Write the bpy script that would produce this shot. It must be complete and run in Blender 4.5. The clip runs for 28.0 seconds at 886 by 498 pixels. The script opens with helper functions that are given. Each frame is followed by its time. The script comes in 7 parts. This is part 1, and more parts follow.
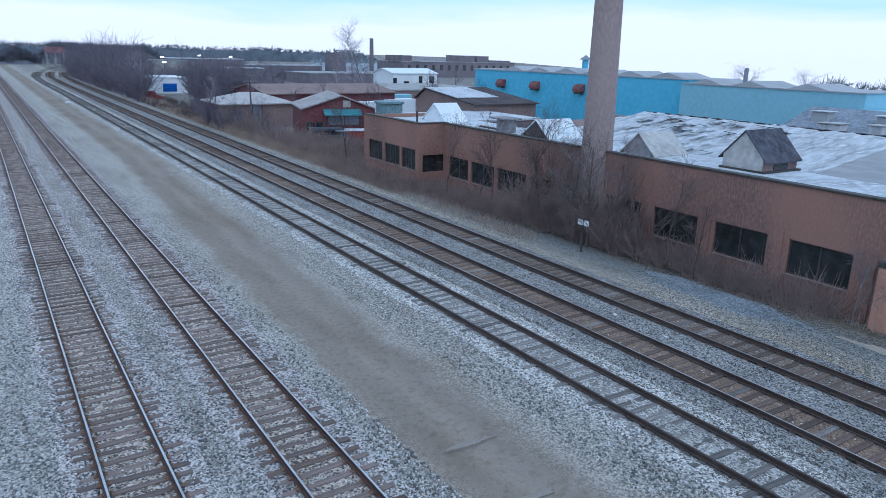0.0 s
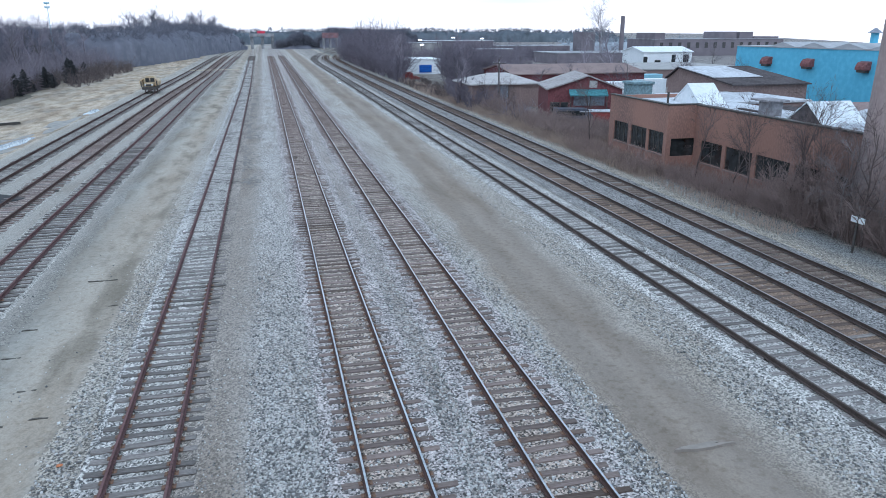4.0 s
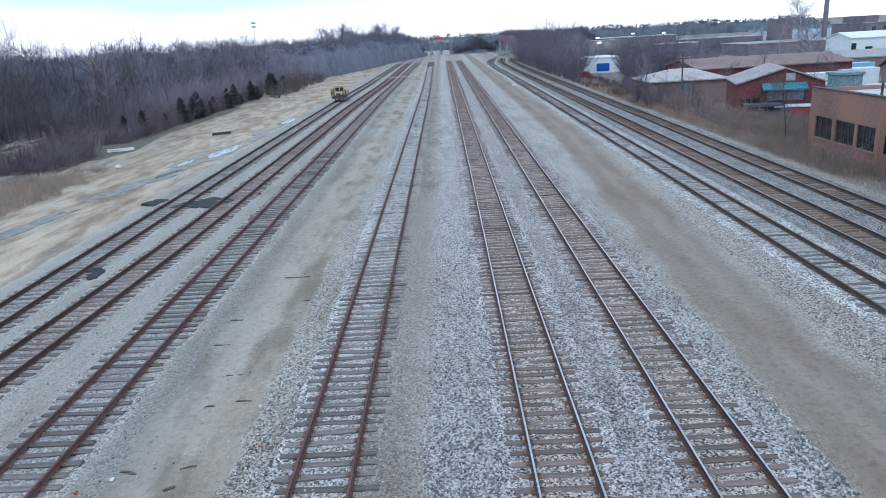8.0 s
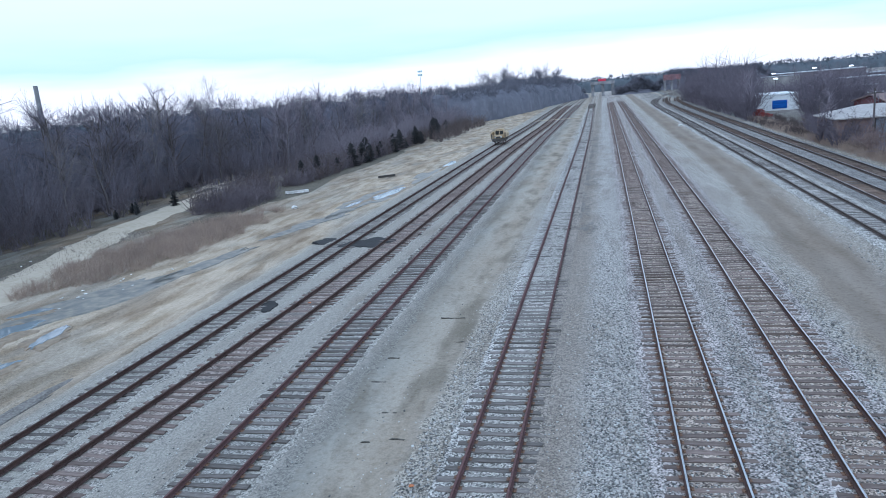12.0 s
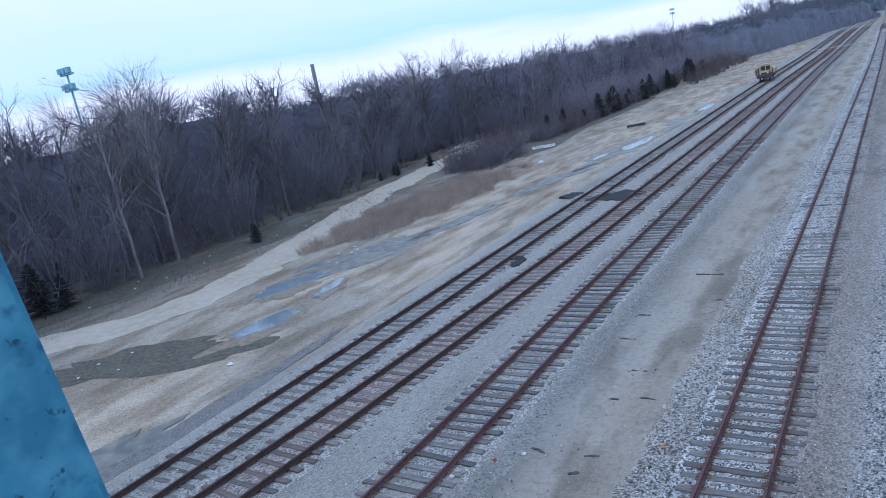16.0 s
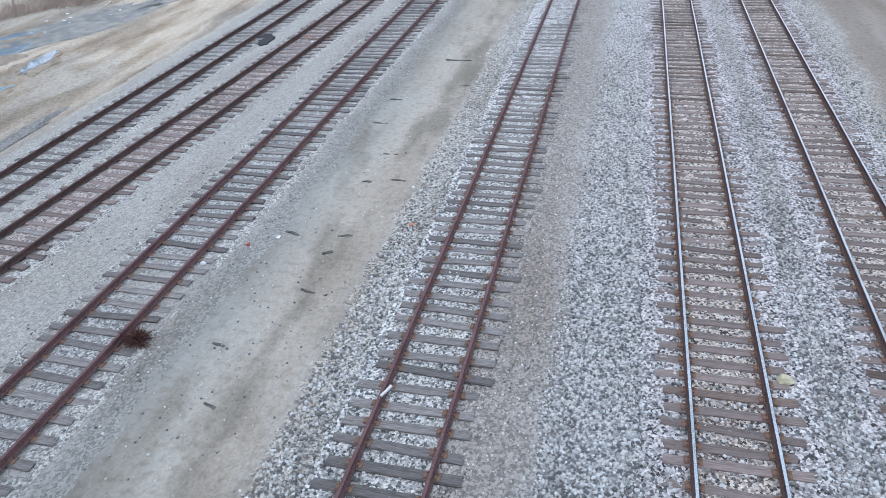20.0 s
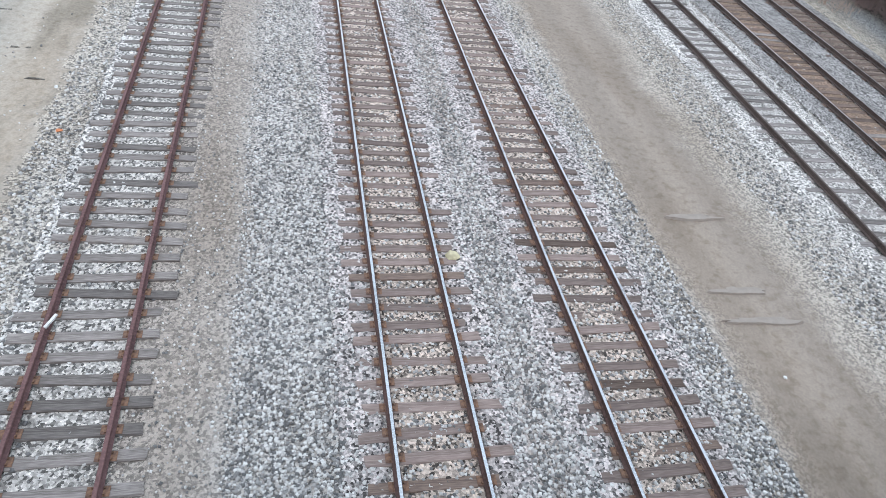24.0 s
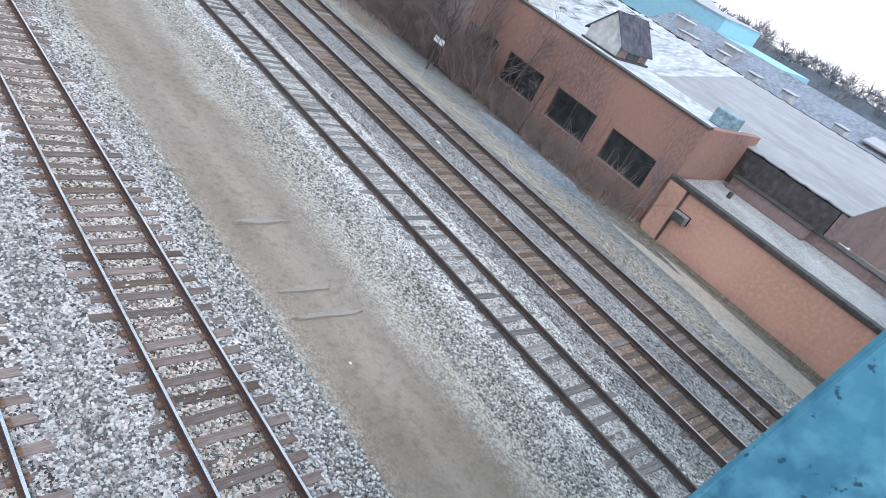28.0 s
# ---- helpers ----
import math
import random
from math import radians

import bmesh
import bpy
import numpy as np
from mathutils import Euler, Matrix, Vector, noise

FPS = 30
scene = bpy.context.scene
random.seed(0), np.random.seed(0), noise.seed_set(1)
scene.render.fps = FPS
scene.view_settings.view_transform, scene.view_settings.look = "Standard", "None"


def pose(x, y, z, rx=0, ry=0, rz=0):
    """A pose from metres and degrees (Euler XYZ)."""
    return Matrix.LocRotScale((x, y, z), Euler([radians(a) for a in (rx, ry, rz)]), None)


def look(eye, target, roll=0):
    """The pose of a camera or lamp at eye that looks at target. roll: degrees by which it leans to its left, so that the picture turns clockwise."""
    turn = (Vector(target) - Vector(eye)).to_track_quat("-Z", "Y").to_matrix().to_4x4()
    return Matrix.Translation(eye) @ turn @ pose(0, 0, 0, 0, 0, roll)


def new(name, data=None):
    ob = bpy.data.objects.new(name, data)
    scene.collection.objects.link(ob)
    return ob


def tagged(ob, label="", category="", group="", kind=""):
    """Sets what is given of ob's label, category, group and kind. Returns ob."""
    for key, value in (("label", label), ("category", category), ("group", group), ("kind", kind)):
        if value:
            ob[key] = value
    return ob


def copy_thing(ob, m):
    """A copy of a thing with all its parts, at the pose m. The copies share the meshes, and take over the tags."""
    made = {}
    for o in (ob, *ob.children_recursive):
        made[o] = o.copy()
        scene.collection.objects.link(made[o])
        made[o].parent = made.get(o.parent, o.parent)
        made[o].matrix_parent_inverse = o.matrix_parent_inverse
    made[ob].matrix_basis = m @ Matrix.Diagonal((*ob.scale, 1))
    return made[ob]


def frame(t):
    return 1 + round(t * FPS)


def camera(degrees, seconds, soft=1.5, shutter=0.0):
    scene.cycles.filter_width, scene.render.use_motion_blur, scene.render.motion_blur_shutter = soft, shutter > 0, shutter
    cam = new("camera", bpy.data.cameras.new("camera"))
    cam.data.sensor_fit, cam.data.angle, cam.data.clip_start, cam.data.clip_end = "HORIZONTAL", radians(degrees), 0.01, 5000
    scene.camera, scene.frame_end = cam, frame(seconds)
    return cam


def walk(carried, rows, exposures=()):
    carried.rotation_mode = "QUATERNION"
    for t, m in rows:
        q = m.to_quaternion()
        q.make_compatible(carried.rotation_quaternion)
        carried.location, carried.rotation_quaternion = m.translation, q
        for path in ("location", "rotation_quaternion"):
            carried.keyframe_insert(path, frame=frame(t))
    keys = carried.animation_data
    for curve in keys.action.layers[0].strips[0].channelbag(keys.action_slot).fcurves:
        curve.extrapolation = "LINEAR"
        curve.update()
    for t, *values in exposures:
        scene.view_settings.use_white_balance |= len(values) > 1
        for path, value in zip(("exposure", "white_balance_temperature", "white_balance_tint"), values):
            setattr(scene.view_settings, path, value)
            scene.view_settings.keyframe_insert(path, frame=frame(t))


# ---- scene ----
cam = camera(64.79, 28.0, soft=0.8)
# seconds, x, y, z, yaw, pitch, roll
ROWS = [
    (0.0, -2.182, -0.207, 10.525, -33.21, -15.60, -1.28),
    (0.5, -2.223, -0.210, 10.519, -30.13, -16.13, -0.99),
    (1.0, -2.264, -0.243, 10.520, -27.49, -16.38, -1.09),
    (1.5, -2.279, -0.215, 10.520, -25.14, -16.44, -1.29),
    (2.0, -2.304, -0.191, 10.525, -22.81, -16.41, -1.26),
    (2.5, -2.316, -0.166, 10.525, -20.30, -16.65, -0.99),
    (3.0, -2.318, -0.195, 10.506, -17.89, -17.03, -0.51),
    (3.5, -2.363, -0.162, 10.525, -16.01, -17.39, -0.29),
    (4.0, -2.383, -0.162, 10.526, -13.86, -17.35, 0.08),
    (4.5, -2.360, -0.196, 10.535, -11.34, -17.07, 0.78),
    (6.5, -2.457, -0.183, 10.599, -7.30, -16.32, 0.63),
    (7.0, -2.453, -0.146, 10.636, -5.54, -15.96, 1.00),
    (7.5, -2.467, -0.145, 10.646, -3.04, -16.17, 2.14),
    (8.0, -2.509, -0.156, 10.661, -0.13, -16.88, 3.16),
    (8.5, -2.513, -0.148, 10.660, 1.92, -17.57, 3.83),
    (9.0, -2.545, -0.140, 10.688, 4.34, -17.53, 4.20),
    (9.5, -2.582, -0.157, 10.698, 8.02, -16.41, 4.67),
    (10.0, -2.594, -0.160, 10.749, 11.16, -14.84, 4.83),
    (10.5, -2.626, -0.163, 10.763, 12.52, -13.80, 4.87),
    (11.0, -2.610, -0.130, 10.740, 12.66, -13.00, 4.92),
    (11.5, -2.530, -0.045, 10.727, 12.25, -12.59, 4.96),
    (13.5, -2.561, 0.312, 10.660, 18.96, -13.30, 6.16),
    (14.0, -2.545, 0.304, 10.673, 23.07, -13.41, 7.38),
    (14.5, -2.531, 0.251, 10.694, 27.23, -12.54, 8.54),
    (15.0, -2.519, 0.193, 10.733, 30.96, -11.48, 9.36),
    (15.5, -2.535, 0.208, 10.752, 33.11, -11.77, 10.20),
    (16.0, -2.492, 0.190, 10.739, 32.21, -13.75, 10.46),
    (16.5, -2.521, 0.226, 10.720, 30.10, -15.44, 9.50),
    (17.0, -2.558, 0.298, 10.694, 28.07, -16.41, 8.11),
    (17.5, -2.566, 0.340, 10.627, 24.81, -17.79, 6.50),
    (18.0, -2.562, 0.387, 10.614, 21.78, -19.11, 5.41),
    (18.5, -2.586, 0.401, 10.559, 19.70, -20.51, 4.92),
    (19.0, -2.605, 0.407, 10.505, 18.48, -23.70, 4.71),
    (19.5, -2.657, 0.390, 10.508, 16.61, -29.02, 4.08),
    (20.0, -2.704, 0.420, 10.479, 13.63, -33.19, 2.73),
    (20.5, -2.681, 0.418, 10.486, 10.25, -35.98, 1.38),
    (21.0, -2.641, 0.407, 10.463, 6.22, -40.06, -0.26),
    (21.5, -2.662, 0.456, 10.401, 2.53, -42.92, -1.77),
    (23.5, -2.585, 0.452, 10.455, -7.26, -40.05, -6.53),
    (24.0, -2.568, 0.443, 10.427, -9.47, -40.21, -8.39),
    (24.5, -2.536, 0.411, 10.406, -11.74, -40.55, -10.38),
    (25.0, -2.478, 0.399, 10.393, -15.41, -39.35, -13.10),
    (25.5, -2.402, 0.424, 10.421, -20.59, -37.45, -16.55),
    (26.0, -2.368, 0.426, 10.435, -25.39, -36.20, -18.73),
    (26.5, -2.337, 0.414, 10.434, -28.97, -35.26, -20.28),
    (27.0, -2.265, 0.351, 10.474, -32.04, -33.76, -21.61),
    (27.5, -2.242, 0.330, 10.489, -35.57, -32.50, -23.34),
    (28.0, -2.176, 0.344, 10.463, -40.05, -30.74, -24.54),
]
EXPOSURES = [(0.0, 0.06, 5200, 16), (1.5, 0.24, 5440, 15), (3.0, 0.35, 5640, 16), (8.0, 0.38, 5650, 17), (11.0, 0.29, 5500, 17), (13.5, 0.14, 5350, 17), (16.0, 0.06, 5100, 22), (17.0, 0.2, 5090, 24), (18.0, 0.38, 5330, 26), (20.0, 0.71, 5880, 22), (21.5, 0.83, 6250, 22), (25.0, 0.95, 6450, 22), (28.0, 0.98, 6250, 21)]
walk(cam, [(t, pose(x, y, z, 90 + pitch, roll, yaw)) for t, x, y, z, yaw, pitch, roll in ROWS], EXPOSURES)

# ---- light ----
world = bpy.data.worlds.new("overcast_sky")
scene.world = world
world.use_nodes = True
wn, wl = world.node_tree.nodes, world.node_tree.links
wn.clear()
w_out = wn.new("ShaderNodeOutputWorld")
w_bg = wn.new("ShaderNodeBackground")
w_sky = wn.new("ShaderNodeTexSky")
w_sky.sky_type = "NISHITA"
w_sky.sun_disc = False
w_sky.sun_elevation, w_sky.sun_rotation = radians(38), radians(200)
w_co = wn.new("ShaderNodeTexCoord")
w_sep = wn.new("ShaderNodeSeparateXYZ")
wl.new(w_co.outputs["Generated"], w_sep.inputs[0])
w_ramp = wn.new("ShaderNodeValToRGB")
e = w_ramp.color_ramp.elements
e[0].position, e[0].color = 0.0, (0.97, 0.99, 1.0, 1)
e[1].position, e[1].color = 0.55, (0.62, 0.80, 0.88, 1)
for pos, col in ((0.038, (0.98, 1.0, 1.0)), (0.066, (0.62, 0.86, 0.93)), (0.10, (0.76, 0.93, 0.97)), (0.20, (0.92, 0.985, 1.0))):
    e.new(pos).color = (*col, 1)
w_noise = wn.new("ShaderNodeTexNoise")
w_noise.inputs["Scale"].default_value = 2.2
w_noise.inputs["Detail"].default_value = 5
w_map = wn.new("ShaderNodeMapping")
w_map.inputs["Scale"].default_value = (1, 1, 7)
wl.new(w_co.outputs["Generated"], w_map.inputs[0])
wl.new(w_map.outputs[0], w_noise.inputs["Vector"])
w_add = wn.new("ShaderNodeMath")
w_add.operation = "MULTIPLY_ADD"
w_add.inputs[1].default_value = 0.10
wl.new(w_noise.outputs[0], w_add.inputs[0])
wl.new(w_sep.outputs[2], w_add.inputs[2])
w_sub = wn.new("ShaderNodeMath")
w_sub.operation = "SUBTRACT"
w_sub.inputs[1].default_value = 0.05
wl.new(w_add.outputs[0], w_sub.inputs[0])
wl.new(w_sub.outputs[0], w_ramp.inputs[0])
w_sc = wn.new("ShaderNodeVectorMath")
w_sc.operation = "SCALE"
w_sc.inputs["Scale"].default_value = 0.05
wl.new(w_sky.outputs[0], w_sc.inputs[0])
w_mix = wn.new("ShaderNodeMix")
w_mix.data_type = "RGBA"
w_mix.inputs["Factor"].default_value = 0.88
wl.new(w_sc.outputs[0], w_mix.inputs["A"])
wl.new(w_ramp.outputs[0], w_mix.inputs["B"])
wl.new(w_mix.outputs["Result"], w_bg.inputs["Color"])
w_bg.inputs["Strength"].default_value = 1.05
wl.new(w_bg.outputs[0], w_out.inputs[0])

sun_data = bpy.data.lights.new("sun", "SUN")
sun_data.energy, sun_data.angle, sun_data.color = 0.6, radians(20), (1.0, 0.97, 0.93)
sun = new("sun", sun_data)
sun.matrix_world = look((0, 0, 60), (18, 40, 0))

# ---- materials ----
def mat(name, base, rough=0.85, metal=0.0, dark=None, light=None, grain=8.0, stain=0.6, bump=0.25, bump_scale=None, stretch=(1, 1, 1), vary=0.0, coords="Object", spec=0.3):
    """Two-scale procedural surface: broad stains from dark to base, fine grain up to light, bump from the grain."""
    m = bpy.data.materials.new(name)
    m.use_nodes = True
    n, l = m.node_tree.nodes, m.node_tree.links
    b = n["Principled BSDF"]
    b.inputs["Roughness"].default_value, b.inputs["Metallic"].default_value = rough, metal
    b.inputs["Specular IOR Level"].default_value = spec
    dark = dark or tuple(c * 0.6 for c in base)
    light = light or tuple(min(1, c * 1.35) for c in base)
    co = n.new("ShaderNodeTexCoord")
    geo = n.new("ShaderNodeNewGeometry")
    mp = n.new("ShaderNodeMapping")
    mp.inputs["Scale"].default_value = stretch
    l.new(geo.outputs["Position"] if coords == "World" else co.outputs[coords], mp.inputs[0])
    a = n.new("ShaderNodeTexNoise")
    a.inputs["Scale"].default_value, a.inputs["Detail"].default_value = stain, 6
    l.new(mp.outputs[0], a.inputs["Vector"])
    r1 = n.new("ShaderNodeValToRGB")
    r1.color_ramp.elements[0].position, r1.color_ramp.elements[1].position = 0.33, 0.62
    r1.color_ramp.elements[0].color, r1.color_ramp.elements[1].color = (*dark, 1), (*base, 1)
    l.new(a.outputs[0], r1.inputs[0])
    g = n.new("ShaderNodeTexNoise")
    g.inputs["Scale"].default_value, g.inputs["Detail"].default_value = grain, 4
    l.new(mp.outputs[0], g.inputs["Vector"])
    r2 = n.new("ShaderNodeValToRGB")
    r2.color_ramp.elements[0].position, r2.color_ramp.elements[1].position = 0.42, 0.72
    r2.color_ramp.elements[0].color, r2.color_ramp.elements[1].color = (0, 0, 0, 1), (1, 1, 1, 1)
    l.new(g.outputs[0], r2.inputs[0])
    mx = n.new("ShaderNodeMix")
    mx.data_type = "RGBA"
    l.new(r2.outputs[0], mx.inputs["Factor"])
    l.new(r1.outputs[0], mx.inputs["A"])
    mx.inputs["B"].default_value = (*light, 1)
    out = mx.outputs["Result"]
    if vary:
        oi = n.new("ShaderNodeObjectInfo")
        hs = n.new("ShaderNodeHueSaturation")
        mr = n.new("ShaderNodeMapRange")
        mr.inputs["To Min"].default_value, mr.inputs["To Max"].default_value = 1 - vary, 1 + vary
        l.new(oi.outputs["Random"], mr.inputs["Value"])
        l.new(mr.outputs[0], hs.inputs["Value"])
        l.new(out, hs.inputs["Color"])
        out = hs.outputs[0]
    l.new(out, b.inputs["Base Color"])
    if bump:
        bp = n.new("ShaderNodeBump")
        bp.inputs["Strength"].default_value, bp.inputs["Distance"].default_value = bump, 0.02
        l.new(g.outputs[0], bp.inputs["Height"])
        l.new(bp.outputs[0], b.inputs["Normal"])
    return m

M_RUST = mat("rusty_rail_steel", (0.092, 0.056, 0.049), 0.8, 0.2, grain=20, stain=1.5)
M_RUST_RED = mat("red_rusty_rail_steel", (0.145, 0.08, 0.078), 0.85, 0.1, grain=20, stain=1.2)
M_DARK_RAIL = mat("dark_rail_steel", (0.09, 0.068, 0.06), 0.6, 0.3, grain=20, stain=1.5)
M_STEEL = mat("polished_rail_head", (0.50, 0.51, 0.53), 0.3, 1.0, grain=30, stain=0.8, bump=0.02)
M_STEEL_DULL = mat("dull_rail_head", (0.42, 0.40, 0.39), 0.35, 0.9, grain=30, stain=0.8, bump=0.02)
M_TIE = mat("weathered_wooden_tie", (0.178, 0.158, 0.146), 0.9, dark=(0.10, 0.088, 0.081), light=(0.28, 0.254, 0.238), grain=14, stain=2.5, bump=0.5, stretch=(0.25, 3, 3), vary=0.35)
M_TIE_BROWN = mat("brown_wooden_tie", (0.192, 0.145, 0.129), 0.9, dark=(0.115, 0.086, 0.077), light=(0.265, 0.213, 0.19), grain=14, stain=2.5, bump=0.5, stretch=(0.25, 3, 3), vary=0.3)
M_TIE_RUST = mat("rust_stained_tie", (0.128, 0.093, 0.078), 0.9, dark=(0.085, 0.06, 0.05), light=(0.21, 0.155, 0.125), grain=14, stain=2.5, bump=0.5, stretch=(0.25, 3, 3), vary=0.3)
# Blotches are patchy metal and also painted light and shade of the folds.
M_CRUMPLED = mat("crumpled_torn_metal_sheet", (0.47, 0.485, 0.51), 0.6, 0.05, dark=(0.27, 0.275, 0.29), light=(0.64, 0.655, 0.675), grain=2.2, stain=0.8, bump=0.5, stretch=(0.5, 1.4, 1))
M_BRICK = mat("orange_brown_painted_brick", (0.325, 0.182, 0.142), 0.9, dark=(0.175, 0.115, 0.104), light=(0.37, 0.21, 0.162), grain=9, stain=0.32, bump=0.25, stretch=(1, 1.2, 0.5))
M_PINK = mat("salmon_painted_wall", (0.56, 0.315, 0.235), 0.9, dark=(0.47, 0.26, 0.195), light=(0.60, 0.345, 0.26), grain=6, stain=0.3, bump=0.1)
M_ROOF = mat("pale_flat_roofing", (0.52, 0.54, 0.57), 0.8, dark=(0.34, 0.35, 0.375), light=(0.64, 0.66, 0.69), grain=2.5, stain=0.35, bump=0.1)
# Dark roofing, used on the hall wall as painted shade too.
M_ROOF_SHADE_DARK = mat("dark_bitumen_roofing", (0.10, 0.088, 0.09), 0.98, grain=3, stain=0.4, bump=0.1, spec=0.05)
M_METAL_ROOF = mat("weathered_white_metal_sheet", (0.385, 0.39, 0.405), 0.65, 0.0, dark=(0.325, 0.33, 0.345), light=(0.435, 0.44, 0.455), grain=1.5, stain=0.25, bump=0.1, stretch=(1, 0.3, 1))
M_BLUE = mat("blue_painted_metal_cladding", (0.125, 0.47, 0.66), 0.6, dark=(0.105, 0.42, 0.61), light=(0.15, 0.52, 0.71), grain=1.5, stain=0.1, bump=0.05)
M_TEAL = mat("pale_teal_cladding", (0.28, 0.53, 0.63), 0.65, dark=(0.25, 0.49, 0.59), light=(0.31, 0.56, 0.66), grain=2, stain=0.15, bump=0.05)
M_WHITE = mat("white_painted_metal", (0.74, 0.78, 0.8), 0.6, dark=(0.66, 0.70, 0.72), light=(0.80, 0.83, 0.85), grain=3, stain=0.4, bump=0.05)
M_RED = mat("dark_red_painted_boards", (0.165, 0.06, 0.066), 0.85, grain=4, stain=0.6, bump=0.1)
M_GREYWALL = mat("grey_block_wall", (0.26, 0.25, 0.26), 0.9, grain=3, stain=0.4, bump=0.1)
M_BROWNWALL = mat("brown_brick_wall", (0.255, 0.185, 0.172), 0.9, dark=(0.19, 0.135, 0.125), light=(0.30, 0.225, 0.205), grain=4, stain=0.4, bump=0.1)
M_CHIMNEY = mat("buff_chimney_brick", (0.35, 0.272, 0.26), 0.9, dark=(0.30, 0.235, 0.225), light=(0.39, 0.31, 0.29), grain=7, stain=0.2, bump=0.2, stretch=(1, 1, 0.5))
M_GLASS = mat("dirty_dark_window_glass", (0.028, 0.032, 0.034), 0.12, dark=(0.015, 0.017, 0.018), light=(0.05, 0.055, 0.058), grain=2, stain=0.9, bump=0.0, spec=0.6)
M_FRAME = mat("dark_painted_steel_frame", (0.07, 0.065, 0.06), 0.7, grain=6, stain=1)
M_BARK = mat("grey_brown_bark", (0.145, 0.128, 0.128), 0.95, grain=6, stain=0.8, bump=0.4, stretch=(1, 1, 0.3))
M_TWIG = mat("bare_winter_twigs", (0.195, 0.18, 0.212), 0.95, dark=(0.142, 0.13, 0.156), light=(0.245, 0.228, 0.26), grain=1.2, stain=0.25, bump=0.0, vary=0.25)
# Lighter, purpler twigs for farther growth: distance haze is put into the colour.
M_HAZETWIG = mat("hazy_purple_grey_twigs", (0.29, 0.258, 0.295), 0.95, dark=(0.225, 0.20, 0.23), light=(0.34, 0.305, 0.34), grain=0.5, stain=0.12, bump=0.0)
M_WALLTREE = mat("dark_brown_sapling_bark", (0.14, 0.108, 0.102), 0.95, grain=2, stain=0.5, bump=0.0, vary=0.25)
M_CURVEBUSH = mat("purple_grey_bush_twigs", (0.185, 0.165, 0.195), 0.95, dark=(0.14, 0.125, 0.15), light=(0.225, 0.2, 0.235), grain=0.5, stain=0.12, bump=0.0)
M_UNDER = mat("purple_brown_undergrowth", (0.185, 0.16, 0.18), 0.95, dark=(0.13, 0.112, 0.13), light=(0.24, 0.208, 0.23), grain=0.5, stain=0.12, bump=0.0)
M_TWIG_PALE = mat("pale_winter_twigs", (0.245, 0.225, 0.225), 0.95, grain=1.2, stain=0.25, bump=0.0, vary=0.2)
M_DARK_BRUSH = mat("dark_brown_winter_brush", (0.27, 0.205, 0.19), 0.95, dark=(0.19, 0.145, 0.134), light=(0.34, 0.262, 0.24), grain=1.2, stain=0.3, bump=0.0, vary=0.25)
M_DULL_TEAL = mat("dull_grey_teal_sheet", (0.20, 0.30, 0.335), 0.7, grain=4, stain=0.8, bump=0.1)
M_SLATE = mat("blue_grey_slate_roofing", (0.22, 0.245, 0.285), 0.8, grain=3, stain=0.3, bump=0.1)
M_TIE_GREY = mat("grey_bleached_tie", (0.19, 0.17, 0.16), 0.9, dark=(0.10, 0.09, 0.085), light=(0.29, 0.265, 0.25), grain=14, stain=2.5, bump=0.5, stretch=(0.25, 3, 3), vary=0.4)
M_BRUSH = mat("brown_winter_brush", (0.185, 0.15, 0.145), 0.95, dark=(0.13, 0.105, 0.102), light=(0.24, 0.195, 0.188), grain=1.2, stain=0.3, bump=0.0, vary=0.25)
M_REED = mat("dry_tan_reeds", (0.43, 0.335, 0.28), 0.95, dark=(0.33, 0.26, 0.22), light=(0.53, 0.42, 0.34), grain=0.8, stain=0.2, bump=0.0)
M_PINE = mat("dark_conifer_needles", (0.058, 0.06, 0.063), 0.9, grain=3, stain=0.8, bump=0.0, vary=0.3)
M_BRIDGE = mat("flaking_blue_bridge_paint", (0.085, 0.285, 0.40), 0.5, dark=(0.055, 0.20, 0.30), light=(0.15, 0.40, 0.51), grain=7, stain=3.0, bump=0.35)
def pitted(m, scale, lo, hi, colour):
    """Adds dark pits of rust to a paint."""
    n, l = m.node_tree.nodes, m.node_tree.links
    b = n["Principled BSDF"]
    src = b.inputs["Base Color"].links[0].from_socket
    co, v, r, k = n.new("ShaderNodeTexCoord"), n.new("ShaderNodeTexNoise"), n.new("ShaderNodeMapRange"), n.new("ShaderNodeMix")
    v.inputs["Scale"].default_value, v.inputs["Detail"].default_value = scale, 3
    l.new(co.outputs["Object"], v.inputs["Vector"])
    r.inputs["From Min"].default_value, r.inputs["From Max"].default_value = lo, hi
    l.new(v.outputs[0], r.inputs["Value"])
    k.data_type = "RGBA"
    l.new(r.outputs[0], k.inputs["Factor"])
    l.new(src, k.inputs["A"])
    k.inputs["B"].default_value = (*colour, 1)
    l.new(k.outputs["Result"], b.inputs["Base Color"])
pitted(M_BRIDGE, 16.0, 0.66, 0.72, (0.03, 0.10, 0.15))
pitted(M_BRIDGE, 5.0, 0.62, 0.70, (0.045, 0.17, 0.26))
M_CONCRETE = mat("grey_concrete", (0.36, 0.35, 0.34), 0.9, grain=8, stain=0.6)

# ---- building blocks ----
def gz(x, y):
    """Height of the ground: level across, rising gently along the tracks, falling away east of the works."""
    z = 0.0032 * min(max(y, -20), 420)
    east = x - 116 - 0.6 * max(0.0, y - 96)
    return z if east < 0 else z - 0.048 * east

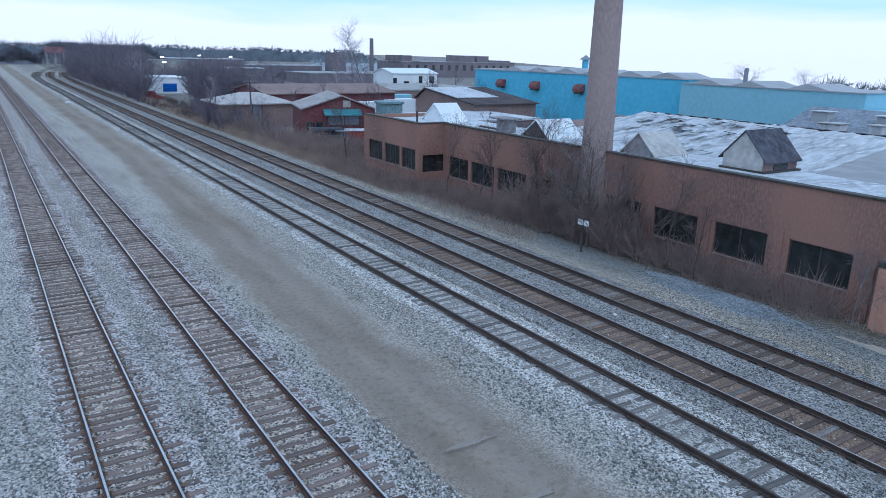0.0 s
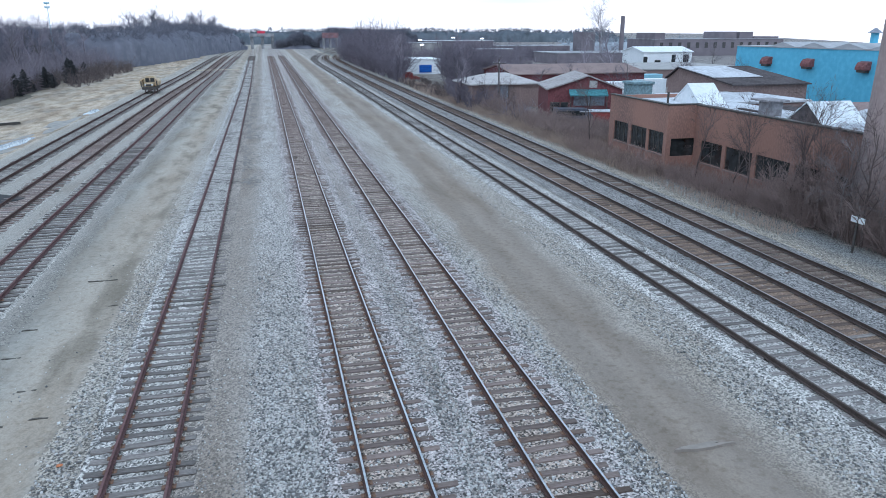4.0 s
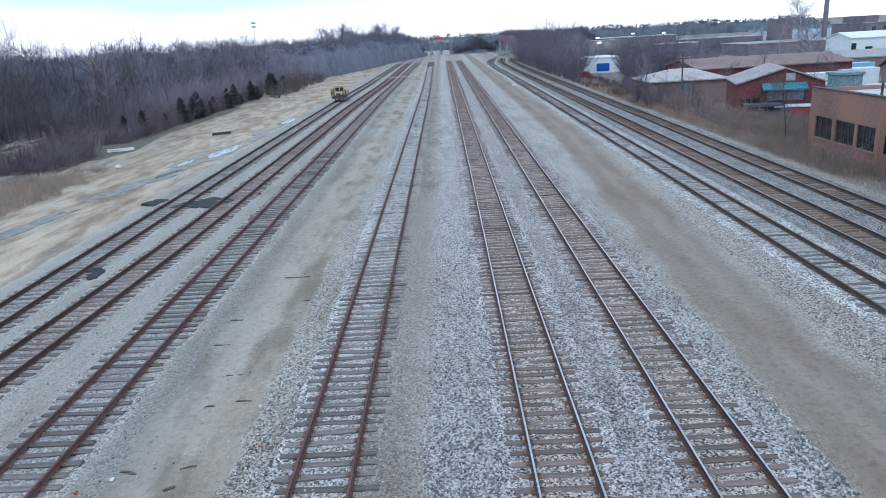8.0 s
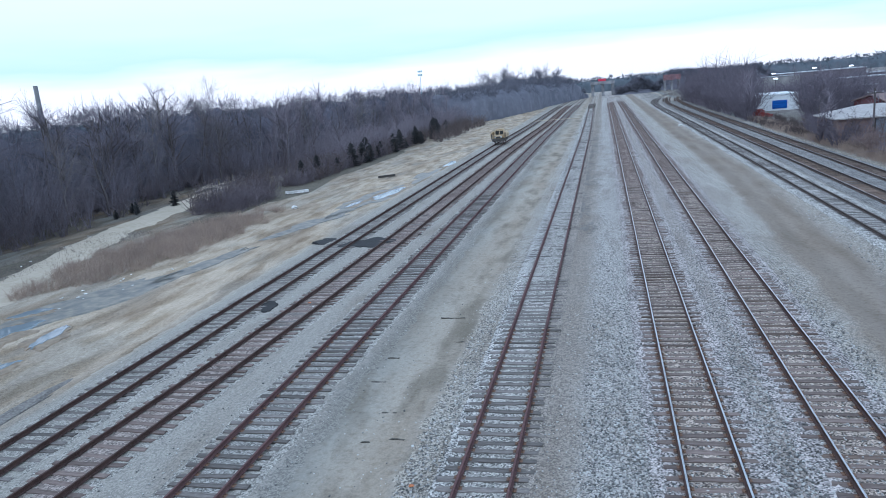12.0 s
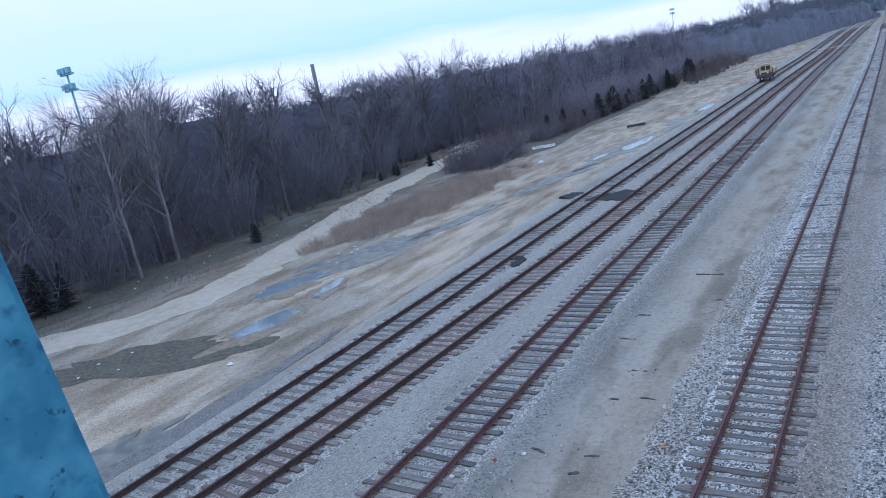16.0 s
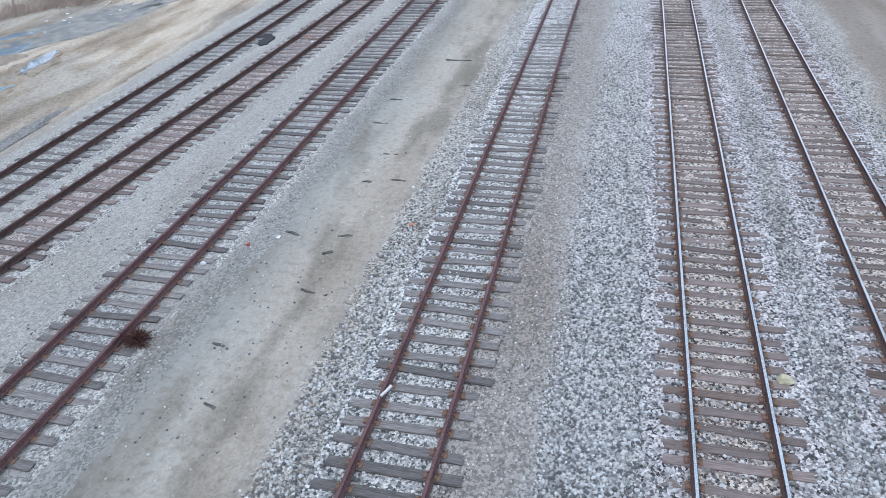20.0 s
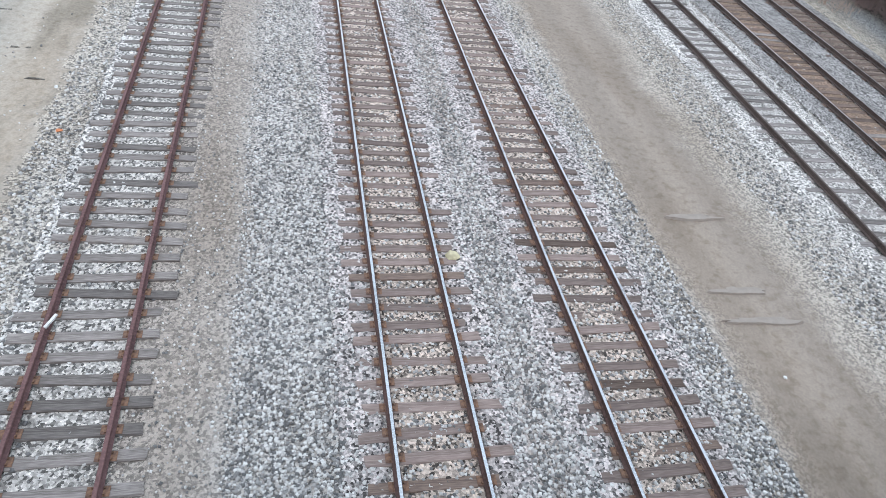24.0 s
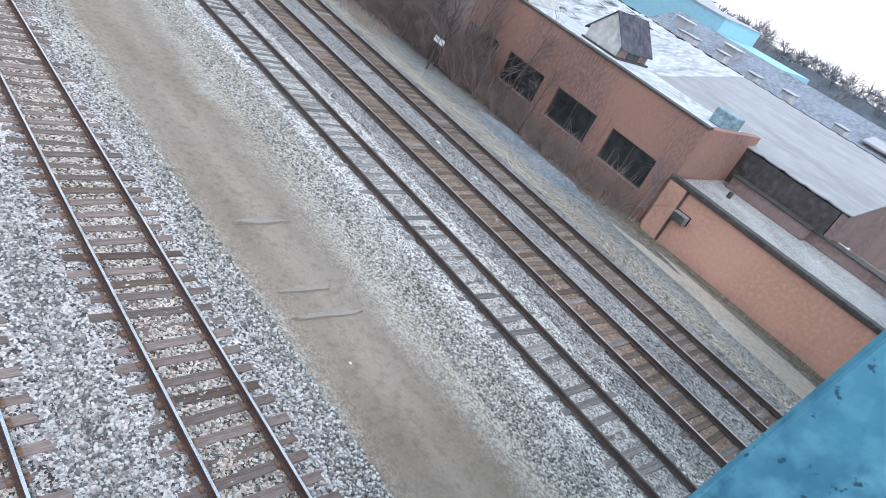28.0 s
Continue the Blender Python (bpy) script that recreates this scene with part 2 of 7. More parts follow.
def mesh_from(name, verts, faces, mats, smooth=False):
    me = bpy.data.meshes.new(name)
    me.from_pydata([tuple(v) for v in verts], [], faces)
    for m in mats if isinstance(mats, (list, tuple)) else [mats]:
        me.materials.append(m)
    if smooth:
        me.polygons.foreach_set("use_smooth", [True] * len(me.polygons))
    me.update()
    return me

def part(name, bm, material, parent, label=""):
    """Links a bmesh as one mesh object under a thing or a part."""
    me = bpy.data.meshes.new(name)
    bm.normal_update()
    bm.to_mesh(me)
    bm.free()
    for m in material if isinstance(material, (list, tuple)) else [material]:
        me.materials.append(m)
    ob = new(name, me)
    ob.parent = parent
    if label:
        ob["label"] = label
    return ob

def thing(name, x, y, z, label, category, group="", kind="", rz=0):
    ob = new(name)
    ob.empty_display_size = 0.3
    ob.matrix_world = pose(x, y, z, 0, 0, rz)
    return tagged(ob, label, category, group, kind)

def box(x0, x1, y0, y1, z0, z1, bevel=0.0, bm=None):
    bm = bm or bmesh.new()
    vs = [bm.verts.new((x, y, z)) for x in (x0, x1) for y in (y0, y1) for z in (z0, z1)]
    fs = [bm.faces.new([vs[i] for i in f]) for f in ((0, 1, 3, 2), (4, 6, 7, 5), (0, 4, 5, 1), (2, 3, 7, 6), (0, 2, 6, 4), (1, 5, 7, 3))]
    if bevel:
        bmesh.ops.bevel(bm, geom=list({e for f in fs for e in f.edges}), offset=bevel, segments=1, affect="EDGES")
    return bm

def prism(profile, axis, a0, a1, bm=None):
    """A closed profile (u, v) swept along x or y: u is the other level axis, v is up."""
    bm = bm or bmesh.new()
    at = (lambda u, v, a: (a, u, v)) if axis == "x" else (lambda u, v, a: (u, a, v))
    r0 = [bm.verts.new(at(u, v, a0)) for u, v in profile]
    r1 = [bm.verts.new(at(u, v, a1)) for u, v in profile]
    k = len(profile)
    for i in range(k):
        bm.faces.new((r0[i], r0[(i + 1) % k], r1[(i + 1) % k], r1[i]))
    bm.faces.new(r0[::-1])
    bm.faces.new(r1)
    bmesh.ops.recalc_face_normals(bm, faces=bm.faces)
    return bm

def tube(x, y, z0, z1, r0, r1, sides=12, bm=None):
    bm = bm or bmesh.new()
    a = [bm.verts.new((x + r0 * math.cos(2 * math.pi * i / sides), y + r0 * math.sin(2 * math.pi * i / sides), z0)) for i in range(sides)]
    b = [bm.verts.new((x + r1 * math.cos(2 * math.pi * i / sides), y + r1 * math.sin(2 * math.pi * i / sides), z1)) for i in range(sides)]
    for i in range(sides):
        bm.faces.new((a[i], a[(i + 1) % sides], b[(i + 1) % sides], b[i]))
    bm.faces.new(a[::-1])
    bm.faces.new(b)
    return bm

def sticks(p0, p1, r0, r1, sides=3):
    """Vertices and faces of many tapered rods at once; arrays of ends and radii."""
    p0, p1 = np.asarray(p0, float), np.asarray(p1, float)
    d = p1 - p0
    d /= np.linalg.norm(d, axis=1, keepdims=True) + 1e-9
    ref = np.where(np.abs(d[:, 2:3]) > 0.9, [[1.0, 0, 0]], [[0, 0, 1.0]])
    u = np.cross(d, ref)
    u /= np.linalg.norm(u, axis=1, keepdims=True) + 1e-9
    v = np.cross(d, u)
    rings = []
    for p, r in ((p0, r0), (p1, r1)):
        r = np.broadcast_to(np.asarray(r, float), (len(p0),))[:, None]
        rings.append([p + r * (u * math.cos(2 * math.pi * k / sides) + v * math.sin(2 * math.pi * k / sides)) for k in range(sides)])
    verts = np.stack(rings[0] + rings[1], 1).reshape(-1, 3)
    n = len(p0)
    base = (np.arange(n) * 2 * sides)[:, None]
    faces = np.concatenate([base + np.array([[k, (k + 1) % sides, sides + (k + 1) % sides, sides + k]]) for k in range(sides)], 0)
    return verts, faces

def quad_mesh(name, verts, faces, material):
    """A mesh from large arrays of vertices and four-cornered faces."""
    me = bpy.data.meshes.new(name)
    k = faces.shape[1]
    me.vertices.add(len(verts))
    me.vertices.foreach_set("co", np.asarray(verts, np.float32).ravel())
    me.loops.add(faces.size)
    me.loops.foreach_set("vertex_index", faces.astype(np.int32).ravel())
    me.polygons.add(len(faces))
    me.polygons.foreach_set("loop_start", np.arange(0, faces.size, k, dtype=np.int32))
    me.update(calc_edges=True)
    me.materials.append(material)
    return me

# ---- ground ----
def ground_material():
    m = bpy.data.materials.new("yard_ground")
    m.use_nodes = True
    n, l = m.node_tree.nodes, m.node_tree.links
    b = n["Principled BSDF"]
    b.inputs["Roughness"].default_value = 0.95
    b.inputs["Specular IOR Level"].default_value = 0.2
    geo = n.new("ShaderNodeNewGeometry")
    sep = n.new("ShaderNodeSeparateXYZ")
    l.new(geo.outputs["Position"], sep.inputs[0])

    def math_node(op, a, bb=None, c=None):
        k = n.new("ShaderNodeMath")
        k.operation = op
        for i, v in enumerate((a, bb, c)):
            if v is None:
                continue
            if hasattr(v, "links"):
                l.new(v, k.inputs[i])
            else:
                k.inputs[i].default_value = v
        return k.outputs[0]

    def noise(scale, detail=4, vec=None):
        k = n.new("ShaderNodeTexNoise")
        k.inputs["Scale"].default_value, k.inputs["Detail"].default_value = scale, detail
        l.new(vec or geo.outputs["Position"], k.inputs["Vector"])
        return k.outputs[0]

    def contrast(v, lo, hi):
        k = n.new("ShaderNodeMapRange")
        k.inputs["From Min"].default_value, k.inputs["From Max"].default_value = lo, hi
        l.new(v, k.inputs["Value"])
        return k.outputs[0]

    # lateral position, with ragged edges and the slow drift of the service road
    warp = math_node("MULTIPLY_ADD", noise(0.35, 6), 1.1, -0.55)
    fine = math_node("MULTIPLY_ADD", noise(3.0, 4), 0.8, -0.4)
    drift = math_node("MULTIPLY", math_node("MINIMUM", math_node("MAXIMUM", math_node("SUBTRACT", sep.outputs[1], 18.0), 0.0), 55.0), -0.038)
    east = math_node("GREATER_THAN", sep.outputs[0], 5.2)
    x = math_node("ADD", math_node("ADD", sep.outputs[0], warp), fine)
    x = math_node("ADD", x, math_node("MULTIPLY", math_node("MULTIPLY", drift, east), contrast(sep.outputs[0], 13.2, 12.2)))
    ramp = n.new("ShaderNodeValToRGB")
    t = math_node("DIVIDE", math_node("ADD", x, 70.0), 120.0)
    l.new(t, ramp.inputs[0])
    west_bands = [(-64, (0.100, 0.085, 0.075)), (-51, (0.20, 0.18, 0.15)), (-40, (0.41, 0.36, 0.295)),
             (-31, (0.54, 0.45, 0.35)), (-26, (0.54, 0.455, 0.36)), (-24.6, (0.36, 0.34, 0.305)), 
             (-13.0, (0.345, 0.322, 0.29)), (-12.1, (0.235, 0.225, 0.205)), (-11.6, (0.33, 0.315, 0.28)), (-10.4, (0.41, 0.368, 0.312)), (-9.2, (0.375, 0.325, 0.265)), (-8.2, (0.40, 0.378, 0.345)),
             ]
    # The last band, beyond x = 44, is lightened partly for distance haze.
    east_bands = [(-5.4, (0.40, 0.37, 0.335)), (-4.7, (0.28, 0.246, 0.216)), (-3.7, (0.315, 0.284, 0.254)), (-3.0, (0.425, 0.408, 0.39)), (2.0, (0.365, 0.335, 0.318)), (5.8, (0.422, 0.400, 0.368)),
             (6.45, (0.37, 0.34, 0.305)), (6.85, (0.272, 0.232, 0.194)), (7.7, (0.243, 0.206, 0.173)), (8.3, (0.30, 0.256, 0.215)), (9.4, (0.25, 0.212, 0.178)), (10.0, (0.36, 0.325, 0.285)),
             (11.2, (0.385, 0.36, 0.325)), (12.2, (0.395, 0.375, 0.352)), (16, (0.299, 0.280, 0.263)), (21.6, (0.278, 0.265, 0.253)), (22.8, (0.391, 0.350, 0.291)),
             (25.0, (0.22, 0.235, 0.24)), (26.4, (0.20, 0.185, 0.165)), (44, (0.25, 0.235, 0.23))]
    bands = west_bands + east_bands
    els = ramp.color_ramp.elements
    els[0].position, els[0].color = (bands[0][0] + 70) / 120, (*bands[0][1], 1)
    els[1].position, els[1].color = (bands[-1][0] + 70) / 120, (*bands[-1][1], 1)
    for px, col in bands[1:-1]:
        els.new((px + 70) / 120).color = (*col, 1)
    # dirt stains, stones
    def blend(kind, fac, a, bcol):
        k = n.new("ShaderNodeMix")
        k.data_type, k.blend_type = "RGBA", kind
        l.new(fac, k.inputs["Factor"])
        l.new(a, k.inputs["A"])
        if hasattr(bcol, "links"):
            l.new(bcol, k.inputs["B"])
        else:
            k.inputs["B"].default_value = (*bcol, 1)
        return k.outputs["Result"]

    mp = n.new("ShaderNodeMapping")
    mp.inputs["Scale"].default_value = (1, 0.22, 1)
    l.new(geo.outputs["Position"], mp.inputs[0])
    col = blend("MULTIPLY", math_node("MULTIPLY", contrast(noise(0.55, 8, mp.outputs[0]), 0.48, 0.68), 0.5), ramp.outputs[0], (0.62, 0.56, 0.50))
    col = blend("MULTIPLY", math_node("MULTIPLY", contrast(noise(0.13, 5), 0.5, 0.7), 0.35), col, (0.75, 0.72, 0.68))
    vor = n.new("ShaderNodeTexVoronoi")
    vor.inputs["Scale"].default_value = 19.5
    # stones of uneven outline: the cells are bent by a fine noise and broken up by smaller chips
    bend = n.new("ShaderNodeTexNoise")
    bend.inputs["Scale"].default_value, bend.inputs["Detail"].default_value = 28.0, 3
    l.new(geo.outputs["Position"], bend.inputs["Vector"])
    shift = n.new("ShaderNodeVectorMath")
    shift.operation = "MULTIPLY_ADD"
    shift.inputs[1].default_value = (0.05, 0.05, 0.05)
    l.new(bend.outputs["Color"], shift.inputs[0])
    l.new(geo.outputs["Position"], shift.inputs[2])
    l.new(shift.outputs[0], vor.inputs["Vector"])
    chip = n.new("ShaderNodeTexVoronoi")
    chip.inputs["Scale"].default_value = 52.0
    l.new(shift.outputs[0], chip.inputs["Vector"])
    both = n.new("ShaderNodeMix")
    both.data_type = "RGBA"
    both.inputs["Factor"].default_value = 0.3
    l.new(vor.outputs["Color"], both.inputs["A"])
    l.new(chip.outputs["Color"], both.inputs["B"])
    grey = n.new("ShaderNodeRGBToBW")
    l.new(both.outputs["Result"], grey.inputs[0])
    stone = n.new("ShaderNodeValToRGB")
    stone.color_ramp.elements[0].position, stone.color_ramp.elements[0].color = 0.25, (0.33, 0.33, 0.33, 1)
    stone.color_ramp.elements[1].position, stone.color_ramp.elements[1].color = 0.74, (1.65, 1.625, 1.585, 1)
    stone.color_ramp.elements.new(0.40).color = (0.58, 0.575, 0.57, 1)
    stone.color_ramp.elements.new(0.52).color = (1.12, 1.10, 1.08, 1)
    l.new(grey.outputs[0], stone.inputs[0])
    # loose stone everywhere but on the packed dirt
    dirt = math_node("MULTIPLY", contrast(x, 5.9, 7.3), contrast(x, 10.9, 9.3))
    sand = math_node("LESS_THAN", x, -25.2)
    lane_w = math_node("MULTIPLY", math_node("GREATER_THAN", x, -11.9), math_node("LESS_THAN", x, -8.7))
    packed = math_node("MINIMUM", math_node("ADD", math_node("ADD", dirt, sand), lane_w), 1.0)
    # streaks of brown and of damp grey drawn out along the strip
    mp2 = n.new("ShaderNodeMapping")
    mp2.inputs["Scale"].default_value = (1, 0.3, 1)
    mp2.inputs["Rotation"].default_value = (0, 0, 0.18)
    l.new(geo.outputs["Position"], mp2.inputs[0])
    col = blend("MIX", math_node("MULTIPLY", math_node("MULTIPLY", contrast(noise(0.32, 7, mp2.outputs[0]), 0.47, 0.62), math_node("MULTIPLY_ADD", lane_w, -0.65, math_node("MULTIPLY_ADD", dirt, -0.75, packed))), 0.72), col, (0.29, 0.225, 0.165))
    mp3 = n.new("ShaderNodeMapping")
    mp3.inputs["Scale"].default_value = (1, 0.3, 1)
    mp3.inputs["Location"].default_value = (40, 9, 0)
    l.new(geo.outputs["Position"], mp3.inputs[0])
    col = blend("MIX", math_node("MULTIPLY", math_node("MULTIPLY", contrast(noise(0.27, 6, mp3.outputs[0]), 0.5, 0.62), sand), 0.4), col, (0.27, 0.27, 0.25))
    # dark crumbs and rotten wood trodden into the packed lane between the sidings
    crumbs = math_node("MULTIPLY", contrast(noise(0.8, 9, mp2.outputs[0]), 0.50, 0.66), lane_w)
    col = blend("MIX", math_node("MULTIPLY", crumbs, 0.7), col, (0.19, 0.165, 0.13))
    # mottled gravel, dead grass and tyre marks on the sandy strip
    col = blend("MULTIPLY", math_node("MULTIPLY", math_node("MULTIPLY", contrast(noise(0.9, 10, mp2.outputs[0]), 0.46, 0.62), sand), 0.75), col, (0.62, 0.575, 0.50))
    col = blend("MULTIPLY", math_node("MULTIPLY", math_node("MULTIPLY", contrast(noise(4.5, 6), 0.5, 0.7), packed), 0.5), col, (0.6, 0.56, 0.5))
    amount = math_node("MULTIPLY", math_node("MULTIPLY_ADD", dirt, -0.10, math_node("MULTIPLY_ADD", packed, -0.77, 0.97)), math_node("MULTIPLY_ADD", contrast(x, -8.0, -13.0), -0.62, 1.0))
    amount = math_node("MULTIPLY_ADD", sand, 0.25, amount)
    tan_side = math_node("MULTIPLY", contrast(x, -5.3, -4.9), contrast(x, -3.1, -3.6))
    amount = math_node("MULTIPLY_ADD", tan_side, -0.38, amount)
    moss = math_node("MULTIPLY", contrast(noise(0.6, 8, mp2.outputs[0]), 0.52, 0.64), math_node("MULTIPLY", contrast(x, -10.4, -9.8), contrast(x, -8.3, -8.9)))
    col = blend("MIX", math_node("MULTIPLY", moss, 0.7), col, (0.18, 0.155, 0.12))
    col = blend("MULTIPLY", amount, col, stone.outputs[0])
    l.new(col, b.inputs["Base Color"])
    bp = n.new("ShaderNodeBump")
    bp.inputs["Distance"].default_value = 0.05
    l.new(math_node("MULTIPLY", amount, 0.8), bp.inputs["Strength"])
    l.new(vor.outputs["Distance"], bp.inputs["Height"])
    bp.invert = True
    l.new(bp.outputs[0], b.inputs["Normal"])
    return m

M_GROUND = ground_material()

def build_ground():
    xs = sorted(set([-3000, -900, -300, -120] + [round(v, 2) for v in np.arange(-70, 70.1, 0.7)] + [92, 116, 140, 180, 240, 330, 480, 680, 900, 1500, 3000]))
    ys = sorted(set([-600, -120, -40] + [round(v, 2) for v in np.arange(-16, 90, 0.7)] + [round(v, 1) for v in np.arange(92, 440, 6)] + [700, 1500, 4500]))
    verts = []
    for y in ys:
        for x in xs:
            z = gz(x, y)
            if abs(x) < 70 and y < 300:
                rough = 0.03 if -58 < x < -25 else (0.03 if x < 27 else 0.0)
                z += rough * noise.noise((x * 0.35, y * 0.35, 0.0)) + 0.012 * noise.noise((x * 1.7, y * 1.7, 3.0))
                # shoulder of the ballast bed down to the sandy strip
                if -58 < x < -24:
                    z -= 0.28 * min(1, (-24 - x) / 2.0)
                if 6.6 < x - 0.038 * min(max(y - 18, 0), 55) < 10.2:
                    z -= 0.06
                z -= 0.06
            verts.append((x, y, z))
    w = len(xs)
    faces = [(j * w + i, j * w + i + 1, (j + 1) * w + i + 1, (j + 1) * w + i) for j in range(len(ys) - 1) for i in range(w - 1)]
    ob = new("ground", mesh_from("ground", verts, faces, M_GROUND, smooth=True))
    tagged(ob, "grey ballast, tan dirt and sandy gravel of a rail yard", "ground", kind="structure")

build_ground()

# ---- tracks ----
def smooth_line(keys, step=1.0):
    """Centre line (x by y) through keyed points, eased between them."""
    ky, kx = [k[0] for k in keys], [k[1] for k in keys]
    ys = np.arange(ky[0], ky[-1] + 0.01, step)
    xs = np.interp(ys, ky, kx)
    for _ in range(3):
        pad = np.pad(xs, 6, mode="reflect", reflect_type="odd")
        xs = np.convolve(pad, np.ones(13) / 13, "valid")
    return ys, xs

RAIL = [(-0.070, 0.0), (0.070, 0.0), (0.070, 0.012), (0.012, 0.035), (0.010, 0.125), (0.036, 0.135), (0.036, 0.165), (0.028, 0.172), (-0.028, 0.172), (-0.036, 0.165), (-0.036, 0.135), (-0.010, 0.125), (-0.012, 0.035), (-0.070, 0.012)]

def rail_object(parent, ys, xs, side, m_side, m_top):
    dx = np.gradient(xs, ys)
    n = len(RAIL)
    verts, faces, mats = [], [], []
    for i, (y, x) in enumerate(zip(ys, xs)):
        k = 1 / math.sqrt(1 + dx[i] ** 2)
        wob = 0.012 * noise.noise((x * 0.7 + side * 3, y * 0.15, 2.0))
        for u, v in RAIL:
            s = side * 0.7535 + u + wob
            verts.append((x + s * k, y - s * k * dx[i], gz(x, y) + v))
    for i in range(len(ys) - 1):
        for j in range(n):
            faces.append((i * n + j, i * n + (j + 1) % n, (i + 1) * n + (j + 1) % n, (i + 1) * n + j))
            mats.append(1 if j == 7 else 0)
    faces.append(tuple(range(n))[::-1])
    faces.append(tuple((len(ys) - 1) * n + j for j in range(n)))
    mats += [0, 0]
    me = mesh_from("rail", verts, faces, [m_side, m_top])
    me.polygons.foreach_set("material_index", mats)
    ob = new("rail", me)
    ob.parent = parent
    return ob

def tie_mesh(seed, material):
    rng = random.Random(seed)
    bm = box(-1.3, 1.3, -0.115, 0.115, -0.16, 0.0, 0.015)
    for v in bm.verts:
        v.co.x += rng.uniform(-0.04, 0.04)
        v.co.y += rng.uniform(-0.012, 0.012)
        v.co.z += rng.uniform(-0.012, 0.006)
    me = bpy.data.meshes.new("tie")
    bm.to_mesh(me)
    bm.free()
    me.materials.append(material)
    return me

def plate_mesh(material):
    bm = box(-0.17, 0.17, -0.09, 0.09, 0.0, 0.014, 0.003)
    for sx in (-0.09, 0.09):
        for sy in (-0.055, 0.055):
            box(sx - 0.015, sx + 0.015, sy - 0.015, sy + 0.015, 0.014, 0.045, bm=bm)
    me = bpy.data.meshes.new("tie_plates")
    bm.to_mesh(me)
    bm.free()
    me.materials.append(material)
    return me

M_PLATE = mat("orange_rusted_tie_plate", (0.18, 0.105, 0.075), 0.9, dark=(0.11, 0.07, 0.055), light=(0.26, 0.15, 0.095), grain=20, stain=4)

def build_track(label, keys, spacing, m_side, m_top, m_tie, proud, near=70.0, seed=1, jitter=0.06, skew=1.5):
    rng = random.Random(seed)
    ys, xs = smooth_line(keys)
    x0 = float(np.interp(8, ys, xs))
    tr = thing("railway_track", 0, 0, 0, label, "railway track", "yard tracks")
    for side in (-1, 1):
        rail_object(tr, ys, xs, side, m_side, m_top)
    kinds = [tie_mesh(seed * 10 + i, m_tie) for i in range(6)] + [tie_mesh(seed * 10 + 7, M_TIE_RUST if seed in (5, 6) else M_TIE)]
    plates = plate_mesh(M_PLATE)
    far_v, far_f, y = [], [], ys[0] + 0.3
    base = [(sx * 1.3, sy * 0.115, z) for sx in (-1, 1) for sy in (-1, 1) for z in (-0.1, 0.0)]
    quads = ((0, 1, 3, 2), (4, 6, 7, 5), (0, 4, 5, 1), (2, 3, 7, 6), (1, 5, 7, 3))
    while y < ys[-1]:
        x = float(np.interp(y, ys, xs))
        lift = proud + rng.uniform(-0.02, 0.012)
        off, turn = rng.gauss(0, jitter), rng.gauss(0, skew)
        heading = math.degrees(math.atan(float(np.interp(y + 1, ys, xs)) - float(np.interp(y - 1, ys, xs))) / 2)
        z = gz(x, y) + min(0.0, lift) + 0.0
        if y < near:
            ob = new("tie", kinds[rng.randrange(7)])
            ob.parent = tr
            ob.matrix_local = pose(x + off, y, z, rng.gauss(0, 0.6), rng.gauss(0, 0.3), turn - heading)
            if y < 30 and seed in (3, 4, 5, 6):
                for side in (-1, 1):
                    pl = new("tie_plate", plates)
                    pl.parent = tr
                    pl.matrix_local = pose(x + side * 0.7535, y, z + 0.004, 0, 0, -heading)
        else:
            i = len(far_v)
            far_v += [(x + off + a, y + b, z + c) for a, b, c in base]
            far_f += [tuple(i + k for k in q) for q in quads]
        y += spacing * (1 + rng.gauss(0, 0.07))
    ob = new("tie_run", mesh_from("tie_run", far_v, far_f, m_tie))
    ob.parent = tr
    tagged(ob, kind="stuff")
    return tr

WEST_TRACKS = [
    ("rusty siding with dark wooden ties beside the sandy strip", [(-12, -22.7), (20, -22.4), (84, -22.0), (135, -21.75), (180, -20.95), (290, -20.6), (400, -18.3)], 0.56, M_RUST, M_RUST, M_TIE, -0.005),
    ("rusty siding with brown wooden ties and a fouled bed", [(-12, -20.9), (5, -19.9), (15, -19.3), (26, -18.7), (40, -18.2), (84, -18.05), (110, -18.05), (145, -17.5), (180, -16.8), (284, -16.9), (393, -15.0)], 0.56, M_RUST, M_RUST, M_TIE_BROWN, -0.005),
    ("red-rusty siding with dark exposed wooden ties", [(-12, -14.32), (140, -14.3), (180, -13.75), (234, -13.6), (387, -11.8)], 0.56, M_RUST_RED, M_RUST_RED, M_TIE, 0.0),
    ("red-rusty siding with weathered grey ties in pale ballast", [(-12, -6.12), (137, -6.15), (182, -6.4), (300, -7.2), (400, -7.6)], 0.52, M_RUST_RED, M_RUST_RED, M_TIE, 0.0),
    ]
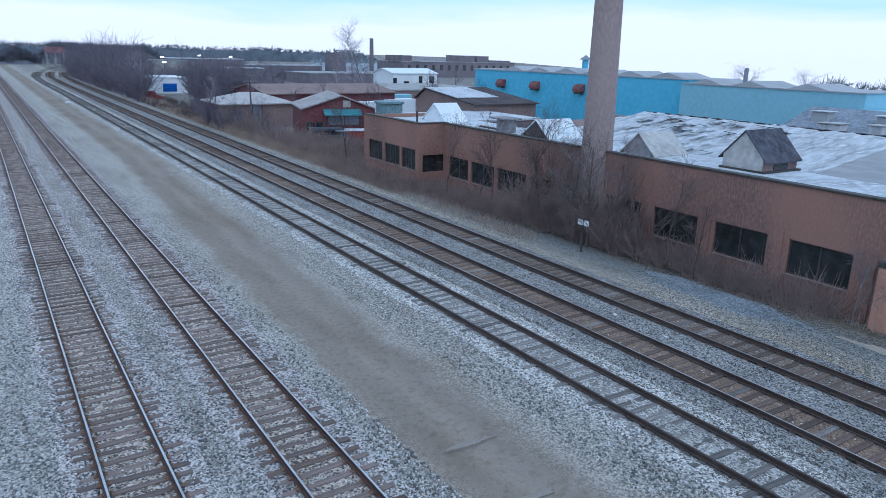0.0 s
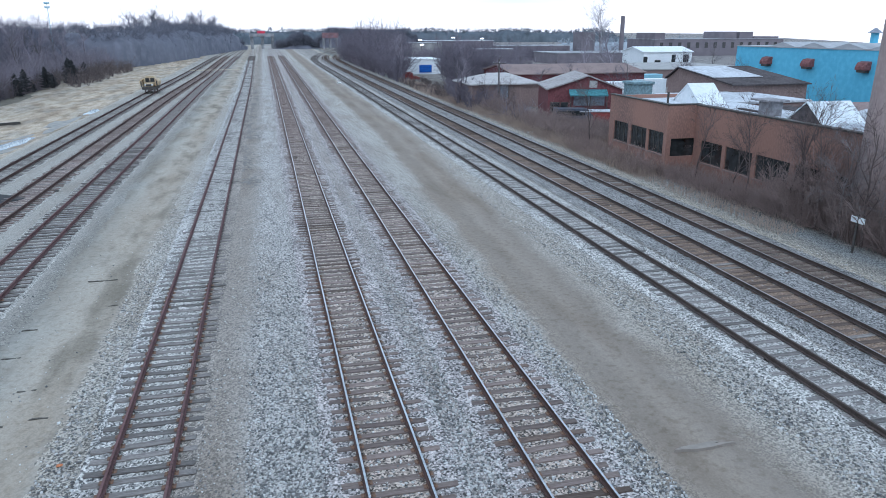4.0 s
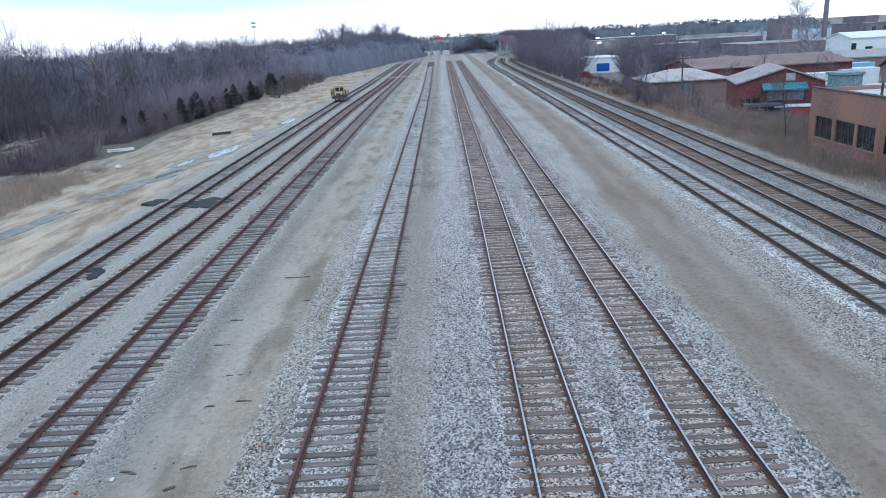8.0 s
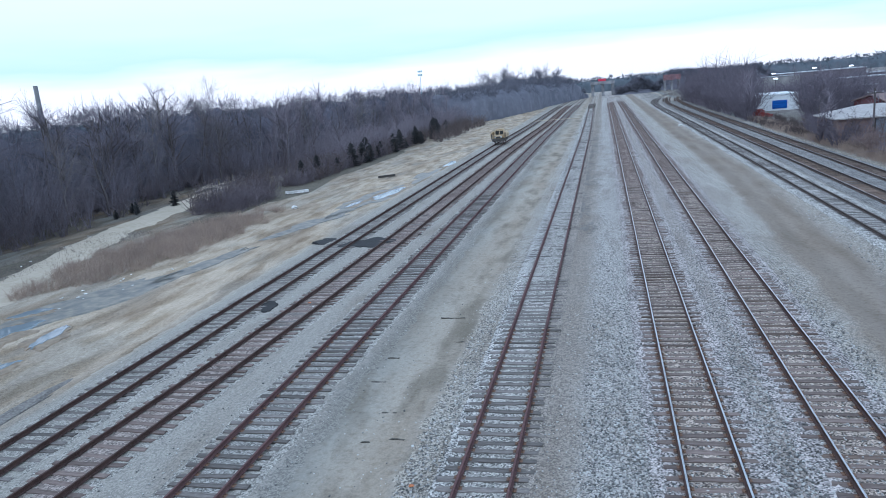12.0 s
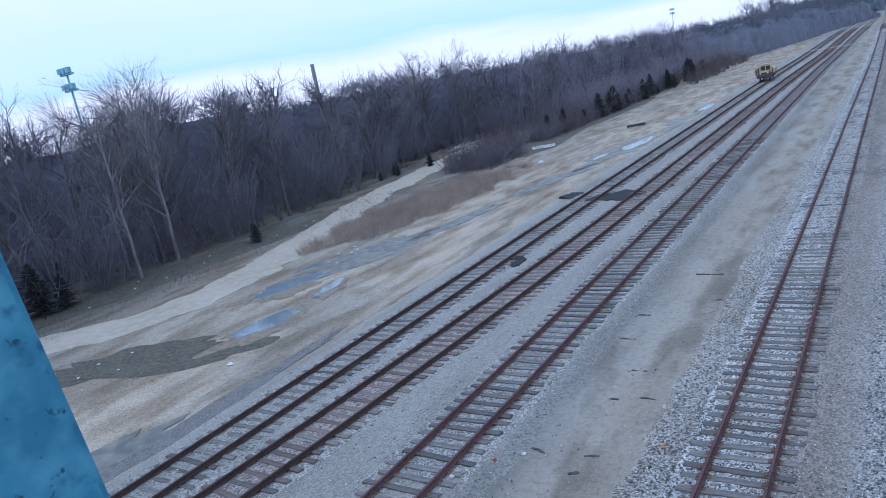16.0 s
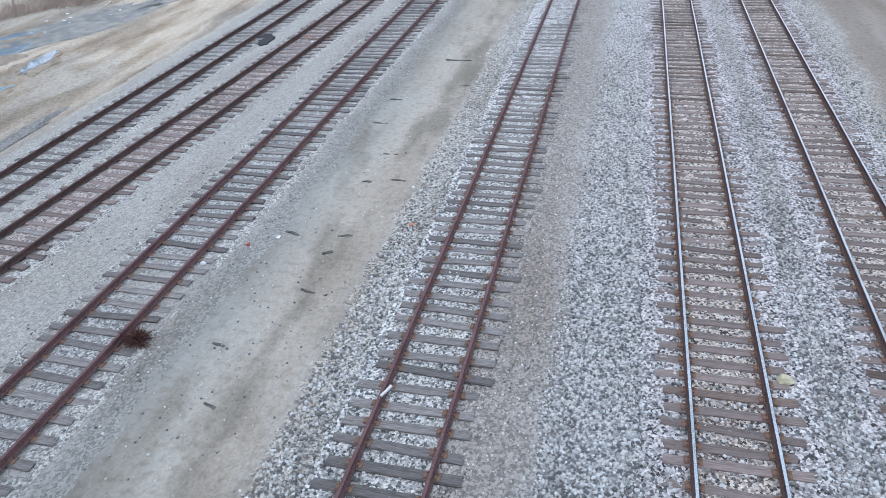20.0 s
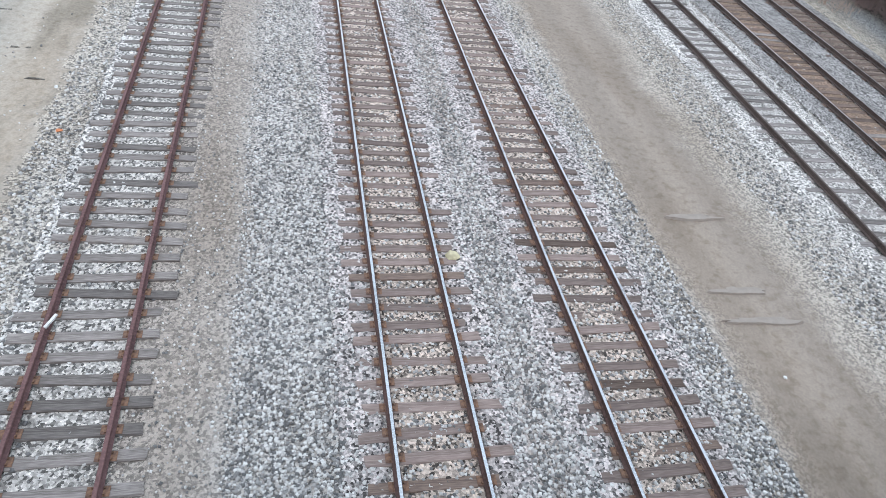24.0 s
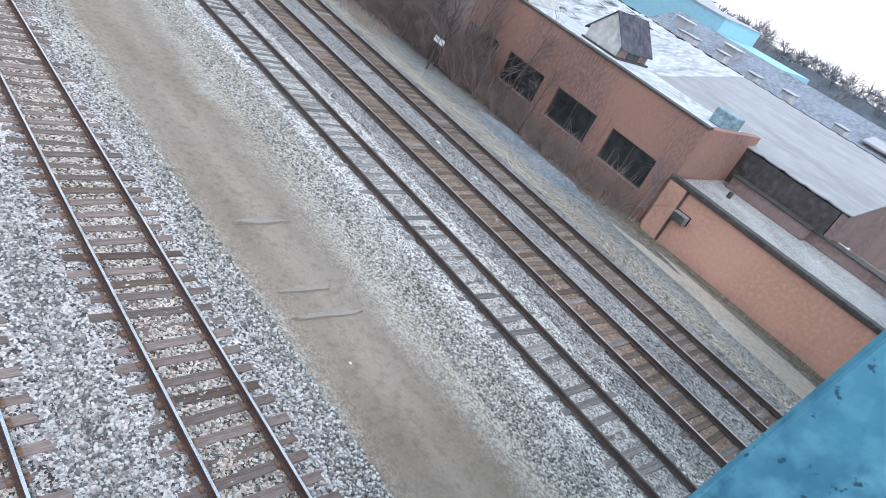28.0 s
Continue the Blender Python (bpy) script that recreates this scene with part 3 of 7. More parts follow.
EAST_TRACKS = [
    ("main line track with polished rail heads and brown ties", [(-12, 0.0), (400, 0.0)], 0.495, M_RUST, M_STEEL, M_TIE_BROWN, 0.0),
    ("main line track with bright rails and rust-stained ties", [(-12, 4.12), (400, 4.1)], 0.495, M_RUST, M_STEEL, M_TIE_BROWN, 0.0),
    ("siding with dark rails half buried in pale stone", [(-12, 13.75), (15, 13.95), (76, 14.05), (177, 14.1), (228, 13.9), (262, 14.6), (290, 17.2), (325, 22.5), (380, 34.5)], 0.56, M_DARK_RAIL, M_DARK_RAIL, M_TIE_GREY, -0.004),
    ("dark-railed track with orange-brown rusty ties", [(-12, 17.3), (10, 17.55), (71, 17.8), (118, 17.9), (212, 17.8), (255, 18.4), (290, 21.0), (325, 26.3), (380, 38.3)], 0.52, M_DARK_RAIL, M_STEEL_DULL, M_TIE_RUST, -0.005),
    ("outermost dark-railed track with rust-stained ties", [(-12, 20.8), (83, 21.4), (180, 21.4), (222, 21.8), (255, 22.4), (290, 25.0), (325, 30.2), (380, 42.2)], 0.52, M_DARK_RAIL, M_STEEL_DULL, M_TIE_RUST, -0.005),
]
TRACKS = WEST_TRACKS + EAST_TRACKS
for i, spec in enumerate(TRACKS):
    build_track(*spec, seed=i + 1)

# ---- bed details of the tracks ----
M_STONE = bpy.data.materials.new("loose_ballast_stone")
M_STONE.use_nodes = True
_n, _l = M_STONE.node_tree.nodes, M_STONE.node_tree.links
_g = _n.new("ShaderNodeNewGeometry")
_r = _n.new("ShaderNodeValToRGB")
for _p, _c in ((0.22, (0.16, 0.158, 0.155)), (0.5, (0.36, 0.35, 0.335)), (0.78, (0.57, 0.555, 0.53))):
    _r.color_ramp.elements.new(_p).color = (*_c, 1)
_r.color_ramp.elements[0].color = (0.10, 0.10, 0.10, 1)
_r.color_ramp.elements[-1].color = (0.66, 0.65, 0.63, 1)
_l.new(_g.outputs["Random Per Island"], _r.inputs[0])
_l.new(_r.outputs[0], _n["Principled BSDF"].inputs["Base Color"])
_n["Principled BSDF"].inputs["Roughness"].default_value = 0.9

def loose_stone(base, spread=0.5, scale=15.0):
    """Gravel seen from above: cells of differing grey round a base colour."""
    m = mat("fouled_ballast", base, 0.95, grain=scale, stain=0.5, bump=0.5)
    n, l = m.node_tree.nodes, m.node_tree.links
    b = n["Principled BSDF"]
    src = b.inputs["Base Color"].links[0].from_socket
    geo = n.new("ShaderNodeNewGeometry")
    v = n.new("ShaderNodeTexVoronoi")
    v.inputs["Scale"].default_value = scale
    bend = n.new("ShaderNodeTexNoise")
    bend.inputs["Scale"].default_value = 28.0
    l.new(geo.outputs["Position"], bend.inputs["Vector"])
    shift = n.new("ShaderNodeVectorMath")
    shift.operation = "MULTIPLY_ADD"
    shift.inputs[1].default_value = (0.05, 0.05, 0.05)
    l.new(bend.outputs["Color"], shift.inputs[0])
    l.new(geo.outputs["Position"], shift.inputs[2])
    l.new(shift.outputs[0], v.inputs["Vector"])
    b.inputs["Normal"].links[0].from_node.inputs["Distance"].default_value = 0.03
    bw = n.new("ShaderNodeRGBToBW")
    l.new(v.outputs["Color"], bw.inputs[0])
    r = n.new("ShaderNodeMapRange")
    r.inputs["From Min"].default_value, r.inputs["From Max"].default_value = 0.2, 0.8
    r.inputs["To Min"].default_value, r.inputs["To Max"].default_value = 1 - spread, 1 + spread
    l.new(bw.outputs[0], r.inputs["Value"])
    k = n.new("ShaderNodeMix")
    k.data_type, k.blend_type = "RGBA", "MULTIPLY"
    k.inputs["Factor"].default_value = 1.0
    l.new(src, k.inputs["A"])
    l.new(r.outputs[0], k.inputs["B"])
    l.new(k.outputs["Result"], b.inputs["Base Color"])
    return m

M_CRIB_TAN = loose_stone((0.325, 0.27, 0.23), 0.85, 20)
M_WEST_SHOULDER = loose_stone((0.335, 0.315, 0.285), 0.5, 20)
M_CRIB_RUST = loose_stone((0.185, 0.145, 0.12), 0.45, 20)
M_CRIB_PALE = loose_stone((0.35, 0.33, 0.305), 0.75, 20)
M_SHOULDER = loose_stone((0.225, 0.215, 0.207), 0.75, 19)
M_SHOULDER_PALE = loose_stone((0.385, 0.368, 0.345), 0.8, 19)

def strip(parent, name, keys, o0, o1, lift, material, y1=260.0, rough=0.02, seed=0, rise=0.0):
    """A gravel strip beside or between the rails of a track, from offset o0 to o1."""
    ys, xs = smooth_line(keys)
    ys_f = np.concatenate([np.arange(-10, 60, 0.25), np.arange(60, y1, 2.0)])
    xf = np.interp(ys_f, ys, xs)
    cols = np.linspace(o0, o1, 7)
    verts, w = [], len(cols)
    for y, x in zip(ys_f, xf):
        for i, o in enumerate(cols):
            edge = i in (0, w - 1)
            wob = 0.10 * noise.noise((o * 5 + seed, y * 1.3, 1.0)) if edge and abs(o) > 0.8 else 0
            z = gz(x, y) + lift + rise * min(1.0, max(0.0, (y - 16) / 25)) + rough * noise.noise((o * 3 + seed, y * 2.2, 5.0)) - (0.06 if edge and abs(o) > 0.8 else 0)
            verts.append((x + o + wob, y, z))
    faces = [(j * w + i, j * w + i + 1, (j + 1) * w + i + 1, (j + 1) * w + i) for j in range(len(ys_f) - 1) for i in range(w - 1)]
    ob = new(name, mesh_from(name, verts, faces, material, smooth=True))
    ob.parent = parent
    return ob

tracks = sorted([o for o in scene.objects if o.name.startswith("railway_track")], key=lambda o: o.name)
K = [s[1] for s in TRACKS]
strip(tracks[0], "ballast_crib", K[0], -0.68, 0.68, -0.03, loose_stone((0.30, 0.282, 0.255), 0.5, 20), rough=0.03, seed=21)
strip(tracks[2], "ballast_crib", K[2], -0.68, 0.68, -0.05, loose_stone((0.31, 0.295, 0.275), 0.55, 20), rough=0.03, seed=22)
for i in (0, 1, 2):
    for a, b in ((-1.6, -0.82), (0.82, 1.6)):
        strip(tracks[i], "ballast_shoulder", K[i], a, b, -0.05, M_WEST_SHOULDER, rough=0.04, seed=30 + i * 2 + (a > 0))
strip(tracks[1], "ballast_crib", K[1], -0.68, 0.68, -0.035, loose_stone((0.30, 0.25, 0.225)), seed=1)
strip(tracks[3], "ballast_crib", K[3], -0.68, 0.68, -0.05, M_CRIB_PALE, rough=0.03, seed=12, rise=0.045)
strip(tracks[3], "ballast_shoulder", K[3], -1.6, -0.82, -0.05, M_SHOULDER_PALE, rough=0.03, seed=13, rise=0.045)
strip(tracks[3], "ballast_shoulder", K[3], 0.82, 1.45, -0.055, loose_stone((0.28, 0.246, 0.216), 0.55, 24), rough=0.03, seed=14, rise=0.05)
strip(tracks[4], "ballast_crib", K[4], -0.68, 0.68, -0.03, M_CRIB_TAN, rough=0.028, seed=2)
strip(tracks[5], "ballast_crib", K[5], -0.68, 0.68, -0.03, M_CRIB_TAN, rough=0.028, seed=3)
strip(tracks[6], "ballast_crib", K[6], -0.68, 0.68, -0.027, loose_stone((0.34, 0.32, 0.30), 0.6, 19), rough=0.035, seed=4)
strip(tracks[7], "ballast_crib", K[7], -0.68, 0.68, -0.034, loose_stone((0.215, 0.15, 0.112), 0.4, 20), seed=5)
strip(tracks[8], "ballast_crib", K[8], -0.68, 0.68, -0.034, M_CRIB_RUST, seed=6)
M_SHOULDER_GREY = loose_stone((0.335, 0.302, 0.288), 0.85, 19)
for i, m, up in ((4, M_SHOULDER_GREY, -0.022), (5, M_SHOULDER_GREY, -0.022), (6, M_SHOULDER_PALE, -0.012), (7, M_SHOULDER, 0.008), (8, M_SHOULDER, 0.008)):
    for a, b in ((-1.75, -0.82), (0.82, 1.75)):
        strip(tracks[i], "ballast_shoulder", K[i], a, b, up, m, rough=0.03, seed=i * 2 + (a > 0))

def ground_z(x, y):
    z = gz(x, y)
    if abs(x) < 70 and y < 300:
        if -58 < x < -24:
            z -= 0.28 * min(1, (-24 - x) / 2.0)
        z -= 0.06
    return z

def blob(name, x, y, rx, ry, turn, lift, material, label, category, kind="", seed=0, rag=0.3, n=44, parent=None):
    """A flat, ragged patch lying on the ground."""
    c, s = math.cos(radians(turn)), math.sin(radians(turn))
    rings, verts, faces = 8, [(0.0, 0.0, 0.0)], []
    for k in range(1, rings + 1):
        for i in range(n):
            a = 2 * math.pi * i / n
            r = (k / rings) * (1 + rag * noise.noise((math.cos(a) * 1.6 + seed * 7.3, math.sin(a) * 1.6, 0.5)) + rag * 0.5 * noise.noise((math.cos(a) * 5 + seed, math.sin(a) * 5, 2.5)))
            u, v = rx * r * math.cos(a), ry * r * math.sin(a)
            verts.append((u * c - v * s, u * s + v * c, 0.0032 * (u * s + v * c) - (0.14 if k == rings else 0.0)))
    for i in range(n):
        faces.append((0, 1 + i, 1 + (i + 1) % n))
        for k in range(rings - 1):
            b0, b1 = 1 + k * n, 1 + (k + 1) * n
            faces.append((b0 + i, b1 + i, b1 + (i + 1) % n, b0 + (i + 1) % n))
    ob = new(name, mesh_from(name, verts, faces, material))
    ob.matrix_world = pose(x, y, ground_z(x, y) + lift)
    return tagged(ob, label, category, kind=kind)

# ---- sandy strip west of the tracks ----
# Pale blue base holds part of the sky's reflection; gloss adds the rest.
M_WATER = mat("still_puddle_water", (0.24, 0.29, 0.32), 0.03, dark=(0.20, 0.25, 0.28), light=(0.27, 0.32, 0.35), grain=0.6, stain=0.3, bump=0.0, spec=0.9)
M_MUD = mat("damp_grey_mud", (0.20, 0.195, 0.175), 0.42, dark=(0.12, 0.125, 0.12), light=(0.34, 0.30, 0.24), grain=1.3, stain=0.45, bump=0.25)
M_DARK_SOIL = mat("dark_weedy_soil", (0.13, 0.115, 0.09), 0.95, dark=(0.085, 0.075, 0.06), light=(0.19, 0.165, 0.125), grain=4, stain=0.7, bump=0.6)
M_SAND = mat("pale_packed_sand", (0.49, 0.425, 0.335), 0.95, dark=(0.42, 0.36, 0.275), light=(0.54, 0.475, 0.385), grain=2, stain=0.3, bump=0.15)
M_CINDER = mat("dark_trodden_cinders", (0.21, 0.195, 0.18), 0.95, dark=(0.14, 0.13, 0.12), light=(0.30, 0.28, 0.26), grain=9, stain=1.5, bump=0.5)
M_OIL = mat("black_oil_stain", (0.022, 0.022, 0.024), 0.7, grain=6, stain=1.2, bump=0.4)

M_WETSAND = mat("wet_brown_sand", (0.27, 0.205, 0.145), 0.6, dark=(0.20, 0.155, 0.115), light=(0.36, 0.29, 0.21), grain=2.5, stain=0.6, bump=0.15)
for i, (x, y, rx, ry, turn) in enumerate([(-34.6, 37.2, 2.0, 6.6, -17), (-31.6, 46.5, 1.1, 7.0, -10), (-28.0, 73.5, 2.3, 9.0, -8), (-27.1, 12.2, 0.9, 2.4, -8), (-29.5, 60.0, 1.3, 5.5, -14), (-26.3, 93.0, 1.6, 7.0, -4)]):
    blob("damp_ground", x, y, rx, ry, turn, 0.05, M_MUD, "damp grey mud on the sandy strip", "mud", "structure", seed=i + 20, rag=0.65)
PUDDLES = [(-31.4, 24.0, 0.95, 2.6, -9), (-35.8, 30.0, 1.15, 2.4, -20), (-31.9, 29.9, 0.5, 1.7, 12), (-27.0, 77.0, 1.0, 4.6, -6), (-28.9, 70.3, 0.5, 2.3, -6), (-36.9, 34.0, 0.55, 1.3, -40), (-25.5, 104.0, 0.8, 4.0, -3)]
for i, (x, y, rx, ry, turn) in enumerate(PUDDLES):
    blob("wet_sand", x + 0.15, y - 0.3, rx * 1.5 + 0.2, ry * 1.22, turn, 0.064, M_WETSAND, "brown wet sand round a puddle", "sand", "structure", seed=i + 90, rag=0.55)
    blob("puddle", x, y, rx, ry, turn, 0.09, M_WATER, "shallow puddle reflecting the sky on wet sand", "puddle", "", seed=i + 3, rag=0.45)
blob("weedy_soil", -36.3, 18.4, 6.8, 2.6, 32, 0.04, M_DARK_SOIL, "dark weedy soil with scattered litter", "soil", "structure", seed=41, rag=0.55)
blob("cinder_patch", -25.4, 13.5, 0.75, 9.5, 1, 0.06, M_CINDER, "dark gravel shoulder beside the outer siding", "gravel", "structure", seed=44, rag=0.5)
blob("weedy_soil", -51.5, 35.0, 3.2, 22.0, -6, 0.04, M_DARK_SOIL, "dark weedy soil at the edge of the woods", "soil", "structure", seed=42, rag=0.35)
blob("weedy_soil", -45.2, 98.0, 6.2, 42.0, 2, 0.05, M_DARK_SOIL, "dark weedy verge under the bushes", "soil", "structure", seed=43, rag=0.4)
blob("oil_stain", -20.3, 49.2, 2.0, 2.0, 20, 0.06, M_OIL, "black oily stain across two sidings", "stain", "structure", seed=51, rag=0.5)
blob("oil_stain", -24.3, 50.6, 1.0, 1.3, 20, 0.05, M_OIL, "black oily stain beside a siding", "stain", "structure", seed=52, rag=0.5)
def crumbs(name, beds, count, material, label, category, seed):
    """Small ragged flakes of trodden dirt in loose drifts. beds: x, y, half width, half length."""
    r = random.Random(seed)
    verts, faces = [], []
    for bx, by, rx, ry in beds:
        for k in range(int(count * rx * ry)):
            x, y = r.gauss(bx, rx * 0.5), r.gauss(by, ry * 0.5)
            a0, s0, n, b = r.uniform(0, 6.28), r.uniform(0.05, 0.24), 8, len(verts)
            stretch = r.uniform(1.0, 2.2)
            verts.append((x, y, ground_z(x, y) + 0.045))
            for i in range(n):
                a, q = a0 + 6.2832 * i / n, s0 * r.uniform(0.4, 1.3)
                u, v = x + q * math.cos(a), y + q * stretch * math.sin(a)
                verts.append((u, v, ground_z(u, v) + 0.012))
            faces += [(b, b + 1 + i, b + 1 + (i + 1) % n) for i in range(n)]
    return tagged(new(name, mesh_from(name, verts, faces, material)), label, category, kind="stuff")

crumbs("cinder_drift", [(-4.6, 58.5, 0.6, 2.6), (-4.9, 66, 0.7, 2.2), (-4.3, 73.5, 1.0, 2.4), (-4.9, 83, 0.7, 3.2), (-4.7, 99, 0.8, 5.0), (-4.2, 116, 0.7, 4.0), (-4.1, 51.5, 0.7, 1.8), (-4.6, 62, 0.8, 2.4), (-4.3, 78, 0.9, 2.8), (-4.6, 90, 0.8, 3.6), (-4.4, 107, 0.8, 4.0), (-4.5, 128, 0.8, 5.0)], 26, M_CINDER, "loose drifts of dark trodden cinders between two tracks", "cinders", 60)
blob("oil_stain", -20.9, 33.9, 0.5, 1.0, 20, 0.05, M_OIL, "small dark stain between two sidings", "stain", "structure", seed=53, rag=0.5)

def lane(name, pts, width, lift, material, label, seed=0):
    """A ragged lane of packed earth through the given points."""
    p = [Vector((x, y)) for x, y in pts]
    line = []
    for i in range(len(p) - 1):
        a, b = p[max(i - 1, 0)], p[min(i + 2, len(p) - 1)]
        for k in range(12):
            t = k / 12
            h = (2 * t ** 3 - 3 * t ** 2 + 1, t ** 3 - 2 * t ** 2 + t, -2 * t ** 3 + 3 * t ** 2, t ** 3 - t ** 2)
            line.append(h[0] * p[i] + h[1] * (p[i + 1] - a) * 0.5 + h[2] * p[i + 1] + h[3] * (b - p[i]) * 0.5)
    verts, w = [], 7
    for j, q in enumerate(line):
        d = (line[min(j + 1, len(line) - 1)] - line[max(j - 1, 0)]).normalized()
        for i in range(w):
            o = (i / (w - 1) - 0.5) * width
            if i in (0, w - 1):
                o *= 1 + 0.55 * noise.noise((q.x * 0.5 + seed, q.y * 0.5, i)) + 0.25 * noise.noise((q.x * 1.9, q.y * 1.9, i))
            x, y = q.x + d.y * o, q.y - d.x * o
            verts.append((x, y, ground_z(x, y) + lift - (0.12 if i in (0, w - 1) else 0.0)))
    faces = [(j * w + i, j * w + i + 1, (j + 1) * w + i + 1, (j + 1) * w + i) for j in range(len(line) - 1) for i in range(w - 1)]
    ob = new(name, mesh_from(name, verts, faces, material))
    return tagged(ob, label, "dirt road", kind="structure")

lane("dirt_road", [(-60, 8), (-46, 19.3), (-41.8, 25.2), (-42.2, 33), (-44.6, 40.5), (-47.8, 50), (-50.6, 59), (-52.6, 70), (-56, 86), (-63, 104), (-80, 150)], 4.7, 0.08, M_SAND, "pale sandy vehicle track along the woods")

M_ROADMARK = mat("pale_scraped_dirt", (0.285, 0.25, 0.218), 0.95, dark=(0.255, 0.223, 0.193), light=(0.305, 0.268, 0.234), grain=6, stain=2.0, bump=0.2)
for i, (y, ln) in enumerate(((10.05, 0.95), (11.05, 0.75), (13.9, 0.8))):
    blob("scraped_dirt", 8.1, y, ln, 0.11, -2, 0.004, M_ROADMARK, "pale scraped line across the dirt road", "dirt", "structure", seed=80 + i, rag=0.6)
M_WETGRAVEL = loose_stone((0.20, 0.222, 0.238), 0.4, 14)
M_TAN = mat("tan_bare_earth", (0.37, 0.325, 0.27), 0.95, dark=(0.29, 0.26, 0.225), light=(0.43, 0.385, 0.325), grain=5, stain=0.8, bump=0.3)
blob("bare_strip", 25.3, 1.5, 0.8, 11.5, -4, 0.03, M_TAN, "pale bare strip beside the outermost track", "earth", "structure", seed=73, rag=0.7)
lane("wall_foot_soil", [(27.15, -6), (27.1, 2), (27.15, 9), (26.9, 14), (27.2, 22)], 0.8, 0.04, M_DARK_SOIL, "dark weedy soil along the factory wall", 7)
blob("damp_ground", 25.4, 18.5, 1.2, 5.0, 0, 0.035, M_WETGRAVEL, "damp blue-grey gravel by the factory wall", "mud", "structure", seed=71, rag=0.5)

# ---- main factory building beside the tracks ----
def wall_with_openings(length, height, thick, openings):
    """A wall along +y from the origin, outer face at x = 0, with holes (y0, y1, z0, z1), all on one course."""
    ops = sorted(openings)
    ys = [0.0] + [v for o in ops for v in o[:2]] + [length]
    zs = [-0.4, ops[0][2], ops[0][3], height]
    solid = lambda i, k: 0 <= i < len(ys) - 1 and 0 <= k < 3 and not (k == 1 and i % 2 == 1)
    bm = bmesh.new()
    v = {(x, i, k): bm.verts.new((x * thick, ys[i], zs[k])) for x in (0, 1) for i in range(len(ys)) for k in range(4)}
    for i in range(len(ys) - 1):
        for k in range(3):
            if not solid(i, k):
                continue
            c = ((i, k), (i, k + 1), (i + 1, k + 1), (i + 1, k))
            bm.faces.new([v[0, a, b] for a, b in c[::-1]])
            bm.faces.new([v[1, a, b] for a, b in c])
            for (di, dk), e in (((-1, 0), (0, 1)), ((0, 1), (1, 2)), ((1, 0), (2, 3)), ((0, -1), (3, 0))):
                if not solid(i + di, k + dk):
                    p, q = c[e[0]], c[e[1]]
                    bm.faces.new((v[0, *p], v[0, *q], v[1, *q], v[1, *p]))
    bmesh.ops.recalc_face_normals(bm, faces=bm.faces)
    return bm

def window(parent, y0, y1, z0, z1, mullions=1, transom=True, x=0.0):
    fr = box(x + 0.10, x + 0.18, y0, y1, z0, z0 + 0.07)
    box(x + 0.10, x + 0.18, y0, y1, z1 - 0.07, z1, bm=fr)
    box(x + 0.10, x + 0.18, y0, y0 + 0.07, z0 + 0.07, z1 - 0.07, bm=fr)
    box(x + 0.10, x + 0.18, y1 - 0.07, y1, z0 + 0.07, z1 - 0.07, bm=fr)
    win = part("window", fr, M_FRAME, parent)
    for k in range(mullions):
        ym = y0 + (y1 - y0) * (k + 1) / (mullions + 1)
        part("mullion", box(x + 0.09, x + 0.17, ym - 0.04, ym + 0.04, z0 + 0.07, z1 - 0.07), M_FRAME, win, "rusty steel mullion")
    edges = [y0 + 0.07 + (y1 - y0 - 0.14) * k / (mullions + 1) for k in range(mullions + 2)]
    for a, b in zip(edges, edges[1:]):
        part("pane", box(x + 0.13, x + 0.15, a, b, z0 + 0.07, z1 - 0.07), M_GLASS, win)
    part("sill", box(x - 0.06, x + 0.10, y0 - 0.05, y1 + 0.05, z0 - 0.10, z0 - 0.003), M_BROWNWALL, win, "stained brick sill")
    return win

fac = thing("factory_building", 27.9, 12.7, 0.05, "low orange-brown brick factory with dark broken windows and pale flat roof", "factory", rz=-1.2)
FL, FH = 33.8, 5.15
bays = [(1.15, 4.05), (5.15, 8.05), (9.1, 12.0), (12.95, 15.75), (16.6, 19.5), (20.3, 22.75), (23.2, 26.45), (26.85, 29.8), (30.2, 32.9)]
ops = [(a, b, 1.12, 2.85 if a > 20 else 2.72) for a, b in bays]
part("front_wall", wall_with_openings(FL, FH, 0.35, ops), M_BRICK, fac)
for i, (a, b, c, d) in enumerate(ops):
    window(fac, a, b, c, d, 1)
for s in (0.45, 4.6, 8.55, 12.45, 16.2):
    part("pilaster", box(-0.05, -0.003, s - 0.25, s + 0.25, -0.3, 3.0), M_BRICK, fac)
part("end_wall", box(0.35, 6.0, 0.0, 0.35, -0.4, FH), M_BRICK, fac)
# Dark backing sheet added behind the window openings.
part("inner_wall", box(0.9, 1.0, 0.6, FL - 0.5, -0.3, 4.8), M_ROOF_SHADE_DARK, fac)
part("coping", box(-0.06, 0.42, -0.06, FL + 0.05, FH + 0.002, FH + 0.10, 0.01), M_FRAME, fac, "dark metal coping along the parapet")
part("flat_roof", box(0.37, 6.2, 0.37, FL + 9.38, 4.70, 4.86), M_ROOF, fac, "pale weathered flat roof")
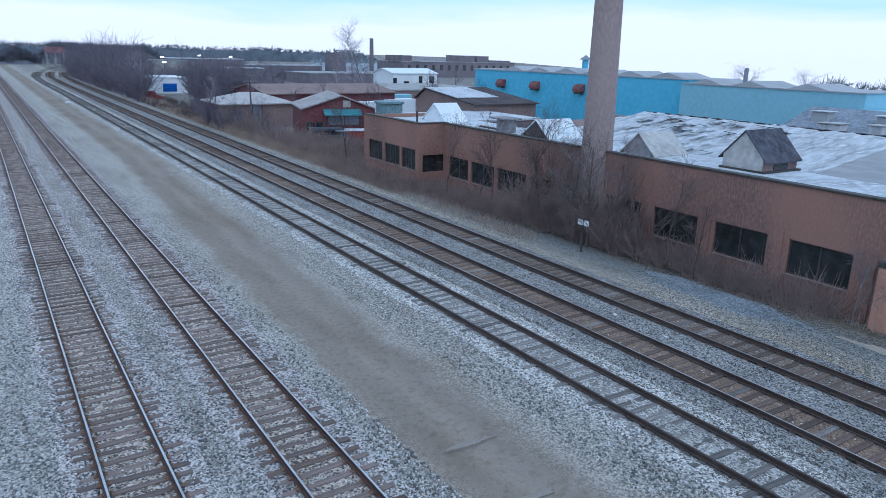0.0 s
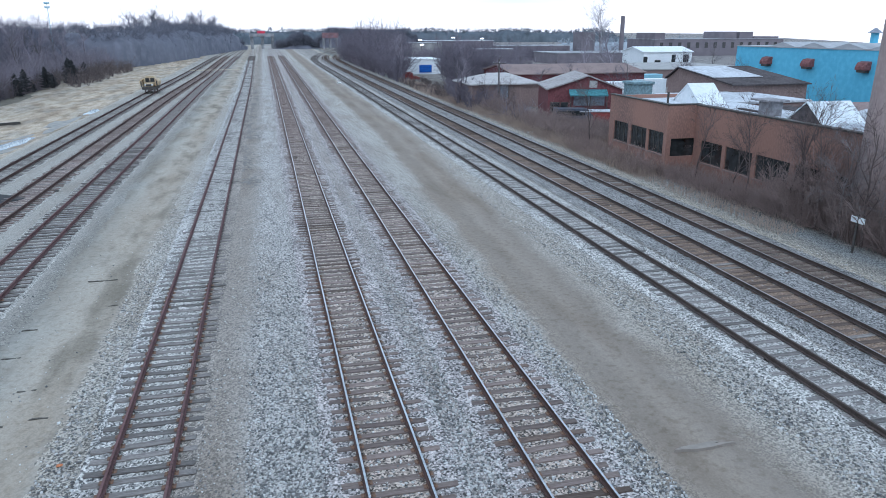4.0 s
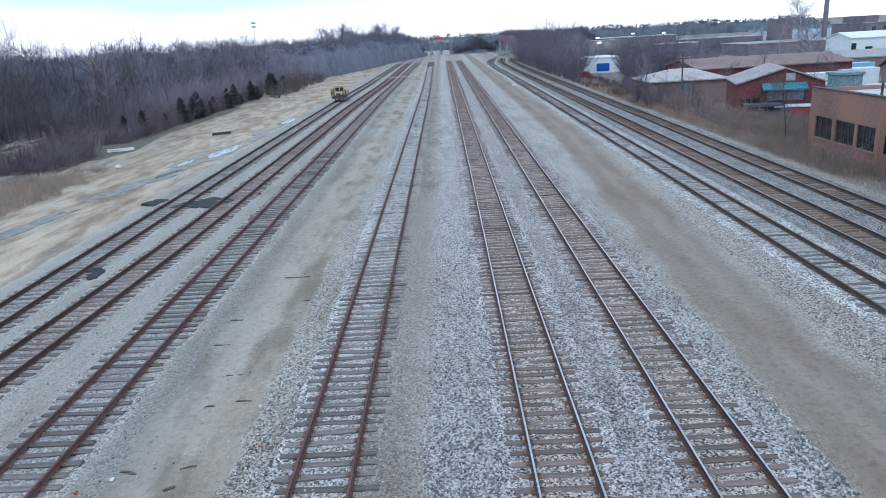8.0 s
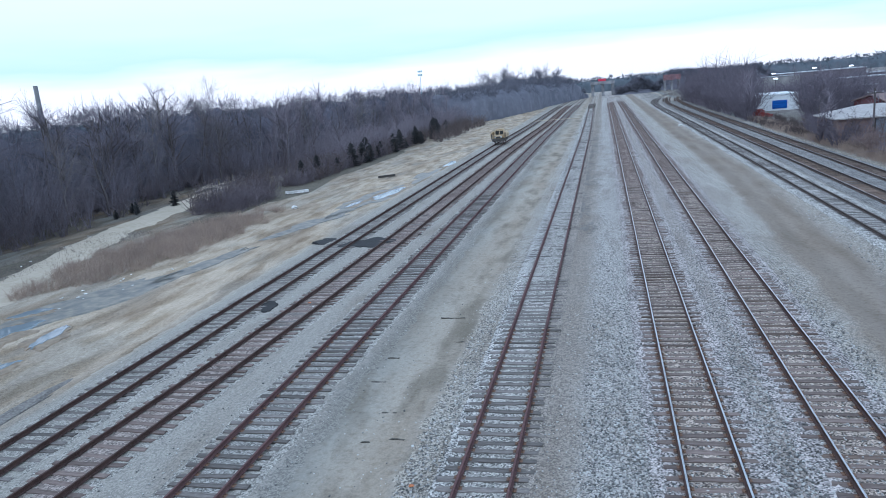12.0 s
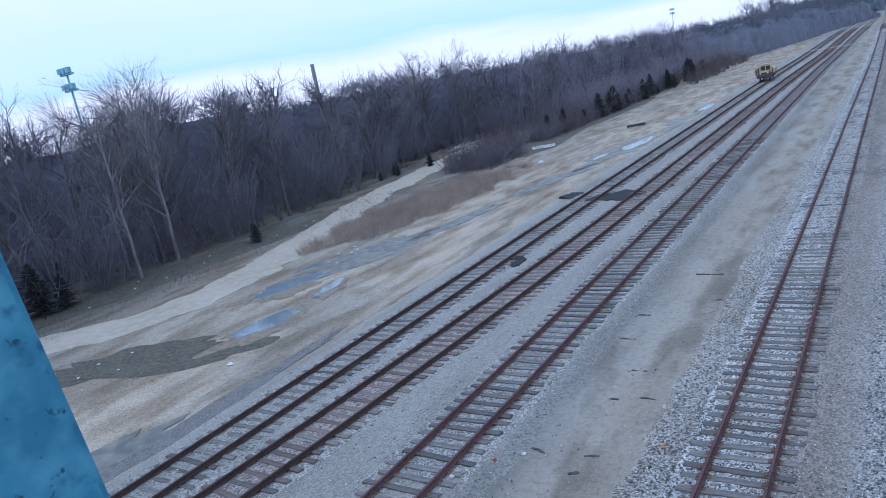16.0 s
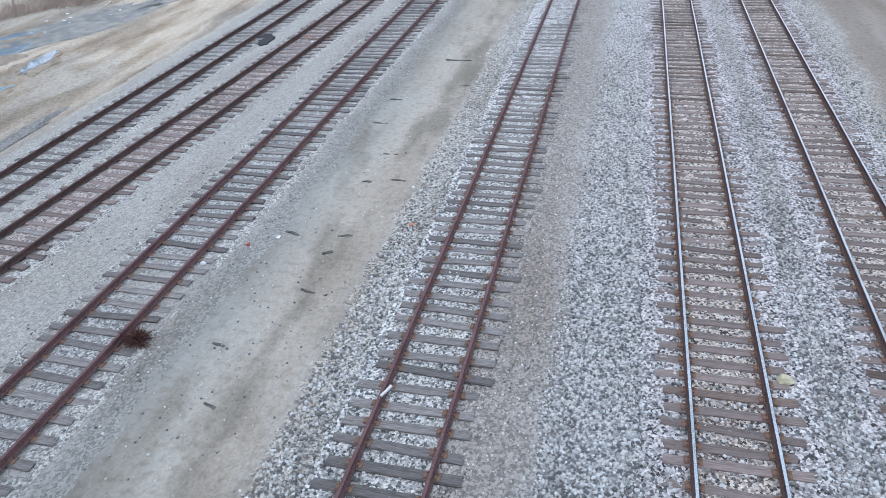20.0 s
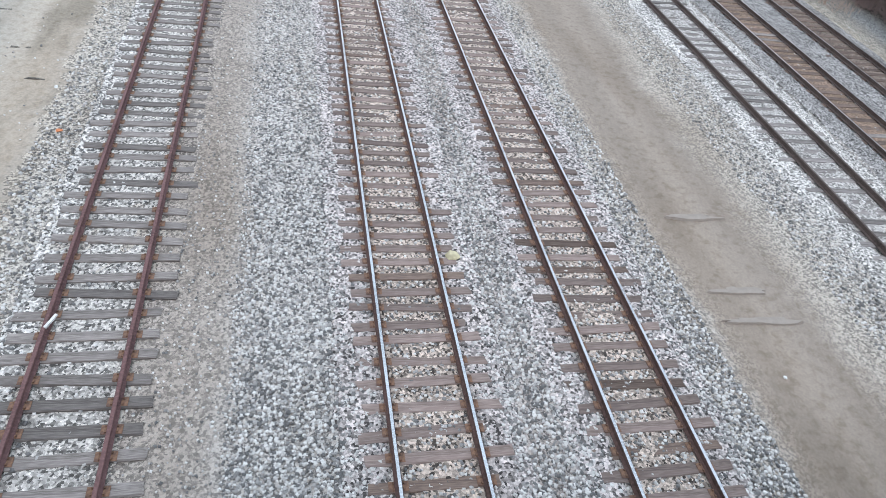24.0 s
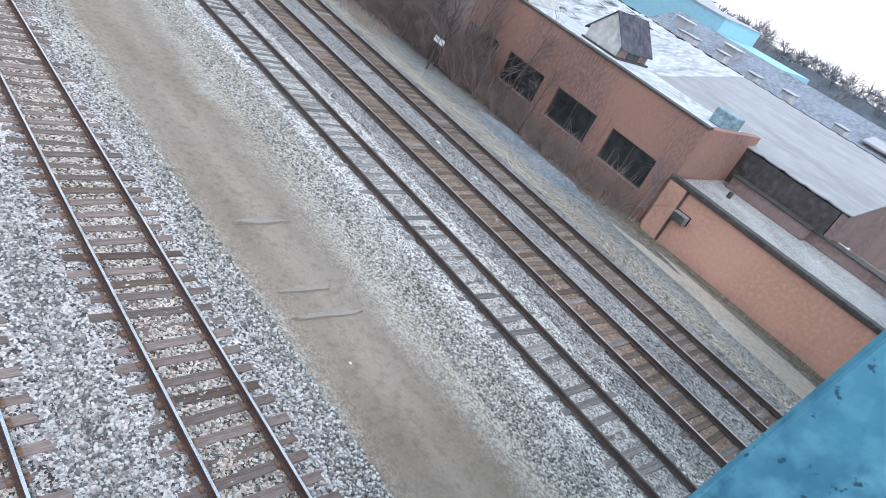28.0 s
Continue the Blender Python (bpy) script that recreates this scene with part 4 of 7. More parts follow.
# far wing, which stands forward of the front wall
part("wing_front_wall", wall_with_openings(9.3, FH + 0.05, 0.35, [(0.12, 2.42, 1.5, 3.15), (2.72, 5.35, 1.5, 3.15), (5.8, 8.4, 1.5, 3.15)]), M_BRICK, fac).location = (-2.3, FL + 0.35, 0)
for a, b in ((0.12, 2.42), (2.72, 5.35), (5.8, 8.4)):
    window(fac, a + FL + 0.35, b + FL + 0.35, 1.5, 3.15, 2, x=-2.3)
part("wing_side_wall", box(-2.3, 0.36, FL, FL + 0.345, -0.4, 1.4), M_BRICK, fac)
part("wing_side_wall", box(-2.3, 0.36, FL, FL + 0.345, 2.75, FH + 0.05), M_BRICK, fac)
part("wing_side_wall", box(-2.3, -1.9, FL, FL + 0.345, 1.4, 2.75), M_BRICK, fac)
part("dark_opening", box(-1.9, 0.3, FL + 0.20, FL + 0.26, 1.4, 2.75), M_GLASS, fac, "dark glazed opening")
part("rear_roof", box(6.22, 17, 28.3, FL + 9.4, 3.7, 3.9), M_ROOF_SHADE_DARK, fac, "dark lower roof behind")
part("wing_end_wall", box(-1.95, 6.2, FL + 9.4, FL + 9.7, -0.4, FH), M_BRICK, fac)
part("wing_coping", box(-2.36, -1.9, FL - 0.05, FL + 9.7, FH + 0.055, FH + 0.14, 0.01), M_FRAME, fac)
part("wing_coping", box(-1.9, 0.42, FL - 0.05, FL + 0.4, FH + 0.055, FH + 0.14, 0.01), M_FRAME, fac)
part("wing_roof", box(-1.93, 0.36, FL + 0.36, FL + 9.35, 4.66, 4.82), M_ROOF, fac)
part("back_wall", box(26.6, 27.0, -5.3, FL + 9.7, -0.4, 4.6), M_GREYWALL, fac)
part("roof_vent", tube(-0.6, FL + 3.2, 4.8, 5.9, 0.09, 0.09, 8), M_FRAME, fac)

def roof_monitor(parent, y, width, x0, x1, base, eave, apex, m_end, m_slope, dark_wall=True, m_side=None):
    """A gabled roof light, ridge square to the front wall."""
    h = width / 2
    mon = part("roof_monitor", prism([(y - h, base), (y + h, base), (y + h, eave), (y, apex), (y - h, eave)], "x", x0, x1), m_end, parent, "gabled rooflight")
    for s in (-1, 1):
        prof = [(y + s * (h + 0.25), eave - 0.28 + 0.02), (y, apex + 0.02), (y, apex + 0.09), (y + s * (h + 0.25), eave - 0.28 + 0.10)]
        part("slope", prism(prof, "x", x0 - 0.08, x1 + 0.1), m_slope, mon)
    if m_side:
        part("side_wall", box(x0 + 0.02, x1 - 0.02, y - h - 0.05, y - h - 0.004, base, eave - 0.05), m_side, mon, "brown brick side wall")
        part("curb", box(x0 - 0.12, x1 + 0.12, y - h - 0.25, y + h + 0.12, base + 0.004, base + 0.10), M_FRAME, mon)
    if dark_wall:
        part("louvre", box(x0 + 0.9, x1 - 0.9, y - h - 0.09, y - h - 0.054, base + 0.14, eave - 0.2), M_GLASS, mon)
    return mon

M_PALEGABLE = mat("stained_cream_boards", (0.47, 0.46, 0.44), 0.85, dark=(0.34, 0.33, 0.315), light=(0.56, 0.55, 0.53), grain=3, stain=0.6, bump=0.1)
M_SLATEROOF = mat("dark_slate_felt", (0.10, 0.10, 0.12), 0.95, grain=3, stain=0.4, bump=0.1, spec=0.05)
roof_monitor(fac, 9.35, 2.4, 3.4, 6.4, 4.86, 5.62, 6.9, M_PALEGABLE, M_SLATEROOF, True, M_BROWNWALL)
roof_monitor(fac, 16.1, 2.3, 2.8, 5.6, 4.86, 5.1, 6.1, M_GREYWALL, M_PALEGABLE)
roof_monitor(fac, 25.6, 2.7, 2.6, 5.7, 4.86, 5.1, 6.05, M_ROOF_SHADE_DARK, M_WHITE)
roof_monitor(fac, 38.9, 3.6, 2.2, 4.4, 4.86, 5.05, 6.3, M_WHITE, M_WHITE, False)
part("roof_box", box(2.2, 3.2, 28.6, 29.8, 4.86, 5.85, 0.03), M_GREYWALL, fac)
part("roof_box", box(1.8, 3.4, 28.2, 30.2, 5.85, 5.98, 0.02), M_GREYWALL, fac)
part("roof_plank", box(3.0, 3.3, 30.6, 33.2, 4.864, 4.98), M_ROOF_SHADE_DARK, fac)
part("roof_hatch", box(3.6, 4.6, 0.6, 1.8, 4.86, 5.65, 0.04), M_DULL_TEAL, fac, "dull grey-teal roof unit")

# long metal roof of the hall behind
def sheet_roof(parent, name, x0, z0, x1, z1, y0, y1, material, crumple, label=""):
    nx, ny = 24, int((y1 - y0) / 0.3)
    verts = []
    for j in range(ny + 1):
        y = y0 + (y1 - y0) * j / ny
        for i in range(nx + 1):
            t = i / nx
            x = x0 + (x1 - x0) * t
            rib = 0.04 if j % 4 == 0 else 0.0
            z = z0 + (z1 - z0) * t + rib + crumple * min(1, (y - y0) / 1.5) * (noise.noise((x * 0.5, y * 0.9, 1)) + 1.5 * abs(noise.noise((x * 0.8, y * 1.6, 4))) + 0.5 * abs(noise.noise((x * 2.1, y * 2.7, 7))) - 0.45)
            verts.append((x, y, z))
    w = nx + 1
    faces = [(j * w + i, j * w + i + 1, (j + 1) * w + i + 1, (j + 1) * w + i) for j in range(ny) for i in range(nx)]
    me = mesh_from(name, verts, faces, material)
    ob = new(name, me)
    ob.parent = parent
    so = ob.modifiers.new("thick", "SOLIDIFY")
    so.thickness = 0.06
    if label:
        ob["label"] = label
    return ob

M_DULLROOF = mat("dull_grey_brown_roof_sheet", (0.33, 0.33, 0.34), 0.75, dark=(0.27, 0.268, 0.278), light=(0.38, 0.38, 0.39), grain=1.5, stain=0.3, bump=0.1, stretch=(1, 0.3, 1))
sheet_roof(fac, "metal_roof", 5.2, 4.62, 16.2, 6.2, -5.8, 7.0, M_DULLROOF, 0.01, "smooth dull grey metal roof slope")
sheet_roof(fac, "metal_roof", 5.2, 4.62, 16.2, 6.2, 7.0, 28.0, M_CRUMPLED, 0.10, "crumpled torn metal roof slope")
# sheets of roofing torn loose and curled on the slope
M_LOOSE = mat("loose_pale_roofing_sheet", (0.44, 0.455, 0.48), 0.6, 0.05, dark=(0.34, 0.35, 0.37), light=(0.53, 0.545, 0.565), grain=3, stain=1.0, bump=0.2, vary=0.25)
def curled_sheet(seed, material):
    g = random.Random(seed)
    a, b, c = g.uniform(0.35, 0.85), g.uniform(0.10, 0.30), g.uniform(0.01, 0.045)
    v = [(a * (i / 3 - 0.5) * 2, b * (j - 0.5) * 2 + 0.1 * g.uniform(-1, 1), c * (i / 3) ** 2 * (0.5 + j * 0.8) + 0.015 * k) for k in (0, 1) for i in range(4) for j in (0, 1)]
    f = [(o + 2 * i, o + 2 * i + 1, o + 2 * i + 3, o + 2 * i + 2)[::(1 if o else -1)] for o in (0, 8) for i in range(3)]
    f += [(0, 8, 9, 1), (6, 7, 15, 14), *((2 * i, 2 * i + 2, 2 * i + 10, 2 * i + 8) for i in range(3)), *((2 * i + 1, 2 * i + 9, 2 * i + 11, 2 * i + 3) for i in range(3))]
    return mesh_from("loose_sheet", v, f, material)
rng = random.Random(91)
loose_kinds = [curled_sheet(700 + i, M_LOOSE) for i in range(6)]
for k in range(85):
    u, v = rng.uniform(6.2, 15.2), rng.uniform(11.8, 27.0)
    ob = new("loose_sheet", loose_kinds[k % 6])
    ob.parent = fac
    ob.matrix_local = pose(u, v, 4.78 + (u - 5.2) * 0.1436, rng.gauss(0, 1.2), -8 + rng.gauss(0, 0.8), rng.choice((-14, 166)) + rng.gauss(0, 8))
sheet_roof(fac, "metal_roof", 27.4, 4.4, 16.25, 6.18, -5.8, 28, M_ROOF_SHADE_DARK, 0.01)
# The dark colour stands in for shade under the metal roof's eave.
part("hall_wall", box(5.3, 5.5, -5.3, 0.3, -0.3, 4.5), M_ROOF_SHADE_DARK, fac)
part("hall_gable", prism([(5.3, 4.0), (27.2, 4.0), (27.2, 4.35), (16.2, 6.1), (5.3, 4.55)], "y", 27.6, 27.95), M_GREYWALL, fac)
part("hall_gable", prism([(5.3, -0.3), (27.2, -0.3), (27.2, 4.35), (16.2, 6.05), (5.3, 4.5)], "y", -5.7, -5.35), M_BROWNWALL, fac)
for i, (u, v) in enumerate([(20.5, 14.5), (20.5, 11.0), (20.5, 8.0), (20.5, 5.2), (20.5, 1.0), (19.0, 13.0)]):
    ac = part("roof_unit", box(u, u + 1.0, v, v + 0.9, 5.0, 6.25 + 0.15 * (i % 2), 0.05), M_ROOF, fac, "pale boxy roof ventilation unit")
    part("hood", box(u - 0.1, u + 1.1, v - 0.08, v + 0.98, 6.253 + 0.15 * (i % 2), 6.34 + 0.15 * (i % 2), 0.03), M_METAL_ROOF, ac)

# low salmon-painted annex
ann = thing("factory_annex", 27.55, 12.6, 0.0, "low salmon-painted annex with a flat roof and dark coping", "annex")
part("front_wall", wall_with_openings(20, 2.62, 0.3, [(18.2, 19.0, 1.25, 1.75)]), M_PINK, ann).location = (0, -20, 0)
part("corner_pier", box(-0.12, -0.003, -0.95, -0.02, -0.3, 2.7), M_PINK, ann)
part("end_wall", box(0.3, 6.2, -20.3, -20.0, -0.3, 2.62), M_PINK, ann)
part("coping", box(-0.14, 0.34, -20, 0.06, 2.623, 2.86, 0.03), M_FRAME, ann, "dark roof edge")
part("roof", box(0.32, 7.4, -20, -0.02, 2.45, 2.66), M_CONCRETE, ann, "grey flat roof")
part("window", box(0.12, 0.16, -1.8, -1.0, 1.25, 1.75), M_GLASS, ann)
aw = part("cooling_unit", box(-0.42, 0.0, -1.75, -1.05, 1.30, 1.72, 0.03), M_GREYWALL, ann, "grey window cooling unit")
part("grille", box(-0.44, -0.423, -1.70, -1.10, 1.34, 1.68), M_FRAME, aw)
part("downpipe", tube(-0.06, -1.02, -0.2, 2.6, 0.045, 0.045, 8), M_FRAME, ann)
for a, b, c, d, h in ((4.7, 5.4, -4.9, -0.6, 3.3), (5.3, 6.0, -12.0, -4.7, 3.2)):
    sk = part("roof_curb", box(a, b, c, d, 2.66, h, 0.02), M_BROWNWALL, ann, "long raised roof curb")
    part("cap", box(a - 0.08, b + 0.08, c - 0.08, d + 0.08, h + 0.003, h + 0.06, 0.01), M_FRAME, sk)
part("glazed_frame", box(6.5, 7.3, -6.2, -2.4, 2.66, 2.95), M_GREYWALL, ann)
part("frame_rail", box(6.4, 7.4, -6.3, -6.2, 2.66, 3.1), M_WHITE, ann)
part("frame_rail", box(6.4, 6.5, -6.2, -2.3, 2.96, 3.06), M_WHITE, ann)
part("frame_rail", box(7.3, 7.4, -6.2, -2.3, 2.96, 3.06), M_WHITE, ann)
part("roof_vent", tube(3.2, -1.5, 2.66, 2.95, 0.12, 0.12, 8), M_FRAME, ann)
part("back_wall", box(7.4, 7.7, -20, -6.0, -0.3, 3.0), M_BROWNWALL, ann)

# tall stack
chim = thing("chimney_stack", 28.35, 29.5, 0.1, "tall tapering buff brick chimney stack beside the factory wall", "chimney")
bm = tube(0, 0, -0.3, 25.7, 0.98, 0.62, 24)
bmesh.ops.subdivide_edges(bm, edges=[e for e in bm.edges if abs(e.verts[0].co.z - e.verts[1].co.z) > 5], cuts=12)
part("shaft", bm, M_CHIMNEY, chim)
for z in (3.0, 8.0, 13.0, 18.0, 23.0):
    part("iron_band", tube(0, 0, z, z + 0.10, 0.99 - 0.0139 * z, 0.99 - 0.0139 * z, 20), M_CHIMNEY, chim)

# ---- buildings beyond ----
def gable_hall(name, x0, x1, y0, y1, eave, apex, ridge, m_wall, m_roof, label, category="building", z=0.3, skew=0.0):
    """A hall with a pitched roof; ridge 'x' or 'y' is the way the ridge runs. skew moves the ridge off the middle."""
    cx, cy = (x0 + x1) / 2, (y0 + y1) / 2
    b = thing(name, cx, cy, z, label, category)
    hx, hy = (x1 - x0) / 2, (y1 - y0) / 2
    if ridge == "y":
        part("wall", prism([(-hx, -1), (hx, -1), (hx, eave), (skew, apex), (-hx, eave)], "y", -hy, hy), m_wall, b)
        for s, e in ((-1, -hx), (1, hx)):
            part("roof", prism([(e * 1.05, eave - 0.02 - 0.05 * abs(apex - eave)), (skew, apex + 0.03), (skew, apex + 0.18), (e * 1.05, eave + 0.13 - 0.05 * abs(apex - eave))], "y", -hy - 0.3, hy + 0.3), m_roof, b)
    else:
        part("wall", prism([(-hy, -1), (hy, -1), (hy, eave), (skew, apex), (-hy, eave)], "x", -hx, hx), m_wall, b)
        for s, e in ((-1, -hy), (1, hy)):
            part("roof", prism([(e * 1.05, eave - 0.02 - 0.05 * abs(apex - eave)), (skew, apex + 0.03), (skew, apex + 0.18), (e * 1.05, eave + 0.13 - 0.05 * abs(apex - eave))], "x", -hx - 0.3, hx + 0.3), m_roof, b)
    return b

def flat_block(name, x0, x1, y0, y1, h, m_wall, m_roof, label, category="building", z=0.3):
    cx, cy = (x0 + x1) / 2, (y0 + y1) / 2
    b = thing(name, cx, cy, z, label, category)
    hx, hy = (x1 - x0) / 2, (y1 - y0) / 2
    part("wall", box(-hx, hx, -hy, hy, -1, h - 0.25), m_wall, b)
    part("roof", box(-hx - 0.15, hx + 0.15, -hy - 0.15, hy + 0.15, h - 0.247, h, 0.03), m_roof, b)
    return b

def face_window(parent, side, a0, a1, z0, z1, face, m=None, name="window"):
    """A framed pane a little proud of an outer face: side 'x' faces west, 'y' faces south."""
    m = m or M_GLASS
    if side == "x":
        w = part(name, box(face - 0.06, face - 0.004, a0, a1, z0, z1), M_FRAME, parent)
        part("pane", box(face - 0.075, face - 0.062, a0 + 0.08, a1 - 0.08, z0 + 0.08, z1 - 0.08), m, w)
    else:
        w = part(name, box(a0, a1, face - 0.06, face - 0.004, z0, z1), M_FRAME, parent)
        part("pane", box(a0 + 0.08, a1 - 0.08, face - 0.075, face - 0.062, z0 + 0.08, z1 - 0.08), m, w)
    return w

# red workshop with a teal awning
M_WORNROOF = mat("worn_grey_brown_roofing", (0.35, 0.32, 0.315), 0.9, dark=(0.25, 0.225, 0.215), light=(0.44, 0.41, 0.40), grain=2.5, stain=0.5, bump=0.15)
M_PALEROOF = mat("pale_dusty_roofing", (0.44, 0.415, 0.405), 0.9, dark=(0.34, 0.315, 0.305), light=(0.52, 0.495, 0.48), grain=2.5, stain=0.5, bump=0.1)
M_AWNING = mat("dark_teal_awning_metal", (0.07, 0.22, 0.25), 0.6, grain=4, stain=0.8, bump=0.1)
M_REDPILE = mat("rust_red_scrap", (0.27, 0.07, 0.065), 0.9, grain=3, stain=0.8, bump=0.5)
red = gable_hall("red_workshop", 30.5, 39.1, 76.5, 86.5, 3.75, 5.2, "y", M_RED, M_WORNROOF, "dark red workshop with a worn grey roof and teal awning", "workshop", z=0.25, skew=0.3)
red.matrix_world = pose(34.9, 81.4, 0.25, 0, 0, -15)
part("awning", prism([(-6.1, 3.2), (-4.805, 3.85), (-4.805, 3.7), (-6.1, 3.05)], "x", -1.9, 2.5), M_AWNING, red, "dark teal metal awning")
part("porch_panel", box(-1.3, 2.3, -5.05, -5.004, 1.9, 3.2), M_SLATE, red, "blue-grey boarded porch front")
for x in (-1.8, 0.4, 2.35):
    part("awning_post", box(x, x + 0.1, -6.05, -5.95, -0.4, 3.1), M_FRAME, red)
part("sign_panel", box(0.45, 1.35, -5.06, -5.004, 3.95, 4.75), M_CONCRETE, red, "pale blank panel under the gable")
for a, b in ((-4.0, -2.9), (-2.8, -1.9)):
    face_window(red, "y", a, b, 1.1, 2.3, -5.0)
part("lean_to_wall", box(-1.0, 4.4, -8.4, -6.3, -1, 1.5), M_REDPILE, red, "low bright red lean-to")
part("lean_to_roof", box(-1.1, 4.5, -8.5, -6.25, 1.503, 1.62, 0.02), M_ROOF, red, "pale lean-to roof")
shed = thing("grey_shed", 30.0, 99.0, 0.3, "weathered brown shed with a shallow pale hipped roof", "shed")
part("wall", box(-4.9, 4.9, -4.5, 4.5, -1, 3.1), M_BROWNWALL, shed)
bm = bmesh.new()
low = [bm.verts.new(c) for c in ((-5.3, -4.9, 3.05), (5.3, -4.9, 3.05), (5.3, 4.9, 3.05), (-5.3, 4.9, 3.05))]
eav = [bm.verts.new((v.co.x, v.co.y, 3.2)) for v in low]
rid = [bm.verts.new((-1.2, 0, 4.45)), bm.verts.new((1.6, 0, 4.45))]
for f in ((eav[0], eav[1], rid[1], rid[0]), (eav[1], eav[2], rid[1]), (eav[2], eav[3], rid[0], rid[1]), (eav[3], eav[0], rid[0]), low[::-1], *((low[k], low[(k + 1) % 4], eav[(k + 1) % 4], eav[k]) for k in range(4))):
    bm.faces.new(f)
part("roof", bm, M_PALEROOF, shed, "pale dusty hipped roof")
face_window(shed, "y", -0.9, 0.4, 1.0, 3.1, -4.5, M_SLATE, "door")
rear = gable_hall("red_rear_hall", 34, 56, 103, 118, 3.9, 4.9, "x", M_RED, M_BROWNWALL, "low dark red hall with a worn brown roof", "hall")
flat_block("brown_hall", 40, 90, 121, 146, 3.4, M_BROWNWALL, M_CONCRETE, "long brown brick hall with a grey roof", "hall")
depot = flat_block("white_depot", 30.4, 39.2, 170, 182, 3.6, M_WHITE, M_WHITE, "white depot with a bright blue roller door", "depot", z=0.5)
M_BLUE_DOOR = mat("bright_blue_roller_door", (0.01, 0.10, 0.42), 0.5, grain=2, stain=0.3, bump=0.1, stretch=(0.2, 0.2, 6))
part("roller_door", box(-1.1, 1.95, -6.08, -6.004, 0.4, 2.2), M_BLUE_DOOR, depot, "bright blue roller door")
pile = thing("scrap_pile", 27.8, 154, 0.45, "rust-red heap of scrap beside the white depot", "scrap heap")
bm = bmesh.new()
rng = random.Random(5)
for k in range(40):
    a, r = rng.uniform(0, 6.28), rng.uniform(0, 1.9)
    x, y, h = r * math.cos(a) * 1.3, r * math.sin(a), 1.5 * (1 - r / 2.2)
    s = rng.uniform(0.2, 0.5)
    box(x - s, x + s, y - s, y + s, -0.1, max(0.2, h + rng.uniform(-0.2, 0.2)), bm=bm)
part("scrap", bm, M_REDPILE, pile)

white = gable_hall("white_warehouse", 82, 94.5, 150, 160, 5.4, 6.4, "x", M_WHITE, M_WHITE, "white metal warehouse with small dark windows", "warehouse", z=0.4)
for a, b, c, d in ((-6.2, -5.2, 2.6, 4.4), (-3.3, -1.8, 2.2, 3.6), (1.0, 2.0, 2.6, 4.8), (4.0, 5.4, 2.6, 4.8)):
    face_window(white, "y", a, b, c, d, -5.0)
dark = gable_hall("brown_gabled_hall", 50, 60, 72, 86, 4.3, 5.65, "x", M_BROWNWALL, M_ROOF_SHADE_DARK, "dark brown brick hall with a worn pitched roof", "hall", z=0.2, skew=4.6)
part("roof_sheet", prism([(-3.4, 4.90), (4.4, 5.815), (4.4, 5.89), (-3.4, 4.975)], "x", -5.25, 1.5), M_ROOF, dark, "pale patched roofing")
gable_hall("low_brown_hall", 44, 60, 45, 58, 3.2, 4.2, "x", M_BROWNWALL, M_BROWNWALL, "low brown hall behind the factory roof", "hall", z=0.15)
flat_block("teal_roof_cabin", 31.3, 33.2, 61, 63.0, 5.7, M_DULL_TEAL, M_DULL_TEAL, "small pale teal cabin", "cabin", z=0.2)
flat_block("low_grey_block", 40.5, 52, 62, 73, 3.5, M_BROWNWALL, M_ROOF, "low brown block with a pale roof edge", "building", z=0.2)

# van and pole before the workshop
van = thing("parked_van", 31.3, 74.6, gz(0, 74.6) - 0.06, "dark blue-grey van parked before the red workshop", "van", rz=-15)
M_VAN = mat("dark_blue_grey_car_paint", (0.085, 0.105, 0.14), 0.4, grain=3, stain=0.6, bump=0.0)
part("body", prism([(-2.2, 0.35), (2.2, 0.35), (2.2, 1.1), (1.5, 1.9), (-2.1, 1.95), (-2.2, 1.2)], "y", -0.95, 0.95), M_VAN, van)
part("rear_window", box(-1.9, 1.2, -0.985, -0.954, 1.2, 1.7), M_GLASS, van)
part("windscreen", prism([(1.62, 1.8), (2.2, 1.13), (2.23, 1.15), (1.66, 1.83)], "y", -0.8, 0.8), M_GLASS, van)
part("bumper", box(-2.2, 2.2, -1.02, -0.96, 0.32, 0.5), M_FRAME, van)
for x in (-1.4, 1.4):
    for y in (-0.85, 0.85):
        bm = tube(0, 0, -0.1, 0.1, 0.34, 0.34, 14)
        bmesh.ops.rotate(bm, verts=bm.verts, matrix=Matrix.Rotation(radians(90), 3, "X"))
        bmesh.ops.translate(bm, verts=bm.verts, vec=(x, y, 0.34))
        part("wheel", bm, M_FRAME, van)
pole = thing("utility_pole", 28.6, 93.5, 0.25, "dark wooden utility pole before the grey shed", "pole")
part("shaft", tube(0, 0, -0.5, 6.6, 0.14, 0.10, 8), M_BARK, pole)
part("cross_arm", box(-0.9, 0.9, -0.16, -0.105, 6.0, 6.12), M_BARK, pole)
for x in (-0.8, 0.0, 0.8):
    part("insulator", tube(x, -0.13, 6.123, 6.26, 0.04, 0.03, 6), M_WHITE, pole)

